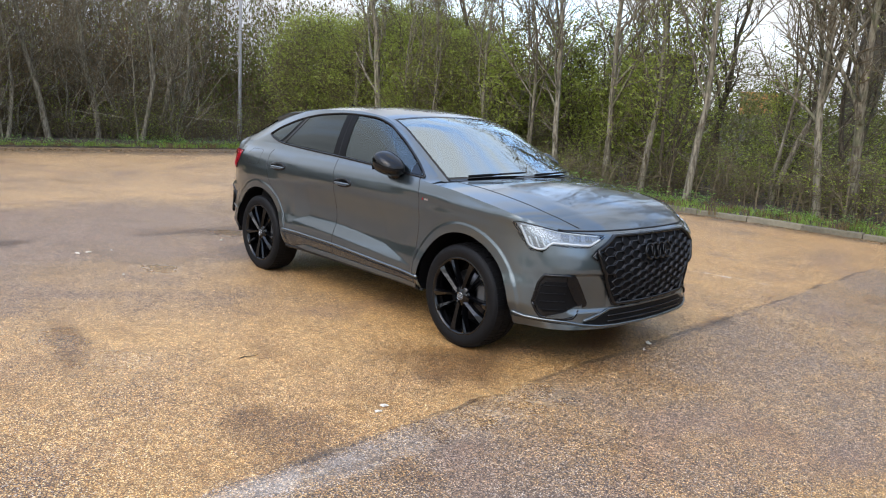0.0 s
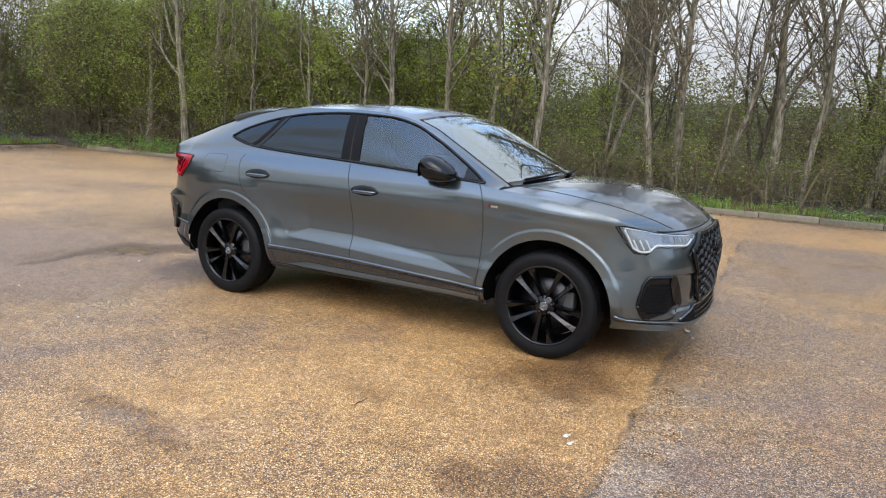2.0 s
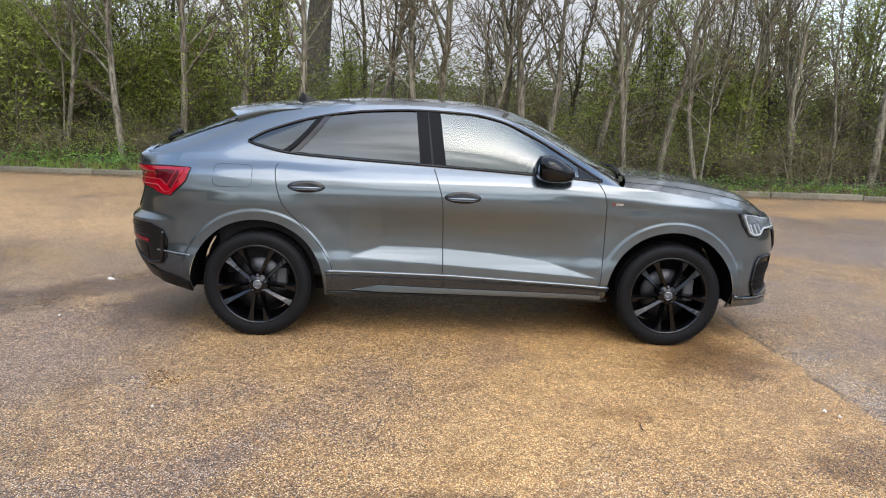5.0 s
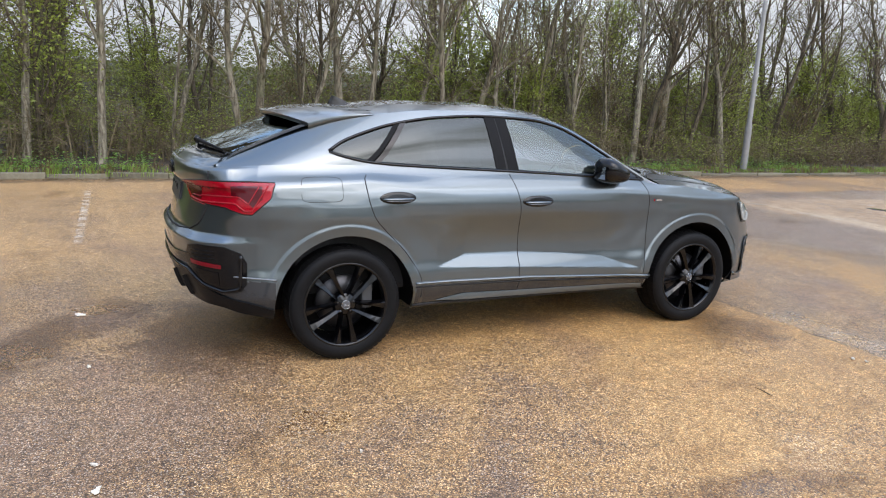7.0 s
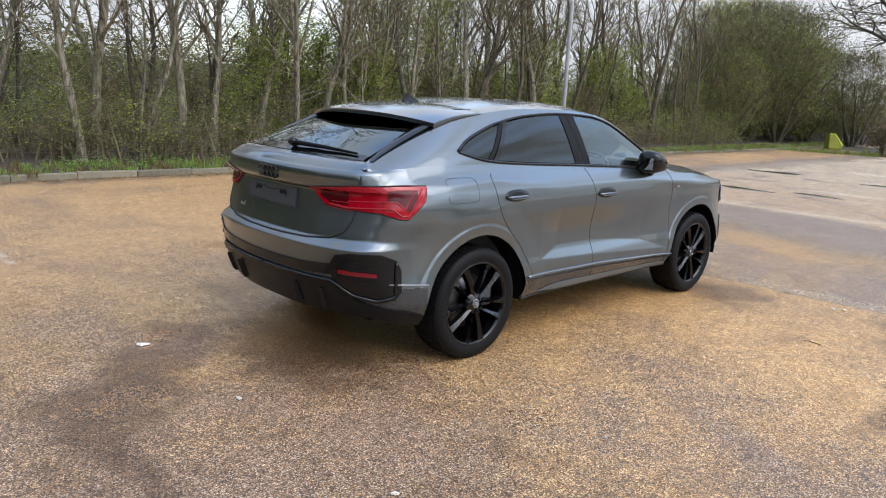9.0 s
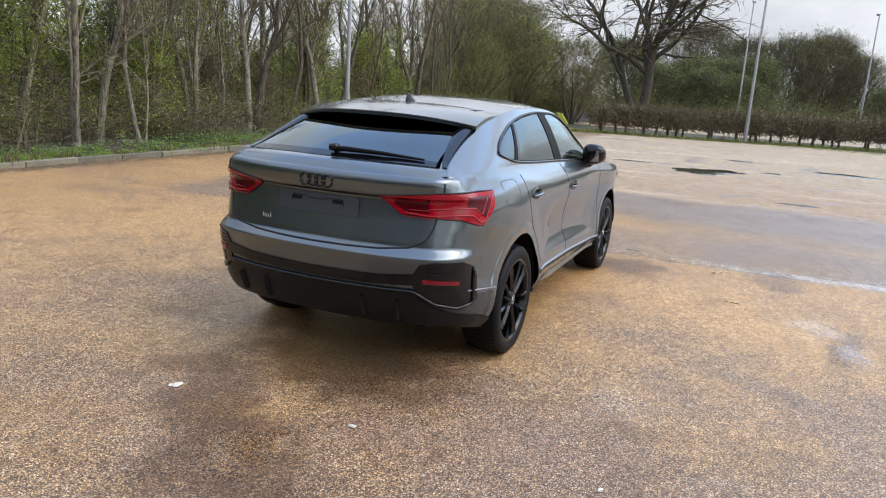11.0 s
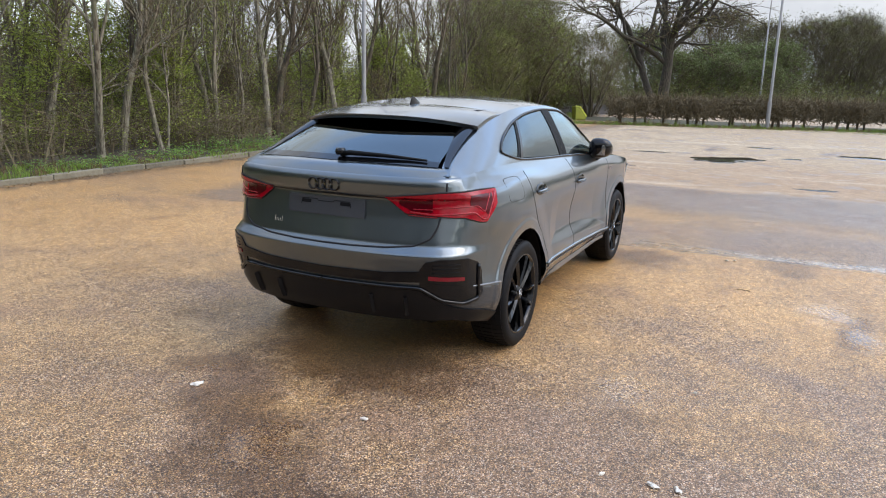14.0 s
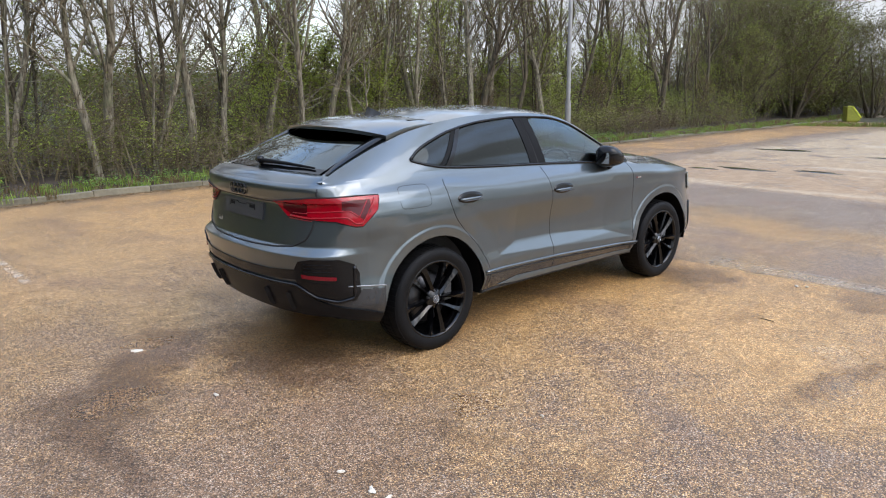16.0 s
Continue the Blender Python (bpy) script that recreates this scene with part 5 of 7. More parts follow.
v, f = tube(np.concatenate([TOP_EDGE[: corner + 1][::-1], (TOP_EDGE[: corner + 1] * MIRROR)[1:]]) + (0, 0, 0.001), 0.0055, 6)
obj_from("panel_gap", v, f, SEAM, car)

# --- cowl and wipers
top_patch("cowl", 0.990, 0.945, GLOSS_BLACK, "", -0.93, 0.93, n=4, out=0.004)
for u0, u1, dx in ((-0.75, -0.05, 0.0), (0.05, 0.75, 0.0)):
    pts = [tuple(top(0.965 - 0.03 * t, u0 + (u1 - u0) * t, 0.020)) for t in np.linspace(0, 1, 10)]
    v, f = tube(pts, [0.010] * 4 + [0.007] * 6, 6)
    obj_from("wiper", v, f, MATT_BLACK, car)

# --- mirrors
def mirror_shell():
    """A rounded housing, flatter towards the driver and tapering outward."""
    verts, faces = [], []
    A, B = 18, 28
    for i in range(A + 1):
        th = math.pi * i / A
        for j in range(B):
            ph = 2 * math.pi * j / B
            e = lambda q, n: math.copysign(abs(q) ** n, q)
            x = e(math.sin(th), 0.75) * e(math.cos(ph), 0.62 if math.cos(ph) < 0 else 0.95)
            z = e(math.sin(th), 0.75) * e(math.sin(ph), 0.72)
            y = e(math.cos(th), 0.75)
            sx = 0.135 if x > 0 else 0.095
            taper = 1 - 0.16 * y
            tall = 0.082 * (1 - 0.30 * max(0, x)) * (1.0 if z > 0 else 0.82)
            verts.append((x * sx * 1.08 * taper, -y * 0.094, 1.14 * z * tall * taper + 0.012 * max(0, -x) - 0.030 * max(0, x) + 0.008 * y))
    for i in range(A):
        for j in range(B):
            faces.append((i * B + j, (i + 1) * B + j, (i + 1) * B + (j + 1) % B, i * B + (j + 1) % B))
    return verts, faces


for sg in (1, -1):
    c = np.array([0.515, -0.900, 1.136])
    v, f = mirror_shell()
    v = np.array(v) + c
    cap = obj_from("door_mirror", v if sg > 0 else v * MIRROR, f if sg > 0 else [g[::-1] for g in f], GLOSS_BLACK, car, "gloss black door mirror")
    g = [[(c[0] - 0.092, c[1] + a * 0.058, c[2] + b * 0.044) for b in (-1, -0.5, 0, 0.5, 1)] for a in (-1, -0.5, 0, 0.5, 1)]
    g = np.array(g) + np.array([[[-0.006 * (1 - a * a) * (1 - b * b), 0, 0] for b in (-1, -0.5, 0, 0.5, 1)] for a in (-1, -0.5, 0, 0.5, 1)])
    grid_obj("mirror_glass", g if sg > 0 else g * MIRROR, CHROME, cap, "", sg > 0)
    arm = np.array([(0.575, -0.810, 1.055), (0.578, -0.838, 1.062), (0.568, -0.862, 1.080), (0.545, -0.885, 1.105)])
    v, f = tube(arm if sg > 0 else arm * MIRROR, [0.050, 0.040, 0.040, 0.046], 12)
    obj_from("mirror_arm", v, f, GLOSS_BLACK, cap)
    # corner trim of the front window
    tri = np.array([[house(x, curve1(WIN_LOW, x) + 0.010 + (max(curve1(WIN_TOP, x) - curve1(WIN_LOW, x) - 0.02, 0.002)) * v_, 0.003) for v_ in np.linspace(0, 1, 5)] for x in np.linspace(0.70, 0.85, 6)])
    grid_obj("mirror_triangle", tri if sg > 0 else tri * MIRROR, GLOSS_BLACK, car, "", sg > 0)

# --- door handles
for x0, x1, z0 in ((-1.141, -0.914, 0.984), (-0.153, 0.070, 0.946)):
    xm = (x0 + x1) / 2
    a = np.linspace(0, 2 * np.pi, 30, endpoint=False)
    for sg in (1, -1):
        rings = []
        for k, (sc, o) in enumerate(((1.0, 0.001), (0.95, 0.004), (0.55, 0.003), (0.05, 0.003))):
            rings.append(side(xm + 0.117 * sc * np.cos(a), z0 + 0.037 * sc * np.sin(a), o))
        P = np.array(rings)
        v = P.reshape(-1, 3)
        f = [(k * 30 + i, k * 30 + (i + 1) % 30, (k + 1) * 30 + (i + 1) % 30, (k + 1) * 30 + i) for k in range(3) for i in range(30)]
        cup = obj_from("door_handle", v if sg > 0 else v * MIRROR, f, GLOSS_BLACK, car, "recessed door handle with grey grip")
        xs2 = np.linspace(x0 + 0.012, x1 - 0.012, 14)
        bow = np.sin(np.pi * np.linspace(0, 1, 14)) ** 0.5
        pts = np.array([side(x, z0 - 0.006, 0.008 + 0.018 * b) for x, b in zip(xs2, bow)])
        v, f = tube(pts if sg > 0 else pts * MIRROR, 0.005 + 0.005 * bow, 10)
        obj_from("grip", v, f, PAINT, cup)
        pts = pts + (0, -0.010, -0.010)
        v, f = tube((pts if sg > 0 else pts * MIRROR)[1:-1], 0.0045, 6)
        obj_from("grip_strip", v, f, DARK_PAINT, cup)

# --- fuel flap, sill mouldings, badges
fl = []
for a in np.linspace(0, 2 * np.pi, 44):
    c_, s_ = math.cos(a), math.sin(a)
    fl.append((-1.490 + 0.122 * math.copysign(abs(c_) ** 0.35, c_), 1.036 + 0.068 * math.copysign(abs(s_) ** 0.35, s_)))
fl = np.array(fl)
v, f = tube(side(fl[:, 0], fl[:, 1], -0.001), 0.0022, 5)
obj_from("fuel_flap_gap", v, f, SEAM, car)
xs2 = np.linspace(-0.905, 0.93, 60)
zm = np.interp(xs2, [-0.9, -0.08, 0.9], [0.452, 0.438, 0.392])
for sg in (1, -1):
    for nm, dz, o, r, mat in (("sill_moulding", 0.0, 0.004, 0.010, PAINT), ("sill_gap", -0.022, 0.001, 0.006, SEAM), ("sill_gap", -0.150, 0.002, 0.010, SEAM)):
        P = side(xs2, np.maximum(zm + dz, 0.292), o)
        v, f = tube(P if sg > 0 else P * MIRROR, r, 8)
        obj_from(nm, v, f, mat, car)
xs3 = np.linspace(-0.74, 0.885, 40)
lo3, hi3 = np.interp(xs3, [-0.74, -0.62, -0.15, 0.88], [0.322, 0.318, 0.312, 0.300]), np.interp(xs3, [-0.74, -0.56, -0.15, 0.88], [0.323, 0.360, 0.350, 0.330])
BLADE = np.array([[side(x, a, -0.004), side(x, a, 0.004 + 0.6 * (b - a)), side(x, (a + b) / 2, 0.004 + 0.3 * (b - a)), side(x, b, 0.003)] for x, a, b in zip(xs3, lo3, hi3)])
for sg in (1, -1):
    grid_obj("sill_blade", BLADE if sg > 0 else BLADE * MIRROR, PAINT, car, "", sg > 0)
both_ribbon("bumper_moulding", side(np.linspace(-1.985, -1.755, 14), np.linspace(0.542, 0.526, 14), 0.004), 0.0055, LAMP_SILVER)
for sg in (1, -1):
    for k, (a, b) in enumerate(((0.918, 0.927), (0.938, 0.985))):
        P = np.array([[side(x, z, 0.003) for z in (0.931, 0.945)] for x in (a, (a + b) / 2, b)])
        grid_obj("wing_badge", P if sg > 0 else P * MIRROR, RED_LENS if k == 0 else CHROME, car, "", sg > 0)

# --- tail lamps
tail_cols = [(s_x(-1.760), 1.066, 1.072), (s_x(-1.785), 0.992, 1.074), (s_x(-1.885), 0.900, 1.074), (s_x(-1.93), 0.902, 1.074), (s_x(-2.03), 0.932, 1.072), (s_rear(0.69), 0.942, 1.070), (s_rear(0.51), 0.953, 1.050), (s_rear(0.39), 1.030, 1.037)]
tails = decal("tail_lamp", tail_cols, RED_LENS, 0.010, "red tail lamp cluster with darker inner bands", n=36, rows=10)
decal("lamp_chamber", [(s_rear(0.66), 0.962, 1.042), (s_rear(0.54), 0.968, 1.034), (s_rear(0.47), 1.000, 1.030)], RED_DARK, 0.0125, parents=tails, n=14)
decal("lamp_chamber", [(s_x(-1.83), 0.985, 1.056), (s_x(-1.88), 0.940, 1.056), (s_x(-1.93), 0.985, 1.056), (s_x(-2.00), 1.000, 1.052)], RED_DARK, 0.0125, parents=tails, n=14)
line_on("light_guide", [(s_x(-1.80), 1.060), (s_x(-1.885), 0.918), (s_x(-1.925), 0.918), (s_x(-1.975), 0.958), (s_rear(0.66), 0.950), (s_rear(0.53), 0.962)], 0.0045, RED_BRIGHT, 0.012, parents=tails)
line_on("light_guide", [(s_x(-1.85), 1.052), (s_x(-1.905), 0.955), (s_x(-1.955), 0.995), (s_rear(0.66), 0.985)], 0.0035, RED_BRIGHT, 0.012, parents=tails)
line_on("light_guide", [(s_rear(0.66), 0.978), (s_rear(0.55), 0.978)], 0.0025, RED_BRIGHT, 0.0125, parents=tails)
line_on("lamp_gap", [(s_x(-1.76), 1.070), (s_x(-1.785), 0.990), (s_x(-1.885), 0.897), (s_x(-1.93), 0.899), (s_x(-2.03), 0.929), (s_rear(0.69), 0.939), (s_rear(0.51), 0.950), (s_rear(0.39), 1.032), (s_rear(0.51), 1.054), (s_rear(0.69), 1.074), (s_x(-1.9), 1.078), (s_x(-1.76), 1.074)], 0.0045, SEAM, 0.003, parents=tails)
line_on("lamp_edge", [(s_rear(0.52), 0.944), (s_rear(0.69), 0.934)], 0.0025, RED_BRIGHT, 0.006, parents=tails)

# --- hatch gap, dark line drawn as shade in the crease under the lip, plate, badge
line_on("panel_gap", [(s_rear(0.732), 1.125), (s_rear(0.73), 1.07), (s_rear(0.715), 0.96), (s_rear(0.69), 0.88), (s_rear(0.65), 0.82), (s_rear(0.56), 0.778), (s_rear(0.4), 0.762), (s_rear(0.2), 0.756), (S_END, 0.754)], 0.006, SEAM, 0.0)
line_on("crease_shade_line", [(s_rear(0.39), 1.034), (s_rear(0.2), 1.028), (S_END, 1.026)], 0.006, SEAM, -0.003)
pl_cols = [(s_rear(0.262), 0.905, 1.008), (S_END, 0.905, 1.008)]
plate = across("plate_holder", pl_cols, PLATE, 0.012, "blank dark grey number plate holder", front=False, n=10)


def rear_at(y, z, out):
    s = np.array([s_rear(v) for v in np.atleast_1d(y)])
    P = skin(s, np.atleast_1d(np.asarray(z, float)), out)
    P[:, 1] *= np.where(np.atleast_1d(y) > 0, -1, 1)
    return P


def rear_bar(name, y0, y1, z0, z1, mat, out, parent):
    P = np.array([rear_at([y, y], [z0, z1], out) for y in np.linspace(y0, y1, 5)])
    return grid_obj(name, P, mat, parent, "", y0 < y1)


for y0, y1, z0, z1 in ((0.10, 0.165, 0.965, 0.985), (-0.165, -0.10, 0.965, 0.985)):
    rear_bar("plate_clip", y0, y1, z0, z1, MATT_BLACK, 0.0145, plate)
v, f = tube(rear_at([0.17, 0.165, 0.06, 0.05, -0.05, -0.06, -0.165, -0.17], [0.955, 0.988, 0.990, 0.980, 0.980, 0.990, 0.988, 0.955], 0.013), 0.002, 5)
obj_from("plate_rib", v, f, MATT_BLACK, plate)
badge = new("badge")
badge.parent = car
badge["label"] = "dark four-ring badge"
for i in range(4):
    cy = 0.0705 - 0.047 * i - 0.0
    a = np.linspace(0, 2 * np.pi, 26, endpoint=False)
    v, f = tube(rear_at(cy + 0.0325 * np.cos(a), 1.083 + 0.0325 * np.sin(a), 0.006), 0.0045, 6, True)
    obj_from("ring", v, f, GLOSS_BLACK, badge)
for k in range(5):
    y = 0.375 - 0.014 * k
    rear_bar("hatch_script", y, y - 0.004, 0.834, 0.850 + 0.012 * (k % 4 == 0), WHITE_BIT, 0.003, car)

# --- rear bumper: black diffuser, vents, reflectors
diff = across("rear_diffuser", [(s_x(-1.772), 0.275, 0.345), (s_x(-1.90), 0.305, 0.385), (s_rear(0.79), 0.338, 0.418), (s_rear(0.72), 0.340, 0.450), (s_rear(0.58), 0.338, 0.540), (s_rear(0.3), 0.335, 0.535), (S_END, 0.335, 0.532)], DIFFUSER, 0.010, "black plastic rear diffuser with fins", front=False, n=40)
strip = across("bumper_strip", [(s_rear(0.64), 0.585, 0.650), (s_rear(0.4), 0.572, 0.628), (S_END, 0.566, 0.620)], GLOSS_BLACK, 0.008, "gloss black strip across the bumper", front=False, n=30)
vents = decal("bumper_vent", [(s_x(-1.915), 0.50, 0.62), (s_x(-1.945), 0.455, 0.675), (s_x(-2.03), 0.440, 0.712), (s_rear(0.70), 0.470, 0.716), (s_rear(0.63), 0.520, 0.700), (s_rear(0.60), 0.545, 0.655)], GLOSS_BLACK, 0.007, "black side vent in the bumper", n=20)
line_on("vent_moulding", [(s_x(-1.945), 0.665), (s_x(-1.950), 0.470), (s_x(-2.04), 0.446), (s_rear(0.71), 0.476), (s_rear(0.60), 0.548), (s_rear(0.3), 0.546), (S_END, 0.543)], 0.011, GLOSS_BLACK, 0.010)
for z in (0.640, 0.662, 0.684):
    line_on("vent_slat", [(s_rear(0.78), z), (s_rear(0.66), z)], 0.0025, MATT_BLACK, 0.008, parents=vents)
decal("reflector", [(s_rear(0.80), 0.584, 0.606), (s_rear(0.645), 0.598, 0.622)], REFLECTOR, 0.012, "dark red reflector", n=8, rows=4)
decal("vent_panel", [(s_rear(0.79), 0.475, 0.560), (s_rear(0.68), 0.515, 0.575)], GLOSS_BLACK, 0.010, parents=vents, n=8, rows=4)
for y in (0.52, 0.32, -0.32, -0.52):
    P = np.array([rear_at([y - 0.012, y, y + 0.012], [z, z, z], np.array([0.008, 0.034, 0.008])) for z in np.linspace(0.37, 0.490, 5)])
    grid_obj("diffuser_fin", P, DIFFUSER, diff)

# --- rear wiper, fin aerial
pts = [top(-1.955, -0.02, 0.02), top(-1.95, -0.1, 0.028), top(-1.945, -0.45, 0.022), top(-1.945, -0.80, 0.014)]
v, f = tube(np.array(pts), [0.016, 0.015, 0.011, 0.006], 8)
wip = obj_from("rear_wiper", v, f, MATT_BLACK, car)
pts = [top(-1.955, 0.02, 0.035), top(-1.955, -0.05, 0.035)]
v, f = tube(np.array(pts), 0.022, 10)
obj_from("wiper_pivot", v, f, GLOSS_BLACK, wip)
zr = float(top(-1.14, 0.0)[2])
fin = np.array([[(-1.08 - 0.15 * t + 0.035 * h, 0.013 * (1 - h) ** 0.7 * math.sin(math.pi * (0.12 + t * 0.80)), zr - 0.004 + h * 0.074 * t**0.8) for h in np.linspace(0, 1, 6)] for t in np.linspace(0, 1, 10)])
aerial = grid_obj("aerial_fin", np.concatenate([fin, (fin * MIRROR)[:, ::-1]], 1), GLOSS_BLACK, car, "gloss black fin aerial")
bm = bmesh.new()
bmesh.ops.create_uvsphere(bm, u_segments=20, v_segments=10, radius=1.0, matrix=Matrix.Translation((-1.165, 0, zr - 0.004)) @ Matrix.Diagonal((0.105, 0.036, 0.016, 1)))
part("aerial_base", bm, GLOSS_BLACK, aerial, smooth=True)

# ---- trees and undergrowth ----
class Plant:
    """Collects wood, twigs and leaves of one plant as vertices and faces."""

    def __init__(self, seed, fat=1.0):
        self.rng = random.Random(seed)
        self.fat = fat
        self.wood, self.twig, self.leaf = ([], []), ([], []), ([], [])

    def add(self, store, v, f):
        o = len(store[0])
        store[0].extend(tuple(p) for p in v)
        store[1].extend(tuple(i + o for i in g) for g in f)

    def bough(self, start, way, length, r0, r1, bend, steps, sides, store, rise=0.1):
        """A crooked tapering limb; returns its points and radii."""
        rg = self.rng
        p, d = Vector(start), Vector(way).normalized()
        pts, rad = [p.copy()], [r0]
        for i in range(steps):
            d = (d + Vector((rg.gauss(0, bend), rg.gauss(0, bend), rg.gauss(0, bend * 0.6) + rise * 0.25))).normalized()
            p = p + d * (length / steps)
            pts.append(p.copy())
            rad.append(r0 + (r1 - r0) * (i + 1) / steps)
        if store is self.twig:
            k = steps // 2
            v, f = tube(np.array([tuple(pts[0]), tuple(pts[k]), tuple(pts[-1])]), [r0, (r0 + r1) / 2, r1], 3)
            v, f = list(v[:6]) + [tuple(pts[-1])], [g for g in f[:3]] + [(3, 4, 6), (4, 5, 6), (5, 3, 6)]
        else:
            v, f = tube(np.array([tuple(q) for q in pts]), rad, sides)
            f = f[:-2]
        self.add(store, v, f)
        return pts, rad

    def spray(self, p, size, count):
        """A few small leaves about a point."""
        rg = self.rng
        for _ in range(count):
            c = p + Vector((rg.gauss(0, 0.16), rg.gauss(0, 0.16), rg.gauss(0, 0.12)))
            a = Vector((rg.gauss(0, 1), rg.gauss(0, 1), rg.gauss(0, 0.5))).normalized()
            b = a.cross(Vector((rg.gauss(0, 1), rg.gauss(0, 1), rg.gauss(0, 1)))).normalized()
            s = size * rg.uniform(0.6, 1.5)
            self.add(self.leaf, [c - a * s, c + b * s * 0.8, c + a * s], [(0, 1, 2)])

    def side_way(self, d, spread):
        rg = self.rng
        o = Vector((rg.gauss(0, 1), rg.gauss(0, 1), rg.gauss(0, 0.35)))
        o = (o - d * o.dot(d)).normalized()
        return (d * math.cos(spread) + o * math.sin(spread)).normalized()

    def twigs(self, pts, rad, count, length, leaves, size, sub=1):
        rg = self.rng
        for _ in range(count):
            k = rg.uniform(0.25, 0.99) * (len(pts) - 1)
            i = min(int(k), len(pts) - 2)
            p = pts[i].lerp(pts[i + 1], k - i)
            d = (pts[i + 1] - pts[i]).normalized()
            w = self.side_way(d, rg.uniform(0.5, 1.15))
            ln = length * rg.uniform(0.5, 1.2)
            q, _r = self.bough(p, w, ln, max(0.007, min(0.012, rad[i] * 0.5)) * self.fat, 0.003 * self.fat, 0.16, 4, 3, self.twig, 0.25)
            for _s in range(sub):
                j = rg.randint(1, 3)
                q2, _ = self.bough(q[j], self.side_way((q[j + 1] - q[j]).normalized(), rg.uniform(0.4, 0.9)), ln * 0.55, 0.006 * self.fat, 0.003 * self.fat, 0.14, 2, 3, self.twig, 0.2)
                if rg.random() < leaves:
                    self.spray(q2[-1], size, rg.randint(4, 7))
            if rg.random() < leaves:
                self.spray(q[-1], size, rg.randint(5, 9))


def make_tree(seed, height, girth, stems, leaves, first=0.22, limbs=9, spread=0.55, leaf_size=0.035, bark=None, leaf=None, twig_n=9, fat=1.0, bend=0.055, shoots=0, lean=0.0):
    """Trunk with limbs as one mesh; crown of twigs and small leaves as another; shoots: side twigs low on the stem."""
    pl = Plant(seed, fat)
    rg = pl.rng
    for s in range(stems):
        base = Vector((rg.uniform(-0.18, 0.18), rg.uniform(-0.18, 0.18), -0.1)) if s else Vector((0, 0, -0.1))
        way0 = Vector((rg.gauss(0, 0.035 + 0.07 * (stems > 1) + lean), rg.gauss(0, 0.035 + 0.05 * (stems > 1) + lean), 1))
        h = height * rg.uniform(0.8, 1.0)
        g = girth * (1.0 if s == 0 else rg.uniform(0.45, 0.75))
        pts, rad = pl.bough(base, way0, h, g, g * 0.18, bend, 12, 7, pl.wood, 0.1 if lean else 0.5)
        v, f = tube(np.array([tuple(pts[0]), tuple(pts[0].lerp(pts[1], 0.25))]), [g * 1.35, g * 1.0], 8)
        pl.add(pl.wood, v, f)
        for b in range(limbs):
            k = (first + (0.97 - first) * (b + rg.random()) / limbs) * 12
            i = min(int(k), 11)
            d = (pts[i + 1] - pts[i]).normalized()
            p = pts[i].lerp(pts[i + 1], k - i)
            way = pl.side_way(d, spread * rg.uniform(0.7, 1.35))
            ln = h * (0.42 - 0.26 * k / 12) * rg.uniform(0.6, 1.2)
            r = max(0.014, rad[i] * rg.uniform(0.4, 0.68))
            q, qr = pl.bough(p, way, ln, r, 0.007, 0.13, 5, 3, pl.wood, 0.35)
            for c in range(2):
                j = rg.randint(2, 4)
                q2, qr2 = pl.bough(q[j], pl.side_way((q[j + 1] - q[j]).normalized(), rg.uniform(0.4, 0.8)), ln * 0.6, qr[j] * 0.65, 0.006, 0.13, 3, 3, pl.wood, 0.3)
                pl.twigs(q2, qr2, max(2, twig_n // 3), ln * 0.35, leaves, leaf_size)
            pl.twigs(q, qr, twig_n, ln * 0.4, leaves, leaf_size)
        pl.twigs(pts[8:], rad[8:], twig_n, h * 0.1, leaves, leaf_size)
        for _ in range(shoots):
            k = rg.uniform(0.7, 6.0)
            i = int(k)
            p = pts[i].lerp(pts[i + 1], k - i)
            a, ln = rg.uniform(0, 6.283), rg.uniform(0.35, 1.1)
            q, qr = pl.bough(p, (math.cos(a), math.sin(a), rg.uniform(0.0, 0.9)), ln, rg.uniform(0.006, 0.013), 0.004, 0.16, 4, 3, pl.wood, 0.2)
            pl.twigs(q, qr, 3, ln * 0.5, leaves, leaf_size)
    return pl


def tree_meshes(pl, bark, twig, leaf):
    t = bpy.data.meshes.new("trunk")
    t.from_pydata(pl.wood[0], [], pl.wood[1])
    t.materials.append(bark)
    t.shade_smooth()
    n = len(pl.twig[0])
    c = bpy.data.meshes.new("crown")
    c.from_pydata(pl.twig[0] + pl.leaf[0], [], pl.twig[1] + [tuple(i + n for i in f) for f in pl.leaf[1]])
    c.materials.append(twig)
    c.materials.append(leaf)
    c.polygons.foreach_set("material_index", [0] * len(pl.twig[1]) + [1] * len(pl.leaf[1]))
    c.update()
    return t, c


def tree_kind(seed, label, group, bark, leaf, **kw):
    t, c = tree_meshes(make_tree(seed, **kw), bark, TWIG, leaf)
    return (t, c, label, group)


def plant_tree(kind, x, y, scale=1.0, turn=0.0, tilt=0.0):
    t, c, label, group = kind
    ob = thing("tree", (x, y, verge_height(x, y)), 0, label=label, category="tree", group=group)
    ob.matrix_world = pose(x, y, verge_height(x, y), tilt, 0, turn) @ Matrix.Scale(scale, 4)
    for nm, me in (("trunk", t), ("crown", c)):
        o = new(nm, me)
        o.parent = ob
    return ob


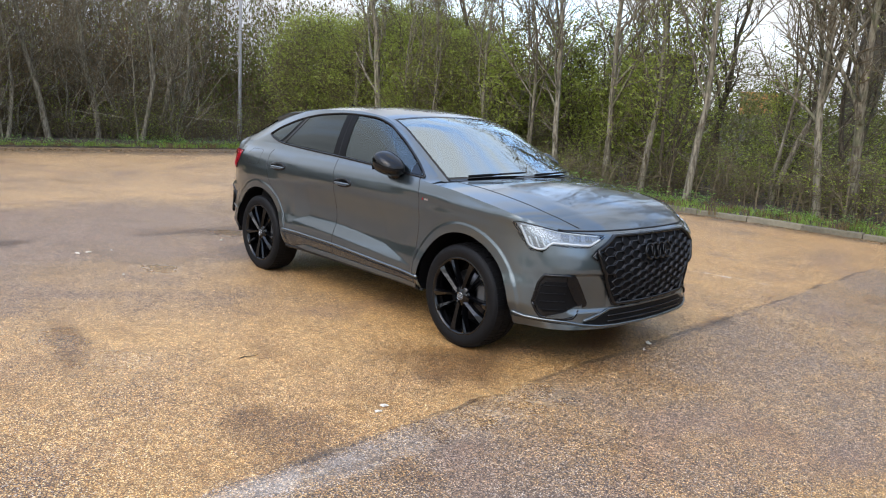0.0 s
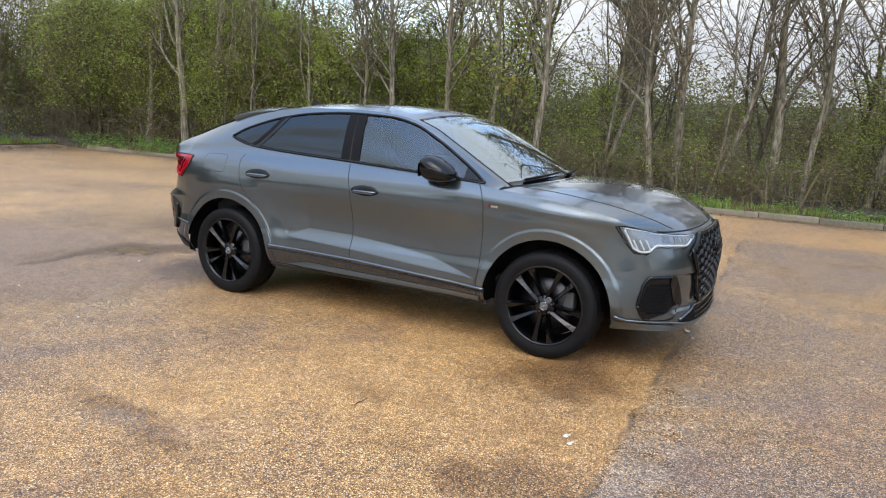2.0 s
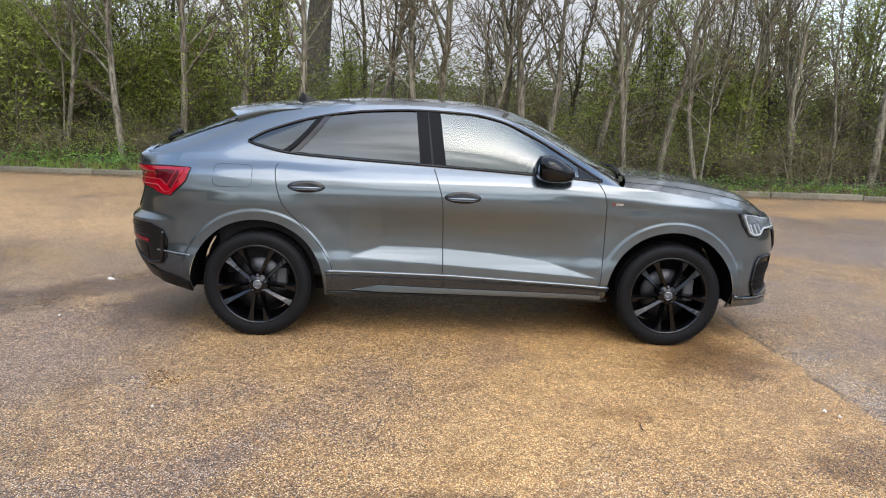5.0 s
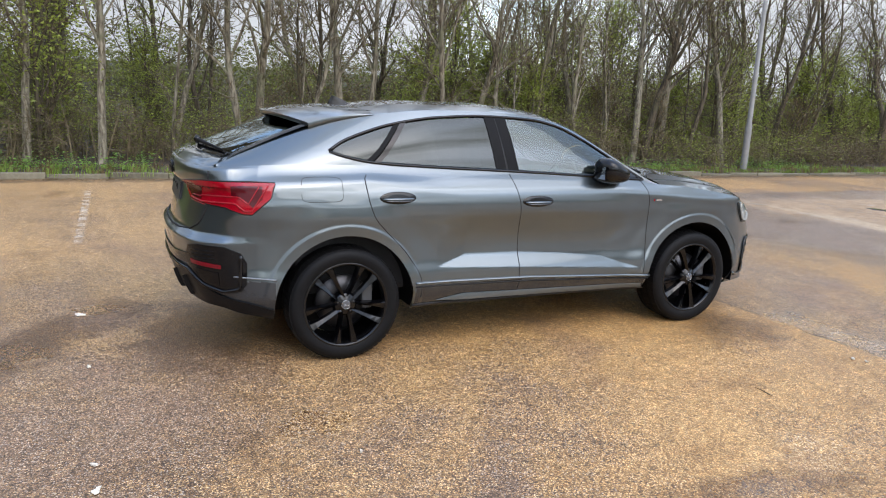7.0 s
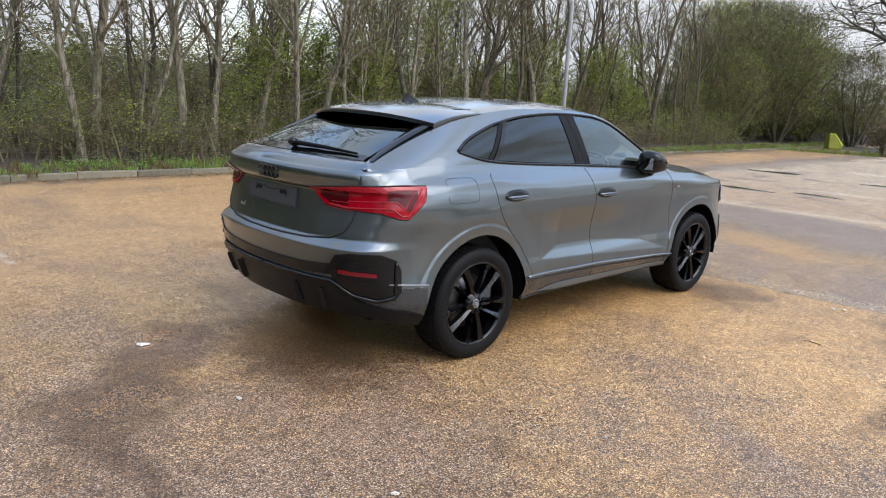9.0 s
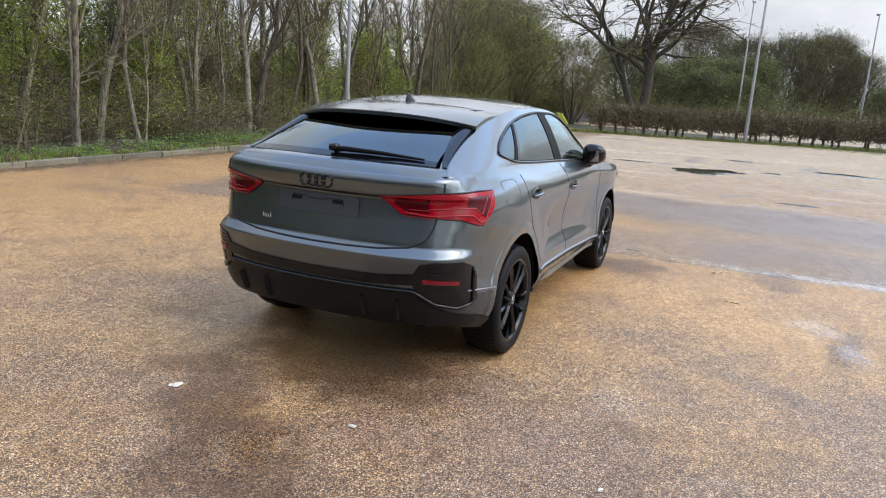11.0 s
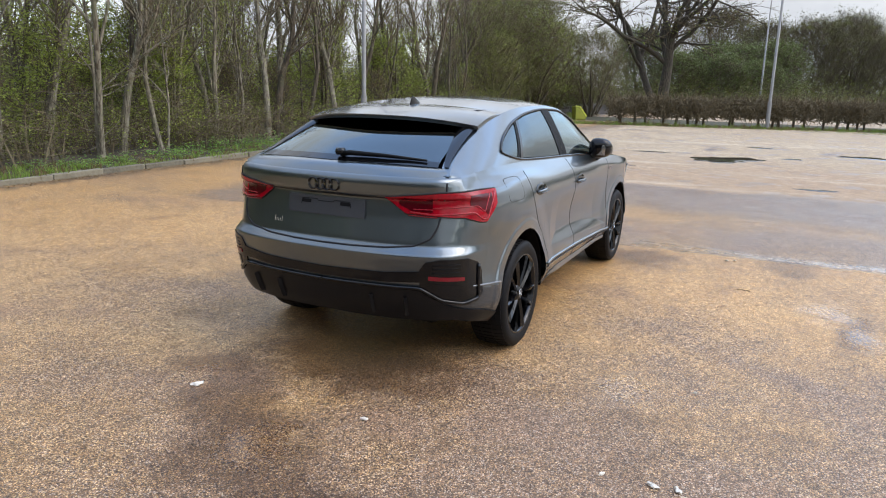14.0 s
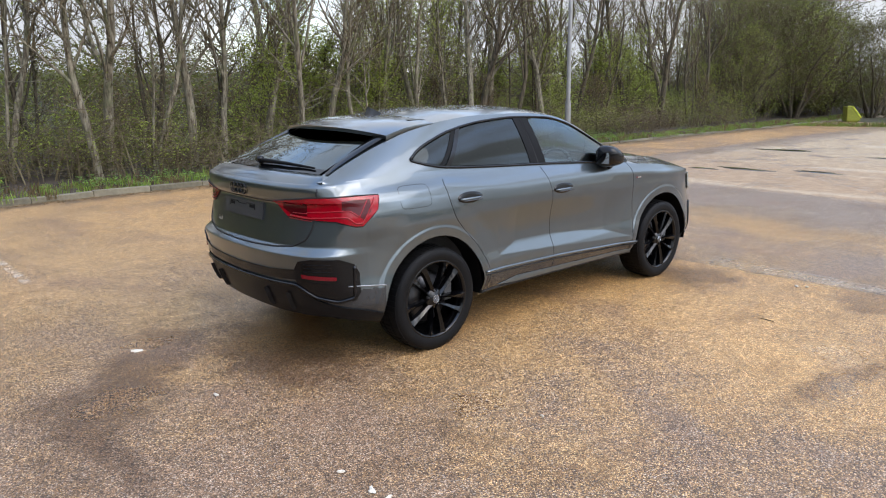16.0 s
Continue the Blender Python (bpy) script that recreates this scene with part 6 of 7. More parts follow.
KINDS = [tree_kind(10 + i, "slender bare spring tree with grey bark and budding twigs", "verge trees", BARK, LEAF,
                   height=h, girth=g, stems=s, leaves=lv, limbs=lb, twig_n=8, fat=1.15, bend=0.085, leaf_size=0.023, shoots=14)
         for i, (h, g, s, lv, lb) in enumerate([(7.0, 0.10, 1, 0.15, 13), (6.2, 0.075, 2, 0.3, 9), (7.6, 0.12, 1, 0.1, 14), (5.8, 0.06, 3, 0.4, 7), (6.6, 0.085, 2, 0.15, 9), (7.2, 0.105, 1, 0.4, 13), (9.0, 0.08, 1, 0.03, 26), (8.5, 0.06, 2, 0.03, 18)])]


def darker(kind):
    """The same tree with dark bark."""
    t = kind[0].copy()
    t.materials[0] = BARK_DARK
    return (t, kind[1], "slender bare spring tree with dark bark and budding twigs", kind[3])


DARK_KINDS = [darker(k) for k in KINDS]
BUSHY = [tree_kind(30 + i, "leafy young hawthorn with fresh green leaves", "hedgerow bushes", BARK_DARK, LEAF,
                   height=h, girth=0.045, stems=4, leaves=1.0, limbs=8, first=0.06, spread=0.75, leaf_size=0.034, twig_n=8)
         for i, h in enumerate([3.6, 4.2, 3.2])]
THICKET = [tree_kind(40 + i, "bare brown thicket of crossing twigs", "thicket bushes", BARK_DARK, DRY,
                     height=h, girth=0.028, stems=5, leaves=0.4, limbs=6, first=0.05, spread=0.8, leaf_size=0.028, twig_n=5, fat=1.3)
           for i, h in enumerate([2.6, 3.0, 2.3])]
BIG = tree_kind(60, "large old tree with a thick trunk and spreading bare limbs", "old trees", BARK_OLD, LEAF, height=17, girth=0.62, stems=1, leaves=0.05, limbs=16, first=0.28, spread=0.8)


def spreading_tree(seed, girth, reach):
    """Two stems from one root, one upright and one leaning, that fork into tall arching limbs with drooping ends."""
    pl = Plant(seed, 2.2)
    rg = pl.rng
    v, f = tube(np.array([(0, 0, -0.1), (0, 0, 0.5)]), [girth * 1.6, girth * 1.02], 9)
    pl.add(pl.wood, v, f)
    stems = [pl.bough((0, 0, -0.1), (0.03, 0.02, 1), 4.6, girth, girth * 0.72, 0.04, 6, 9, pl.wood),
             pl.bough((0.2, 0, 0.1), (0.55, 0.05, 1), 4.4, girth * 0.72, girth * 0.5, 0.05, 6, 8, pl.wood, 0.2)]
    for k in range(13):
        pts, rad = stems[1 if k % 4 == 3 else 0]
        a = 2.4 * k + rg.uniform(-0.3, 0.3)
        out = rg.uniform(0.15, 0.4) if k < 4 else rg.uniform(0.5, 1.15)
        ln = reach * rg.uniform(0.8, 1.15)
        q, qr = pl.bough(pts[-1 - (k % 3)], (math.cos(a) * out, math.sin(a) * out, 1), ln, girth * rg.uniform(0.30, 0.50), 0.05, 0.16, 9, 6, pl.wood, 0.10)
        for b in range(9):
            i = rg.randint(1, 8)
            w, wr = pl.bough(q[i], pl.side_way((q[i + 1] - q[i]).normalized(), rg.uniform(0.6, 1.3)), ln * rg.uniform(0.25, 0.5), qr[i] * 0.55, 0.02, 0.22, 6, 4, pl.wood, -0.12)
            for c in range(5):
                j = rg.randint(1, 5)
                u, ur = pl.bough(w[j], pl.side_way((w[j + 1] - w[j]).normalized(), rg.uniform(0.4, 1.0)), ln * rg.uniform(0.1, 0.24), max(0.016, wr[j] * 0.5), 0.012, 0.2, 4, 3, pl.wood, 0.0)
                pl.twigs(u, ur, 4, ln * 0.09, 0.05, 0.05)
    return pl


def round_crown(seed, wide, high, sprays, leaves, size, fat, low=0.12):
    """A dense rounded mass of fine upswept twigs on several thin stems."""
    pl = Plant(seed, fat)
    rg = pl.rng
    for s in range(6):
        a = 2 * math.pi * s / 6 + rg.uniform(-0.4, 0.4)
        pl.bough((0.12 * math.cos(a), 0.12 * math.sin(a), -0.1), (0.42 * math.cos(a), 0.42 * math.sin(a), 1), high * 0.8, high * 0.017, high * 0.004, 0.1, 7, 5, pl.wood, 0.1)
    for _ in range(sprays):
        a, h = rg.uniform(0, 6.283), rg.random() ** 0.8
        r = wide * math.sqrt(max(0.02, 1 - (2 * h - 0.92) ** 2 * (0.75 if h < 0.46 else 0.86))) * rg.uniform(0.3, 1.0) * (1 + 0.14 * math.sin(3 * a + seed) + 0.10 * math.sin(7 * h + 2 * a))
        p = Vector((r * math.cos(a), r * math.sin(a), high * (low + (0.92 - low) * h)))
        way = (0.6 * math.cos(a) + rg.gauss(0, 0.6), 0.6 * math.sin(a) + rg.gauss(0, 0.6), 0.75)
        q, qr = pl.bough(p, way, high * rg.uniform(0.10, 0.2), 0.010 * fat, 0.004 * fat, 0.16, 4, 3, pl.twig, 0.2)
        for _k in range(3):
            j = rg.randint(1, 3)
            u, _u = pl.bough(q[j], pl.side_way((q[j + 1] - q[j]).normalized(), rg.uniform(0.3, 0.8)), high * rg.uniform(0.05, 0.11), 0.006 * fat, 0.003 * fat, 0.16, 2, 3, pl.twig, 0.2)
            if rg.random() < leaves:
                pl.spray(u[-1], size, 5)
    return pl


HAZEL = [tree_kind(50 + i, "arching many-stemmed hazel with pale bare branches", "hazels", BARK, DRY,
                   height=h, girth=0.034, stems=7, leaves=0.06, limbs=6, first=0.12, spread=0.8, leaf_size=0.02, twig_n=4, fat=1.2, bend=0.13, lean=0.34)
         for i, h in enumerate((4.6, 5.2))]
OAK = (*tree_meshes(spreading_tree(61, 0.35, 8.0), BARK_OLD, TWIG, LEAF), "big bare tree with two dark stems and tall arching limbs", "old trees")
ROUND = [(*tree_meshes(round_crown(330 + i, w, h, n, lv, sz, ft), BARK_DARK, FAR_TWIG if ft > 1.5 else TWIG, lf), lb, "rounded trees")
         for i, (w, h, n, lv, sz, ft, lf, lb) in enumerate([
             (2.0, 5.2, 1250, 0.6, 0.034, 0.9, LEAF, "tall rounded bush of fine olive twigs on the verge"),
             (2.5, 5.8, 1250, 0.7, 0.036, 0.9, LEAF_DARK, "tall rounded bush of fine brown twigs on the verge"),
             (3.6, 8.6, 1700, 0.35, 0.065, 1.7, LEAF_DARK, "distant rounded bare tree with a dense olive brown crown"),
             (3.2, 6.4, 1500, 0.6, 0.085, 1.8, FAR_LEAF, "distant rounded tree just coming into dull green leaf"),
             (2.0, 4.6, 1700, 1.0, 0.036, 0.9, LEAF, "dense rounded hawthorn bush in fresh green leaf")])]


def stuff_mesh(name, plant, twig, leaf):
    t, c = tree_meshes(plant, BARK_DARK, twig, leaf)
    bpy.data.meshes.remove(t)
    c.name = name
    return c


def scrub(seed, length, depth, height, stalks, leaves, size, low=0.0, dense=7):
    """A tangle of thin stalks over a strip of ground, with leaves along them."""
    pl = Plant(seed)
    rg = pl.rng
    for _ in range(stalks):
        p = Vector((rg.uniform(-length / 2, length / 2), rg.uniform(-depth / 2, depth / 2), low))
        h = height * rg.uniform(0.35, 1.0)
        q, r = pl.bough(p, (rg.gauss(0, 0.45), rg.gauss(0, 0.35), 1), h, rg.uniform(0.005, 0.012), 0.004, 0.13, 5, 3, pl.twig)
        for k in range(4):
            j = rg.randint(1, 4)
            q2, _ = pl.bough(q[j], pl.side_way((q[j + 1] - q[j]).normalized(), rg.uniform(0.5, 1.2)), h * rg.uniform(0.2, 0.45), 0.005, 0.003, 0.16, 3, 3, pl.twig)
            if rg.random() < leaves:
                pl.spray(q2[-1], size, dense)
                pl.spray(q2[1], size, dense)
    return pl


def bramble(seed, length, depth, height, stalks):
    """Short crooked stems with level side twigs and a few buds and small leaves."""
    pl = Plant(seed)
    rg = pl.rng
    for _ in range(stalks):
        p = Vector((rg.uniform(-length / 2, length / 2), rg.uniform(-depth / 2, depth / 2), 0))
        h = height * rg.uniform(0.4, 1.0)
        q, r = pl.bough(p, (rg.gauss(0, 0.2), rg.gauss(0, 0.2), 1), h, rg.uniform(0.008, 0.016), 0.005, 0.12, 6, 3, pl.twig)
        for k in range(8):
            j = rg.randint(1, 5)
            a = rg.uniform(0, 6.283)
            q2, _ = pl.bough(q[j], (math.cos(a), math.sin(a), rg.gauss(0.05, 0.25)), rg.uniform(0.25, 0.7), 0.007, 0.003, 0.2, 4, 3, pl.twig, 0.0)
            if rg.random() < 0.55:
                pl.spray(q2[-1], 0.024, rg.randint(3, 7))
                pl.spray(q2[2], 0.020, rg.randint(2, 5))
    return pl


SCRUB = [stuff_mesh("undergrowth", scrub(80 + i, 3.4, 2.6, 1.7, 92, 0.6, 0.029), TWIG, LEAF) for i in range(3)]
BRAMBLE = [stuff_mesh("undergrowth", bramble(70 + i, 2.2, 1.5, 1.5, 46), TWIG, (LEAF_DARK, DRY, LEAF)[i]) for i in range(3)]
FAR_HEDGE = [stuff_mesh("hedge_foliage", scrub(90 + i, 5.4, 3.0, 3.2, 74, 1.0, 0.058, dense=9), TWIG, LEAF_DARK) for i in range(2)]
BROWN_HEDGE = [stuff_mesh("thicket_backdrop", scrub(95 + i, 5.0, 3.0, 3.2, 150, 0.7, 0.040, dense=8), TWIG, DRY) for i in range(2)]


def strew(name, meshes, spots, label, category):
    for (x, y, sc, tr) in spots:
        ob = new(name, meshes[trng.randrange(len(meshes))])
        ob.matrix_world = pose(x, y, verge_height(x, y) - 0.02, 0, 0, tr) @ Matrix.Diagonal((1, 1, sc, 1))
        tagged(ob, label, category, kind="stuff")


trng = random.Random(77)
# north row: along the verge, and behind it
x = -15.0
while x < 27:
    plant_tree((DARK_KINDS if x > 9 else KINDS)[trng.choice((6, 7)) if -8 < x < 5 else trng.randrange(6)], x, KERB_Y + trng.uniform(1.3, 2.4) + (0.9 if x > 9 else 0), trng.uniform(0.85, 1.1) if -8 < x < 5 else trng.uniform(0.8, 1.1), trng.uniform(0, 360), trng.uniform(-3, 3))
    x += trng.uniform(0.9, 1.7) if -5.5 < x < 5 else trng.uniform(0.75, 1.6)
x = -17.0
while x < 30:
    plant_tree(DARK_KINDS[trng.randrange(6)], x, KERB_Y + trng.uniform(3.0, 6.5), trng.uniform(0.75, 1.05), trng.uniform(0, 360), trng.uniform(-4, 4))
    x += trng.uniform(1.4, 2.4) if -5.5 < x < 5 else trng.uniform(0.8, 1.6)
x = -18.0
while x < 30:
    plant_tree((THICKET if trng.random() < 0.7 else BUSHY)[trng.randrange(3)], x, KERB_Y + trng.uniform(2.4, 4.5), trng.uniform(0.5, 0.8), trng.uniform(0, 360))
    x += trng.uniform(1.6, 2.6) if -5.5 < x < 5 else trng.uniform(1.0, 1.7)
strew("undergrowth", SCRUB, [(-16 + 2.6 * i, KERB_Y + trng.uniform(2.6, 3.6), trng.uniform(0.6, 1.0), trng.uniform(-12, 12)) for i in range(17)], "tangle of brown undergrowth twigs below the trees", "undergrowth")
strew("undergrowth", SCRUB, [(-16 + 2.8 * i, KERB_Y + trng.uniform(5.0, 6.5), trng.uniform(0.8, 1.25), trng.uniform(-12, 12)) for i in range(17)], "tangle of brown undergrowth twigs below the trees", "undergrowth")
strew("hedge_foliage", FAR_HEDGE, [(-24 + 4.2 * i, KERB_Y + trng.uniform(9.0, 11.0), trng.uniform(0.7, 0.95) * (1.35 if -7 < -24 + 4.2 * i < 3 else 1.7 if i < 6 else 1.25), trng.uniform(-10, 10)) for i in range(17)], "dense olive green hedge foliage", "hedge")
strew("hedge_foliage", FAR_HEDGE, [(-30 + 4.6 * i, KERB_Y + trng.uniform(16.0, 19.0), trng.uniform(1.25, 1.6) * (0.62 if -9 < -30 + 4.6 * i else 1.0), trng.uniform(-10, 10)) for i in range(19)], "dense olive green hedge foliage", "hedge")
strew("undergrowth", BRAMBLE, [(-12 + 1.75 * i, KERB_Y + trng.uniform(1.5, 2.5), trng.uniform(0.65, 1.15), trng.choice((0, 180)) + trng.uniform(-8, 8)) for i in range(21)], "low tangle of brown budding side twigs under the trees", "undergrowth")
# west edge
y = -16.0
while y < 9.5:
    if y < 5.6:
        plant_tree(KINDS[trng.randrange(6)], WEST_X - trng.uniform(1.6, 3.2), y, trng.uniform(0.75, 1.05), trng.uniform(0, 360), trng.uniform(-4, 4))
        plant_tree(THICKET[trng.randrange(3)], WEST_X - trng.uniform(3, 5), y + 0.3, trng.uniform(1.0, 1.5), trng.uniform(0, 360))
    plant_tree(KINDS[trng.randrange(6)], WEST_X - trng.uniform(4, 8), y, trng.uniform(0.9, 1.2), trng.uniform(0, 360), trng.uniform(-4, 4))
    y += trng.uniform(0.9, 1.5)
for i in range(12):
    plant_tree(HAZEL[i % 2], WEST_X - trng.uniform(1.8, 2.8), -9.5 + 1.35 * i + trng.uniform(-0.4, 0.4), trng.uniform(0.8, 1.1), trng.uniform(0, 360))
strew("undergrowth", BRAMBLE, [(WEST_X - trng.uniform(1.9, 2.8), -11 + 1.7 * i, trng.uniform(0.7, 1.2), 90 + trng.uniform(-12, 12)) for i in range(12)] + [(WEST_X - 2.2 + 1.5 * i, 9.9 + trng.uniform(-0.2, 0.6), 1.0, 30) for i in range(4)], "low tangle of brown budding side twigs under the trees", "undergrowth")
strew("undergrowth", SCRUB, [(WEST_X - trng.uniform(3.2, 4.2), -16 + 2.8 * i, trng.uniform(0.9, 1.5), 90 + trng.uniform(-12, 12)) for i in range(9)], "tangle of brown undergrowth twigs below the trees", "undergrowth")
strew("thicket_backdrop", BROWN_HEDGE, [(WEST_X - trng.uniform(4.5, 6.5), -17 + 2.4 * i, trng.uniform(1.9, 2.5), 90 + trng.uniform(-12, 12)) for i in range(10)] + [(WEST_X - trng.uniform(8, 10), -18 + 3.0 * i, trng.uniform(2.8, 3.3), 90 + trng.uniform(-12, 12)) for i in range(11)], "dense tangle of bare brown twigs at the back of the wood", "thicket")
strew("thicket_backdrop", BROWN_HEDGE, [(4 + 4.2 * i, KERB_Y + trng.uniform(6.5, 8.5), trng.uniform(0.7, 1.0), trng.uniform(-12, 12)) for i in range(6)], "dense tangle of bare brown twigs at the back of the wood", "thicket")
for i in range(17):
    plant_tree(BUSHY[i % 3], -19.0 + i * 0.95, 9.9 + trng.uniform(0, 2.4), trng.uniform(0.85, 1.2), trng.uniform(0, 360))
for i in range(6):
    plant_tree(BUSHY[i % 3], -8.4 + i * 0.9 + (12 if i > 3 else 0), 11.0 + trng.uniform(0, 3.0), trng.uniform(0.7, 1.0), trng.uniform(0, 360))
strew("hedge_foliage", FAR_HEDGE, [(-21.5, 11.5, 2.0, 40), (-20.0, 14.5, 2.0, 20), (-24.5, 9.0, 2.2, 70), (-16.5, 15.5, 1.9, 5)], "dense olive green hedge foliage", "hedge")
strew("thicket_backdrop", BROWN_HEDGE, [(-24.5, 9.6, 2.0, 60), (-23, 13.5, 2.4, 40)], "dense tangle of bare brown twigs at the back of the wood", "thicket")
krng = random.Random(911)
for i in range(4):
    plant_tree(KINDS[(0, 2, 5, 6)[i % 4]], 3.2 + i * 2.9 + krng.uniform(-0.4, 0.4), KERB_Y + krng.uniform(5.5, 10.5), krng.uniform(0.95, 1.2), krng.uniform(0, 360), krng.uniform(-3, 3))
for i in range(9):
    plant_tree(KINDS[(0, 2, 5)[i % 3]], 0.6 + i * 1.5 + krng.uniform(-0.5, 0.5), KERB_Y + krng.uniform(1.6, 3.0), krng.uniform(0.85, 1.1), krng.uniform(0, 360), krng.uniform(-2, 2))
for i in range(12):
    plant_tree(BUSHY[i % 3], 3.5 + i * 1.7 + krng.uniform(-0.6, 0.6), KERB_Y + krng.uniform(2.6, 5.0), krng.uniform(0.75, 1.2), krng.uniform(0, 360))
for x, y, sc in ((-13.2, 12.2, 0.95), (-11.0, 11.0, 0.8), (-9.2, 12.6, 0.6), (-15.2, 10.8, 0.9), (-17.6, 10.2, 0.95), (-12.2, 10.3, 0.55), (-16.4, 12.8, 1.05)):
    plant_tree(ROUND[4], x, y, sc, krng.uniform(0, 360))
plant_tree(BIG, -4.5, 24.0, 1.0, 20)
plant_tree(OAK, 40.0, 5.0, 1.0, 75)


# ---- grass on the verges ----
def grass_patch(seed, length, depth, blades):
    rg = random.Random(seed)
    v, f = [], []
    tufts = [(rg.uniform(-length / 2, length / 2), rg.uniform(-depth / 2, depth / 2), rg.uniform(0.02, 0.075) * (rg.uniform(1.3, 2.2) if rg.random() > 0.88 else 1)) for k in range(blades // 14)]
    for tx, ty, h in tufts:
        for _ in range(14):
            a, ln = rg.uniform(0, 6.283), h * rg.uniform(0.6, 1.3)
            bx, by = tx + rg.gauss(0, 0.05), ty + rg.gauss(0, 0.05)
            dx, dy = math.cos(a) * ln * rg.uniform(0.2, 0.7), math.sin(a) * ln * rg.uniform(0.2, 0.7)
            wx, wy = -math.sin(a) * 0.006, math.cos(a) * 0.006
            o = len(v)
            v += [(bx - wx, by - wy, -0.02), (bx + wx, by + wy, -0.02), (bx + dx * 0.45 + wx * 0.8, by + dy * 0.45 + wy * 0.8, ln * 0.65), (bx + dx * 0.45 - wx * 0.8, by + dy * 0.45 - wy * 0.8, ln * 0.65), (bx + dx, by + dy, ln)]
            f += [(o, o + 1, o + 2, o + 3), (o + 3, o + 2, o + 4)]
    me = bpy.data.meshes.new("grass")
    me.from_pydata(v, [], f)
    me.materials.append(GRASS)
    me.materials.append(DRY)
    dry = [rg.random() < 0.4 for _ in tufts]
    me.polygons.foreach_set("material_index", [int(dry[k // 28]) for k in range(len(f))])
    me.update()
    return me


def weed_patch(seed, length, depth, plants):
    """Low clumps of broad soft leaves."""
    rg = random.Random(seed)
    v, f = [], []
    for _ in range(plants):
        cx, cy, h = rg.uniform(-length / 2, length / 2), rg.gauss(0, depth / 3.2), rg.uniform(0.10, 0.34)
        for _k in range(rg.randint(10, 20)):
            a, up = rg.uniform(0, 6.283), rg.uniform(0.15, 1.0)
            d = Vector((math.cos(a), math.sin(a), rg.uniform(-0.2, 0.5))).normalized()
            c = Vector((cx, cy, h * up)) + Vector((d.x, d.y, 0)) * rg.uniform(0.01, 0.10)
            w = d.cross(Vector((rg.gauss(0, 0.3), rg.gauss(0, 0.3), 1))).normalized()
            ln = rg.uniform(0.03, 0.07)
            o = len(v)
            v += [tuple(c), tuple(c + d * ln * 0.5 + w * ln * 0.32), tuple(c + d * ln), tuple(c + d * ln * 0.5 - w * ln * 0.32)]
            f += [(o, o + 1, o + 2), (o, o + 2, o + 3)]
    me = bpy.data.meshes.new("weeds")
    me.from_pydata(v, [], f)
    me.materials.append(HERB_LEAF)
    return me


WEEDS = [weed_patch(240 + i, 2.0, 0.8, 60) for i in range(2)]
LAWN = [grass_patch(200 + i, 2.3, 1.15, 1700) for i in range(3)]
strew("grass", LAWN, [(-15 + 2.1 * i, KERB_Y + 0.62 + trng.uniform(-0.16, 0.05), trng.uniform(0.8, 1.7), trng.choice((0, 180))) for i in range(25)], "rough green grass along the kerb", "grass")
strew("weeds", WEEDS, [(-16.2 + 1.3 * i, KERB_Y + trng.uniform(0.5, 1.3), trng.uniform(1.0, 1.5), trng.choice((0, 180))) for i in range(9)] + [(-4.9, 8.9, 1.0, 0), (-2.9, 9.0, 1.0, 180), (0.2, 8.8, 0.7, 0), (3.1, 8.8, 0.6, 0), (5.6, 8.9, 0.9, 180), (7.4, 8.9, 1.1, 0), (9.8, 9.0, 0.9, 180), (13.4, 9.0, 1.0, 0)], "broad-leaved green weeds growing along the verge", "weeds")
strew("weeds", WEEDS, [(WEST_X - trng.uniform(0.6, 1.2), -11 + 2.2 * i, trng.uniform(0.6, 1.0), 90) for i in range(9)], "broad-leaved green weeds growing along the verge", "weeds")
strew("grass", LAWN, [(WEST_X - 0.9, -16 + 2.1 * i, trng.uniform(0.8, 1.7), 90) for i in range(12)], "rough green grass along the edge", "grass")


def dead_leaves(seed, length, depth, count):
    rg = random.Random(seed)
    v, f = [], []
    for _ in range(count):
        c = Vector((rg.uniform(-length / 2, length / 2), rg.gauss(0, depth / 3), rg.uniform(0.004, 0.03)))
        a = Vector((rg.gauss(0, 1), rg.gauss(0, 1), rg.gauss(0, 0.3))).normalized() * rg.uniform(0.015, 0.04)
        b = a.cross(Vector((rg.gauss(0, 0.3), rg.gauss(0, 0.3), 1))).normalized() * rg.uniform(0.01, 0.022)
        o = len(v)
        v += [c - a, c + b, c + a, c - b]
        f.append((o, o + 1, o + 2, o + 3))
    me = bpy.data.meshes.new("leaf_litter")
    me.from_pydata([tuple(p) for p in v], [], f)
    me.materials.append(DRY)
    return me


FALLEN = [dead_leaves(400 + i, 3.2, 0.9, 520) for i in range(2)]
strew("leaf_litter", FALLEN, [(-15 + 3.0 * i, KERB_Y + 1.25, 1, trng.choice((0, 180))) for i in range(16)], "brown fallen leaves and twigs under the trees", "leaf litter")
for i in range(13):
    x = -14 + 3.0 * i
    ob = new("leaf_litter", FALLEN[i % 2])
    ob.matrix_world = pose(x, KERB_Y - 0.16, 0.002) @ Matrix.Diagonal((1, 0.35, 0.5, 1))
    tagged(ob, "brown fallen leaves blown against the kerb", "leaf litter", kind="stuff")
for i in range(8):
    ob = new("leaf_litter", FALLEN[i % 2])
    ob.matrix_world = pose(WEST_X + 0.3, -12 + 2.9 * i, 0.002, 0, 0, 90) @ Matrix.Diagonal((1, 1.2, 1, 1))
    tagged(ob, "brown fallen leaves along the edge of the lot", "leaf litter", kind="stuff")

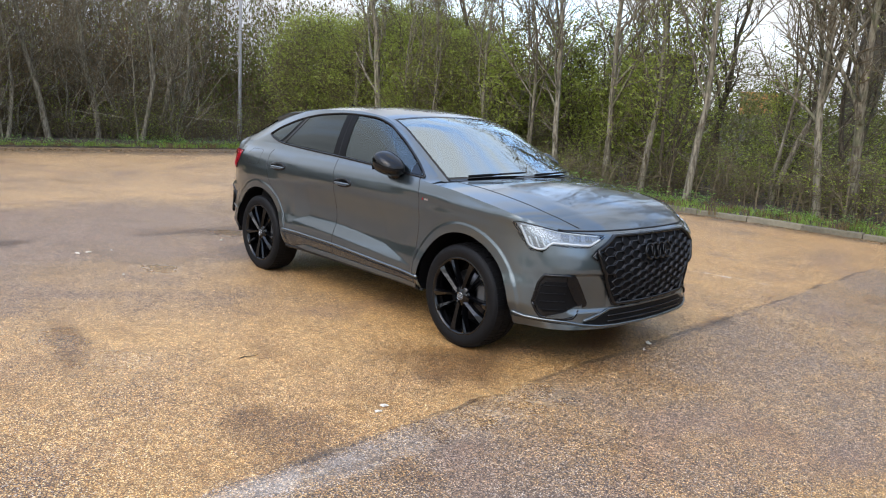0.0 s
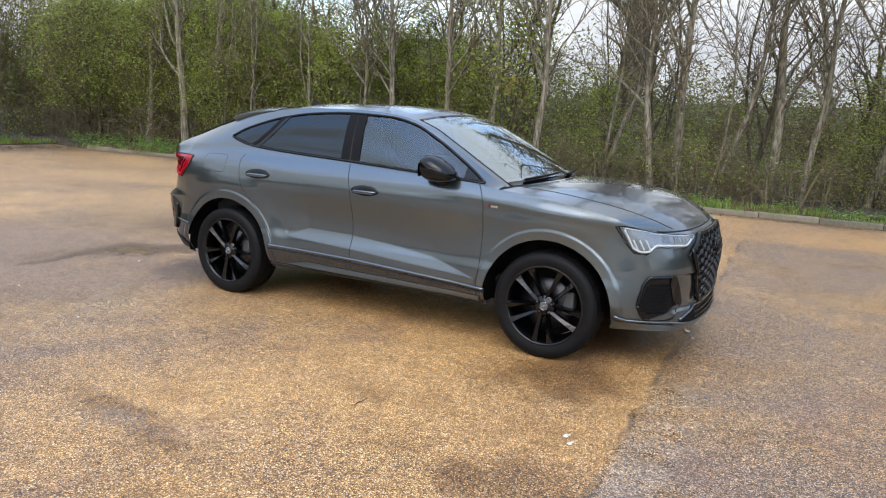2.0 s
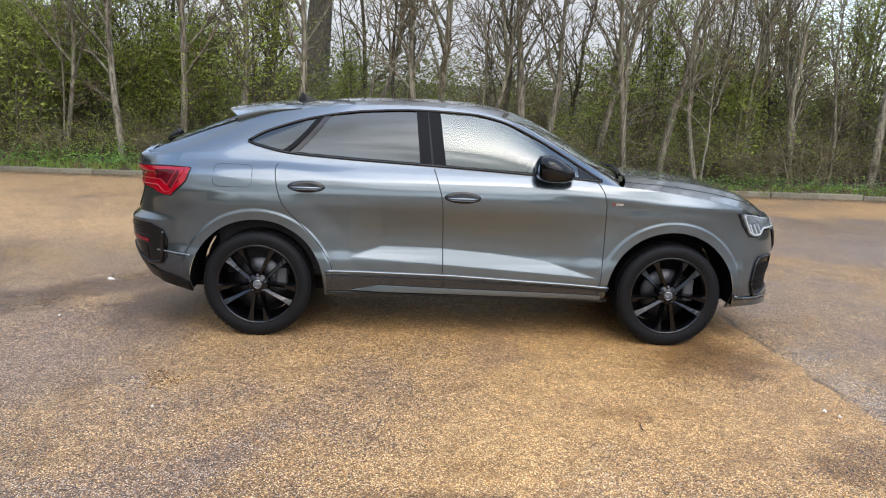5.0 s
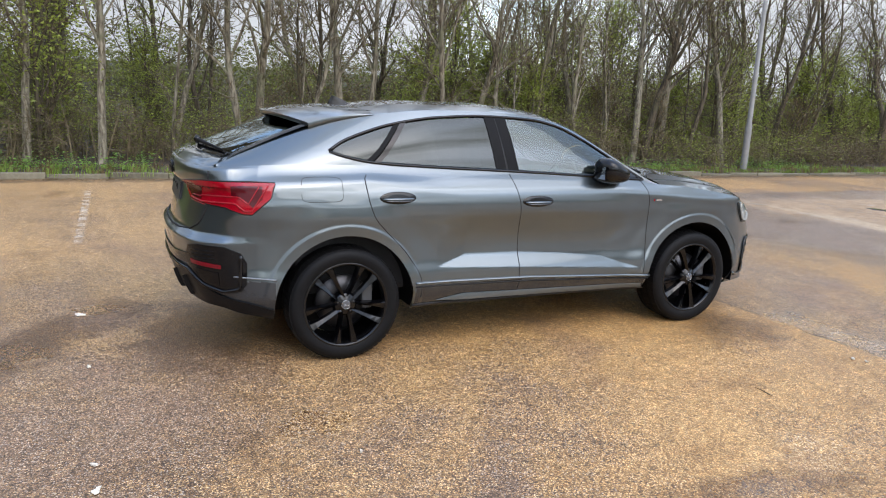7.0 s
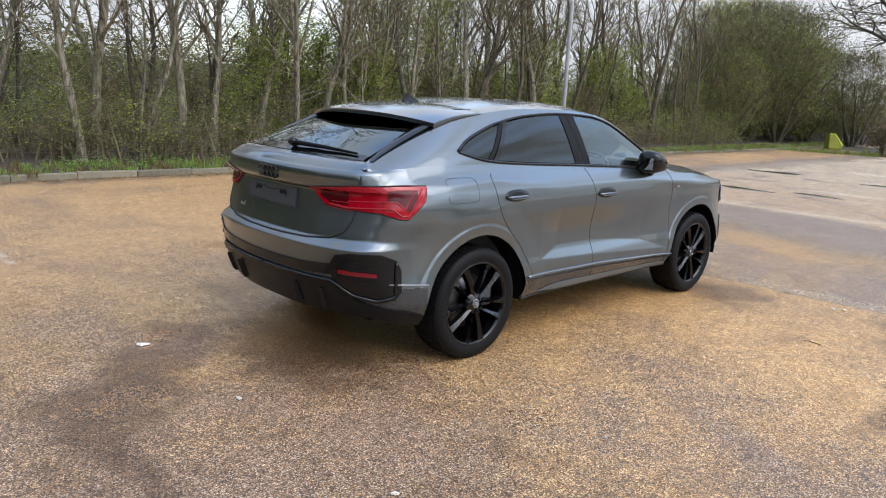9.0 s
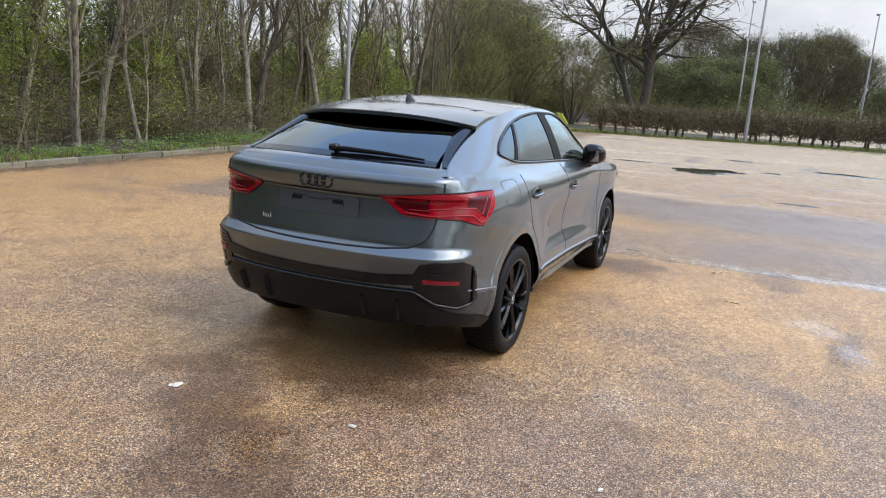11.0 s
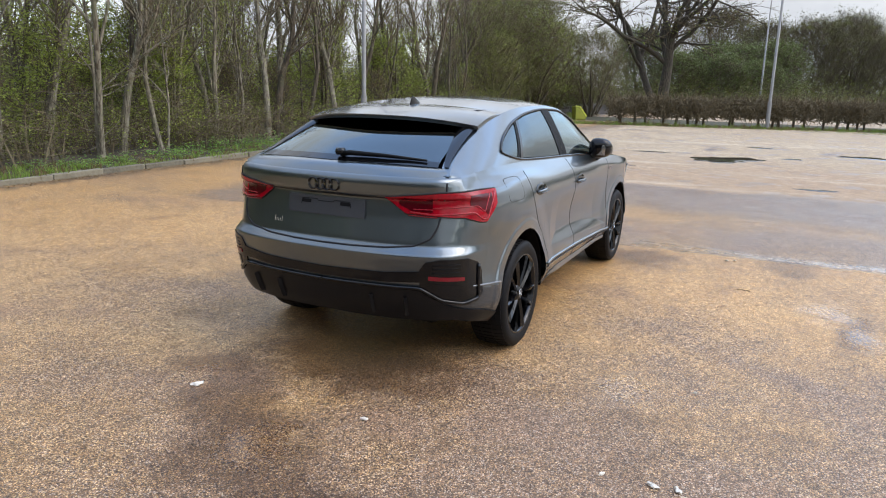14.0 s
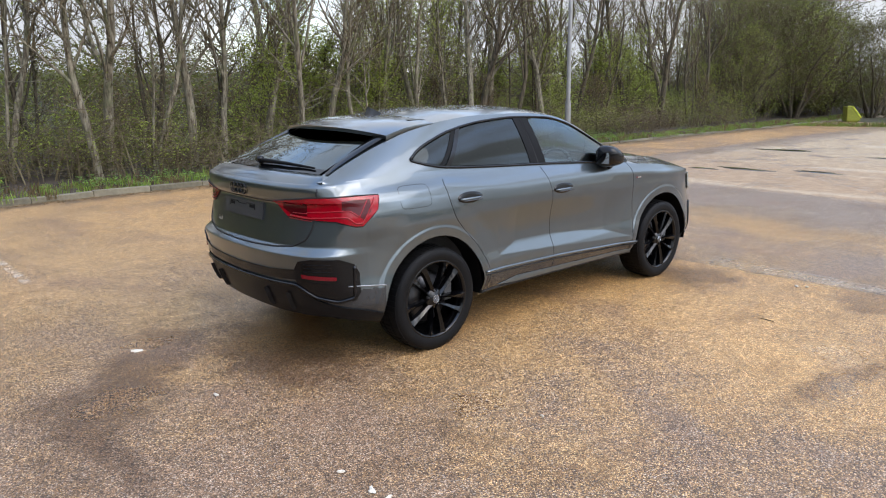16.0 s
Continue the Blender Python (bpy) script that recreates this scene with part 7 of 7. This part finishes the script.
# ---- lamp posts ----
def lamp_post(x, y, height, turn, r=0.062):
    ob = thing("lamp_post", (x, y, verge_height(x, y)), turn, label="tall galvanised steel lamp post with a flat lamp head", category="lamp post", group="lamp posts")
    v, f = lathe([(r * 1.35, 0), (r * 1.35, 1.1), (r, 1.2), (r * 0.62, height), (0, height)], 16)
    obj_from("pole", [(a, c, b) for a, b, c in v], [g[::-1] for g in f], GALV, ob)
    v, f = tube([(0, 0, height - 0.05), (0.25, 0, height + 0.08), (0.55, 0, height + 0.12)], 0.03, 8)
    arm = obj_from("arm", v, f, GALV, ob)
    part("lamp_head", box_mesh(0.75, 0, height + 0.12, 0.55, 0.22, 0.08, 0.03), GALV, ob)
    return ob


for px, py, ph, pr in ((-20.3, 8.55, 8.0, 250), (12.2, 8.75, 8.0, 270), (29.3, -1.3, 8.5, 0), (50, 0.0, 8.5, 0), (56, -8.2, 8.5, 0), (72, -13.5, 8, 0), (96, -20.3, 8, 0), (104, -22.6, 12, 0)):
    lamp_post(px, py, ph, pr)

# ---- east side: clipped hedge on bare stems, far trees ----
def hedge_section(seed, length):
    """A box-cut hedge of fine twigs over a row of stems."""
    pl = Plant(seed)
    rg = pl.rng
    for _ in range(int(length * 560)):
        p = Vector((rg.uniform(-0.45, 0.45), rg.uniform(-length / 2, length / 2), rg.uniform(0.28, 0.95)))
        way = (rg.gauss(0, 0.6), rg.gauss(0, 0.6), rg.gauss(0.2, 0.5))
        q, _r = pl.bough(p, way, rg.uniform(0.2, 0.42), 0.020, 0.010, 0.2, 3, 3, pl.twig)
        if rg.random() < 0.5:
            pl.spray(q[-1], 0.022, 3)
    stems = []
    for k in range(int(length * 1.6)):
        one = Plant(seed * 7 + k)
        p = Vector((rg.uniform(-0.15, 0.15), -length / 2 + length * (k + rg.random()) / int(length * 1.6), -0.05))
        one.bough(p, (rg.gauss(0, 0.06), rg.gauss(0, 0.06), 1), 0.85, rg.uniform(0.05, 0.085), 0.04, 0.06, 3, 6, one.wood)
        t, c = tree_meshes(one, BARK_DARK, TWIG, DRY)
        bpy.data.meshes.remove(c)
        stems.append(t)
    t, c = tree_meshes(pl, BARK_DARK, TWIG, DRY)
    bpy.data.meshes.remove(t)
    return stems, c


HEDGE = [hedge_section(300 + i, 4.0) for i in range(2)]


def hedge(x, y, turn, k, sc=1.0):
    ob = thing("clipped_hedge", (x, y, 0), turn, label="brown box-clipped bare hedge on short stems", category="hedge", group="clipped hedges")
    ob.matrix_world = pose(x, y, 0, 0, 0, turn) @ Matrix.Diagonal((1, 1, sc, 1))
    stems, crown = HEDGE[k % 2]
    for nm, me in [("stem", t) for t in stems] + [("crown", crown)]:
        o = new(nm, me)
        o.parent = ob


for i in range(4):
    hedge(28.2 + 1.20 * i, 3.4 - 3.25 * i, 20, i, 1.28)
hedge(39.6, -10.4, 10, 1, 1.28)
erng = random.Random(8)
FAR_TREE = [tree_kind(320 + i, "distant bare spring tree with a rounded twiggy crown", "far trees", BARK_DARK, LEAF_DARK,
                      height=h, girth=0.05, stems=5, leaves=0.0, limbs=9, first=0.05, spread=0.95, leaf_size=0.014, twig_n=9, fat=1.2, bend=0.11) for i, h in enumerate((3.2, 3.6))]
# tall bushes where the verge ends
for k, x, y, s in ((0, 26.4, 10.6, 0.72), (1, 28.4, 11.2, 0.9), (0, 30.2, 9.9, 0.95), (1, 31.6, 10.6, 1.05), (0, 34.0, 10.0, 0.9), (0, 30.5, 13.2, 1.2), (1, 34.0, 13.0, 1.2), (1, 34.2, 7.9, 0.78), (0, 36.6, 8.2, 0.62)):
    plant_tree(ROUND[k], x, y, s, erng.uniform(0, 360))
# the wood beyond the clipped hedge, and single trees past it
for k, x, y, s in ((2, 62, -3.0, 0.84), (2, 64, -5.8, 0.90), (2, 66, -8.6, 0.72), (3, 58, -0.5, 0.8), (3, 57, 1.8, 0.75), (3, 60, 4.2, 0.8), (2, 72, -6.8, 0.88), (2, 68, 0.5, 0.88), (3, 53, 8.6, 0.9), (3, 50, 5.6, 0.62), (3, 51, 2.6, 0.6), (3, 52, 0.2, 0.55), (2, 76, 5.0, 1.1), (3, 60, -10.4, 0.55), (3, 88, -19.0, 0.7), (3, 95, -25.0, 0.8)):
    plant_tree(ROUND[k], x, y, s, erng.uniform(0, 360))
for x, y, s in ((95, -16, 2.3), (100, -20, 2.1), (105, -25, 2.5), (98, -30, 2.4), (100, -35, 2.3), (110, -42, 2.8), (84, 0, 2.8)):
    plant_tree(FAR_TREE[erng.randrange(2)], x, y, s, erng.uniform(0, 360))
strew("hedge_foliage", FAR_HEDGE, [(48 + erng.uniform(-3, 3), 12 - 4.6 * i, erng.uniform(0.8, 1.0), 90 + erng.uniform(-15, 15)) for i in range(5)] + [(72 + erng.uniform(-4, 4), 10 - 5.4 * i, erng.uniform(1.2, 1.5), 90) for i in range(8)] + [(100 + erng.uniform(-4, 4), -14 - 6 * i, erng.uniform(1.2, 1.6), 90) for i in range(4)] + [(33 + 3 * i, 11.5 + erng.uniform(-1, 1), 0.9, 20) for i in range(5)], "dense olive green hedge foliage", "hedge")
strew("thicket_backdrop", BROWN_HEDGE, [(31 + 3.2 * i, 14.4 + erng.uniform(-1, 1), erng.uniform(1.9, 2.5), erng.uniform(-12, 12)) for i in range(5)], "dense tangle of bare brown twigs at the back of the wood", "thicket")
strew("grass", LAWN, [(EAST_X + 0.4, 8 - 2.2 * i, erng.uniform(0.5, 0.9), 90) for i in range(9)], "short grass under the clipped hedge", "grass")
strew("grass", LAWN, [(26.2 + 0.62 * i + 0.3 * erng.random(), 7.2 - 1.70 * i, erng.uniform(1.7, 2.5), -69 + erng.uniform(-6, 6)) for i in range(9)], "short dull grass along the foot of the clipped hedge", "grass")

# grit bin at the end of the verge
bin_ = thing("grit_bin", (30.2, 7.4, 0), -55, label="bright yellow plastic grit bin with a steep sloping lid", category="bin")
PROFILE = [(-0.34, 0.05), (0.38, 0.05), (0.40, 0.22), (-0.10, 0.86), (-0.36, 0.90)]
bm = bmesh.new()
ends = [[bm.verts.new((x * (1 + 0.06 * z), y, z)) for x, z in PROFILE] for y in (-0.42, 0.42)]
bm.faces.new(ends[0])
bm.faces.new(ends[1][::-1])
for k in range(5):
    bm.faces.new((ends[0][k], ends[1][k], ends[1][(k + 1) % 5], ends[0][(k + 1) % 5]))
bmesh.ops.recalc_face_normals(bm, faces=bm.faces[:])
bmesh.ops.bevel(bm, geom=bm.edges[:], offset=0.03, segments=2, affect="EDGES", profile=0.5)
part("body", bm, YELLOW_SHADED, bin_, "green-yellow body, darkened as its shaded side")
part("lid", box_mesh(0, 0, 0, 0.86, 0.90, 0.06, 0.025, 2, pose(0.17, 0, 0.575, 0, 52, 0)), YELLOW, bin_, "bright yellow sloping lid")
for k in (-0.3, 0.3):
    part("foot", box_mesh(0, k, 0.03, 0.6, 0.10, 0.08, 0.015), YELLOW_SHADED, bin_)
bin_.matrix_world = pose(30.2, 7.4, 0, 0, 0, -55) @ Matrix.Scale(0.74, 4)

# ---- litter on the ground ----
lit = random.Random(4)
for (x, y, s) in ((-2.83, 0.44, 0.07), (-2.75, -0.59, 0.035), (-2.69, -1.99, 0.055), (-2.68, -2.09, 0.05), (-2.70, -1.77, 0.03), (1.86, -1.91, 0.04), (1.90, -1.98, 0.03), (2.05, 0.32, 0.06), (-1.61, -2.03, 0.02), (2.12, 0.15, 0.03)):
    bm = bmesh.new()
    bmesh.ops.create_icosphere(bm, subdivisions=2, radius=1.0)
    for w in bm.verts:
        a = math.atan2(w.co.y, w.co.x)
        k = 1 + 0.34 * math.sin(3 * a + 40 * s) + 0.22 * math.sin(5 * a + 90 * s)
        w.co = Vector((w.co.x * 0.52 * s * k * lit.uniform(0.8, 1.2), w.co.y * s * 0.24 * k * lit.uniform(0.8, 1.2), max(0, w.co.z * 0.008 + 0.004 + 0.006 * lit.random())))
    bm.transform(Matrix.Rotation(lit.uniform(0, 3), 4, "Z"))
    ob = part("litter", bm, WHITE_BIT)
    ob.matrix_world = pose(x, y, 0.001)
    tagged(ob, "small torn scrap of white litter on the tarmac", "litter", "litter scraps")
v, f = tube([(0, 0, 0.006), (0.06, 0.02, 0.010), (0.13, 0.02, 0.007), (0.19, 0.05, 0.006)], [0.004, 0.005, 0.004, 0.002], 6)
stick = obj_from("stick", v, f, BARK_DARK)
stick.matrix_world = pose(0.80, -2.18, 0, 0, 0, 75) @ Matrix.Scale(0.6, 4)
tagged(stick, "thin broken dry stick lying on the tarmac", "stick")

# ---- puddles on the far lot ----
prng = random.Random(12)
for x, y, a, b in ((13.0, -0.95, 0.75, 0.5), (15.9, -4.25, 0.75, 0.24), (8.2, -2.85, 0.28, 0.08), (8.9, -5.5, 0.8, 0.26), (17.5, -1.6, 0.4, 0.14), (14.2, -2.4, 0.3, 0.09), (18.5, -6.0, 0.5, 0.2), (9.9, 2.4, 0.55, 0.10), (10.3, 1.15, 0.5, 0.08), (9.5, 3.1, 0.25, 0.07), (14.6, 3.6, 0.7, 0.14), (14.0, 1.0, 0.5, 0.08)):
    n = 40
    ph = [prng.uniform(0, 6.28) for _ in range(4)]
    ring = []
    for i in range(n):
        t = 2 * math.pi * i / n
        k = 1 + 0.22 * math.sin(2 * t + ph[0]) + 0.16 * math.sin(3 * t + ph[1]) + 0.10 * math.sin(7 * t + ph[2]) + 0.06 * math.sin(11 * t + ph[3])
        ring.append((b * k * math.cos(t) * 1.6, a * k * math.sin(t)))
    v = [(0, 0, 0.002)] + [(p * 0.93, q * 0.93, 0.002) for p, q in ring] + [(p, q, -0.002) for p, q in ring]
    f = [(0, 1 + i, 1 + (i + 1) % n) for i in range(n)] + [(1 + i, 1 + n + i, 1 + n + (i + 1) % n, 1 + (i + 1) % n) for i in range(n)]
    ob = obj_from("puddle", v, f, WATER)
    ob.matrix_world = pose(x, y, 0.004)
    tagged(ob, "shallow still puddle of rain water on the tarmac", "puddle", "puddles")

# ---- seen through the trees: a building and an orange board ----
house_ = thing("building", (-42.2, 73.0, 0), 30, label="plain grey-brown flat-roofed building beyond the trees", category="building")
part("wall", box_mesh(0, 0, 4.6, 7.4, 9, 9.2, 0.05), BRICK, house_)
part("roof", box_mesh(0, 0, 9.4, 7.7, 9.5, 0.4, 0.05), DARK_GREY, house_)
for k in range(2):
    part("window", box_mesh(-1.8 + 3.6 * k, -4.52, 5.6, 1.8, 0.12, 1.5, 0.02), GLOSS_BLACK, house_)
board = thing("sign_board", (-31.8, 77.6, 0), 22, label="orange board with a white base seen through the trees", category="sign")
part("panel", box_mesh(0, 0, 4.6, 4.4, 0.16, 3.0, 0.03), ORANGE, board)
part("base_panel", box_mesh(0, 0, 1.9, 7.2, 0.2, 1.1, 0.03), WHITE_BIT, board)
for k in (-1.9, 1.9):
    part("post", box_mesh(k, 0.1, 1.6, 0.16, 0.12, 3.2, 0.02), GALV, board)

# ---- fallen branches and pale sticks under the trees ----
srng = random.Random(21)
for i in range(26):
    x, y = srng.uniform(-14, 16), srng.uniform(9.3, 11.2)
    ln, r = srng.uniform(0.5, 1.7), srng.uniform(0.006, 0.02)
    pts = [(0, 0, 0.02 + r)]
    for k in range(4):
        q = pts[-1]
        pts.append((q[0] + ln / 4, q[1] + srng.gauss(0, 0.05), max(r, q[2] + srng.gauss(0.02, 0.05))))
    v, f = tube(np.array(pts), [r, r * 0.9, r * 0.8, r * 0.6, r * 0.4], 6)
    ob = obj_from("fallen_branch", v, f, DEADWOOD)
    ob.matrix_world = pose(x, y, verge_height(x, y), 0, 0, srng.uniform(-40, 40) + srng.choice((0, 180)))
    tagged(ob, "pale dead branch lying in the leaf litter", "branch", "fallen branches")

# ---- south side, behind the camera: unseen hedge added to darken the car's reflections ----
strew("hedge_foliage", FAR_HEDGE, [(-28 + 4.4 * i, -27 + erng.uniform(-1.5, 1.5), erng.uniform(1.0, 1.3), erng.uniform(-10, 10)) for i in range(13)], "dense olive green hedge foliage", "hedge")
# unseen trees added behind that hedge, likewise for the reflections
for i in range(4):
    plant_tree(FAR_TREE[i % 2], -26 + 16 * i + erng.uniform(-2, 2), -34 + erng.uniform(-2, 2), erng.uniform(1.4, 1.9), erng.uniform(0, 360))
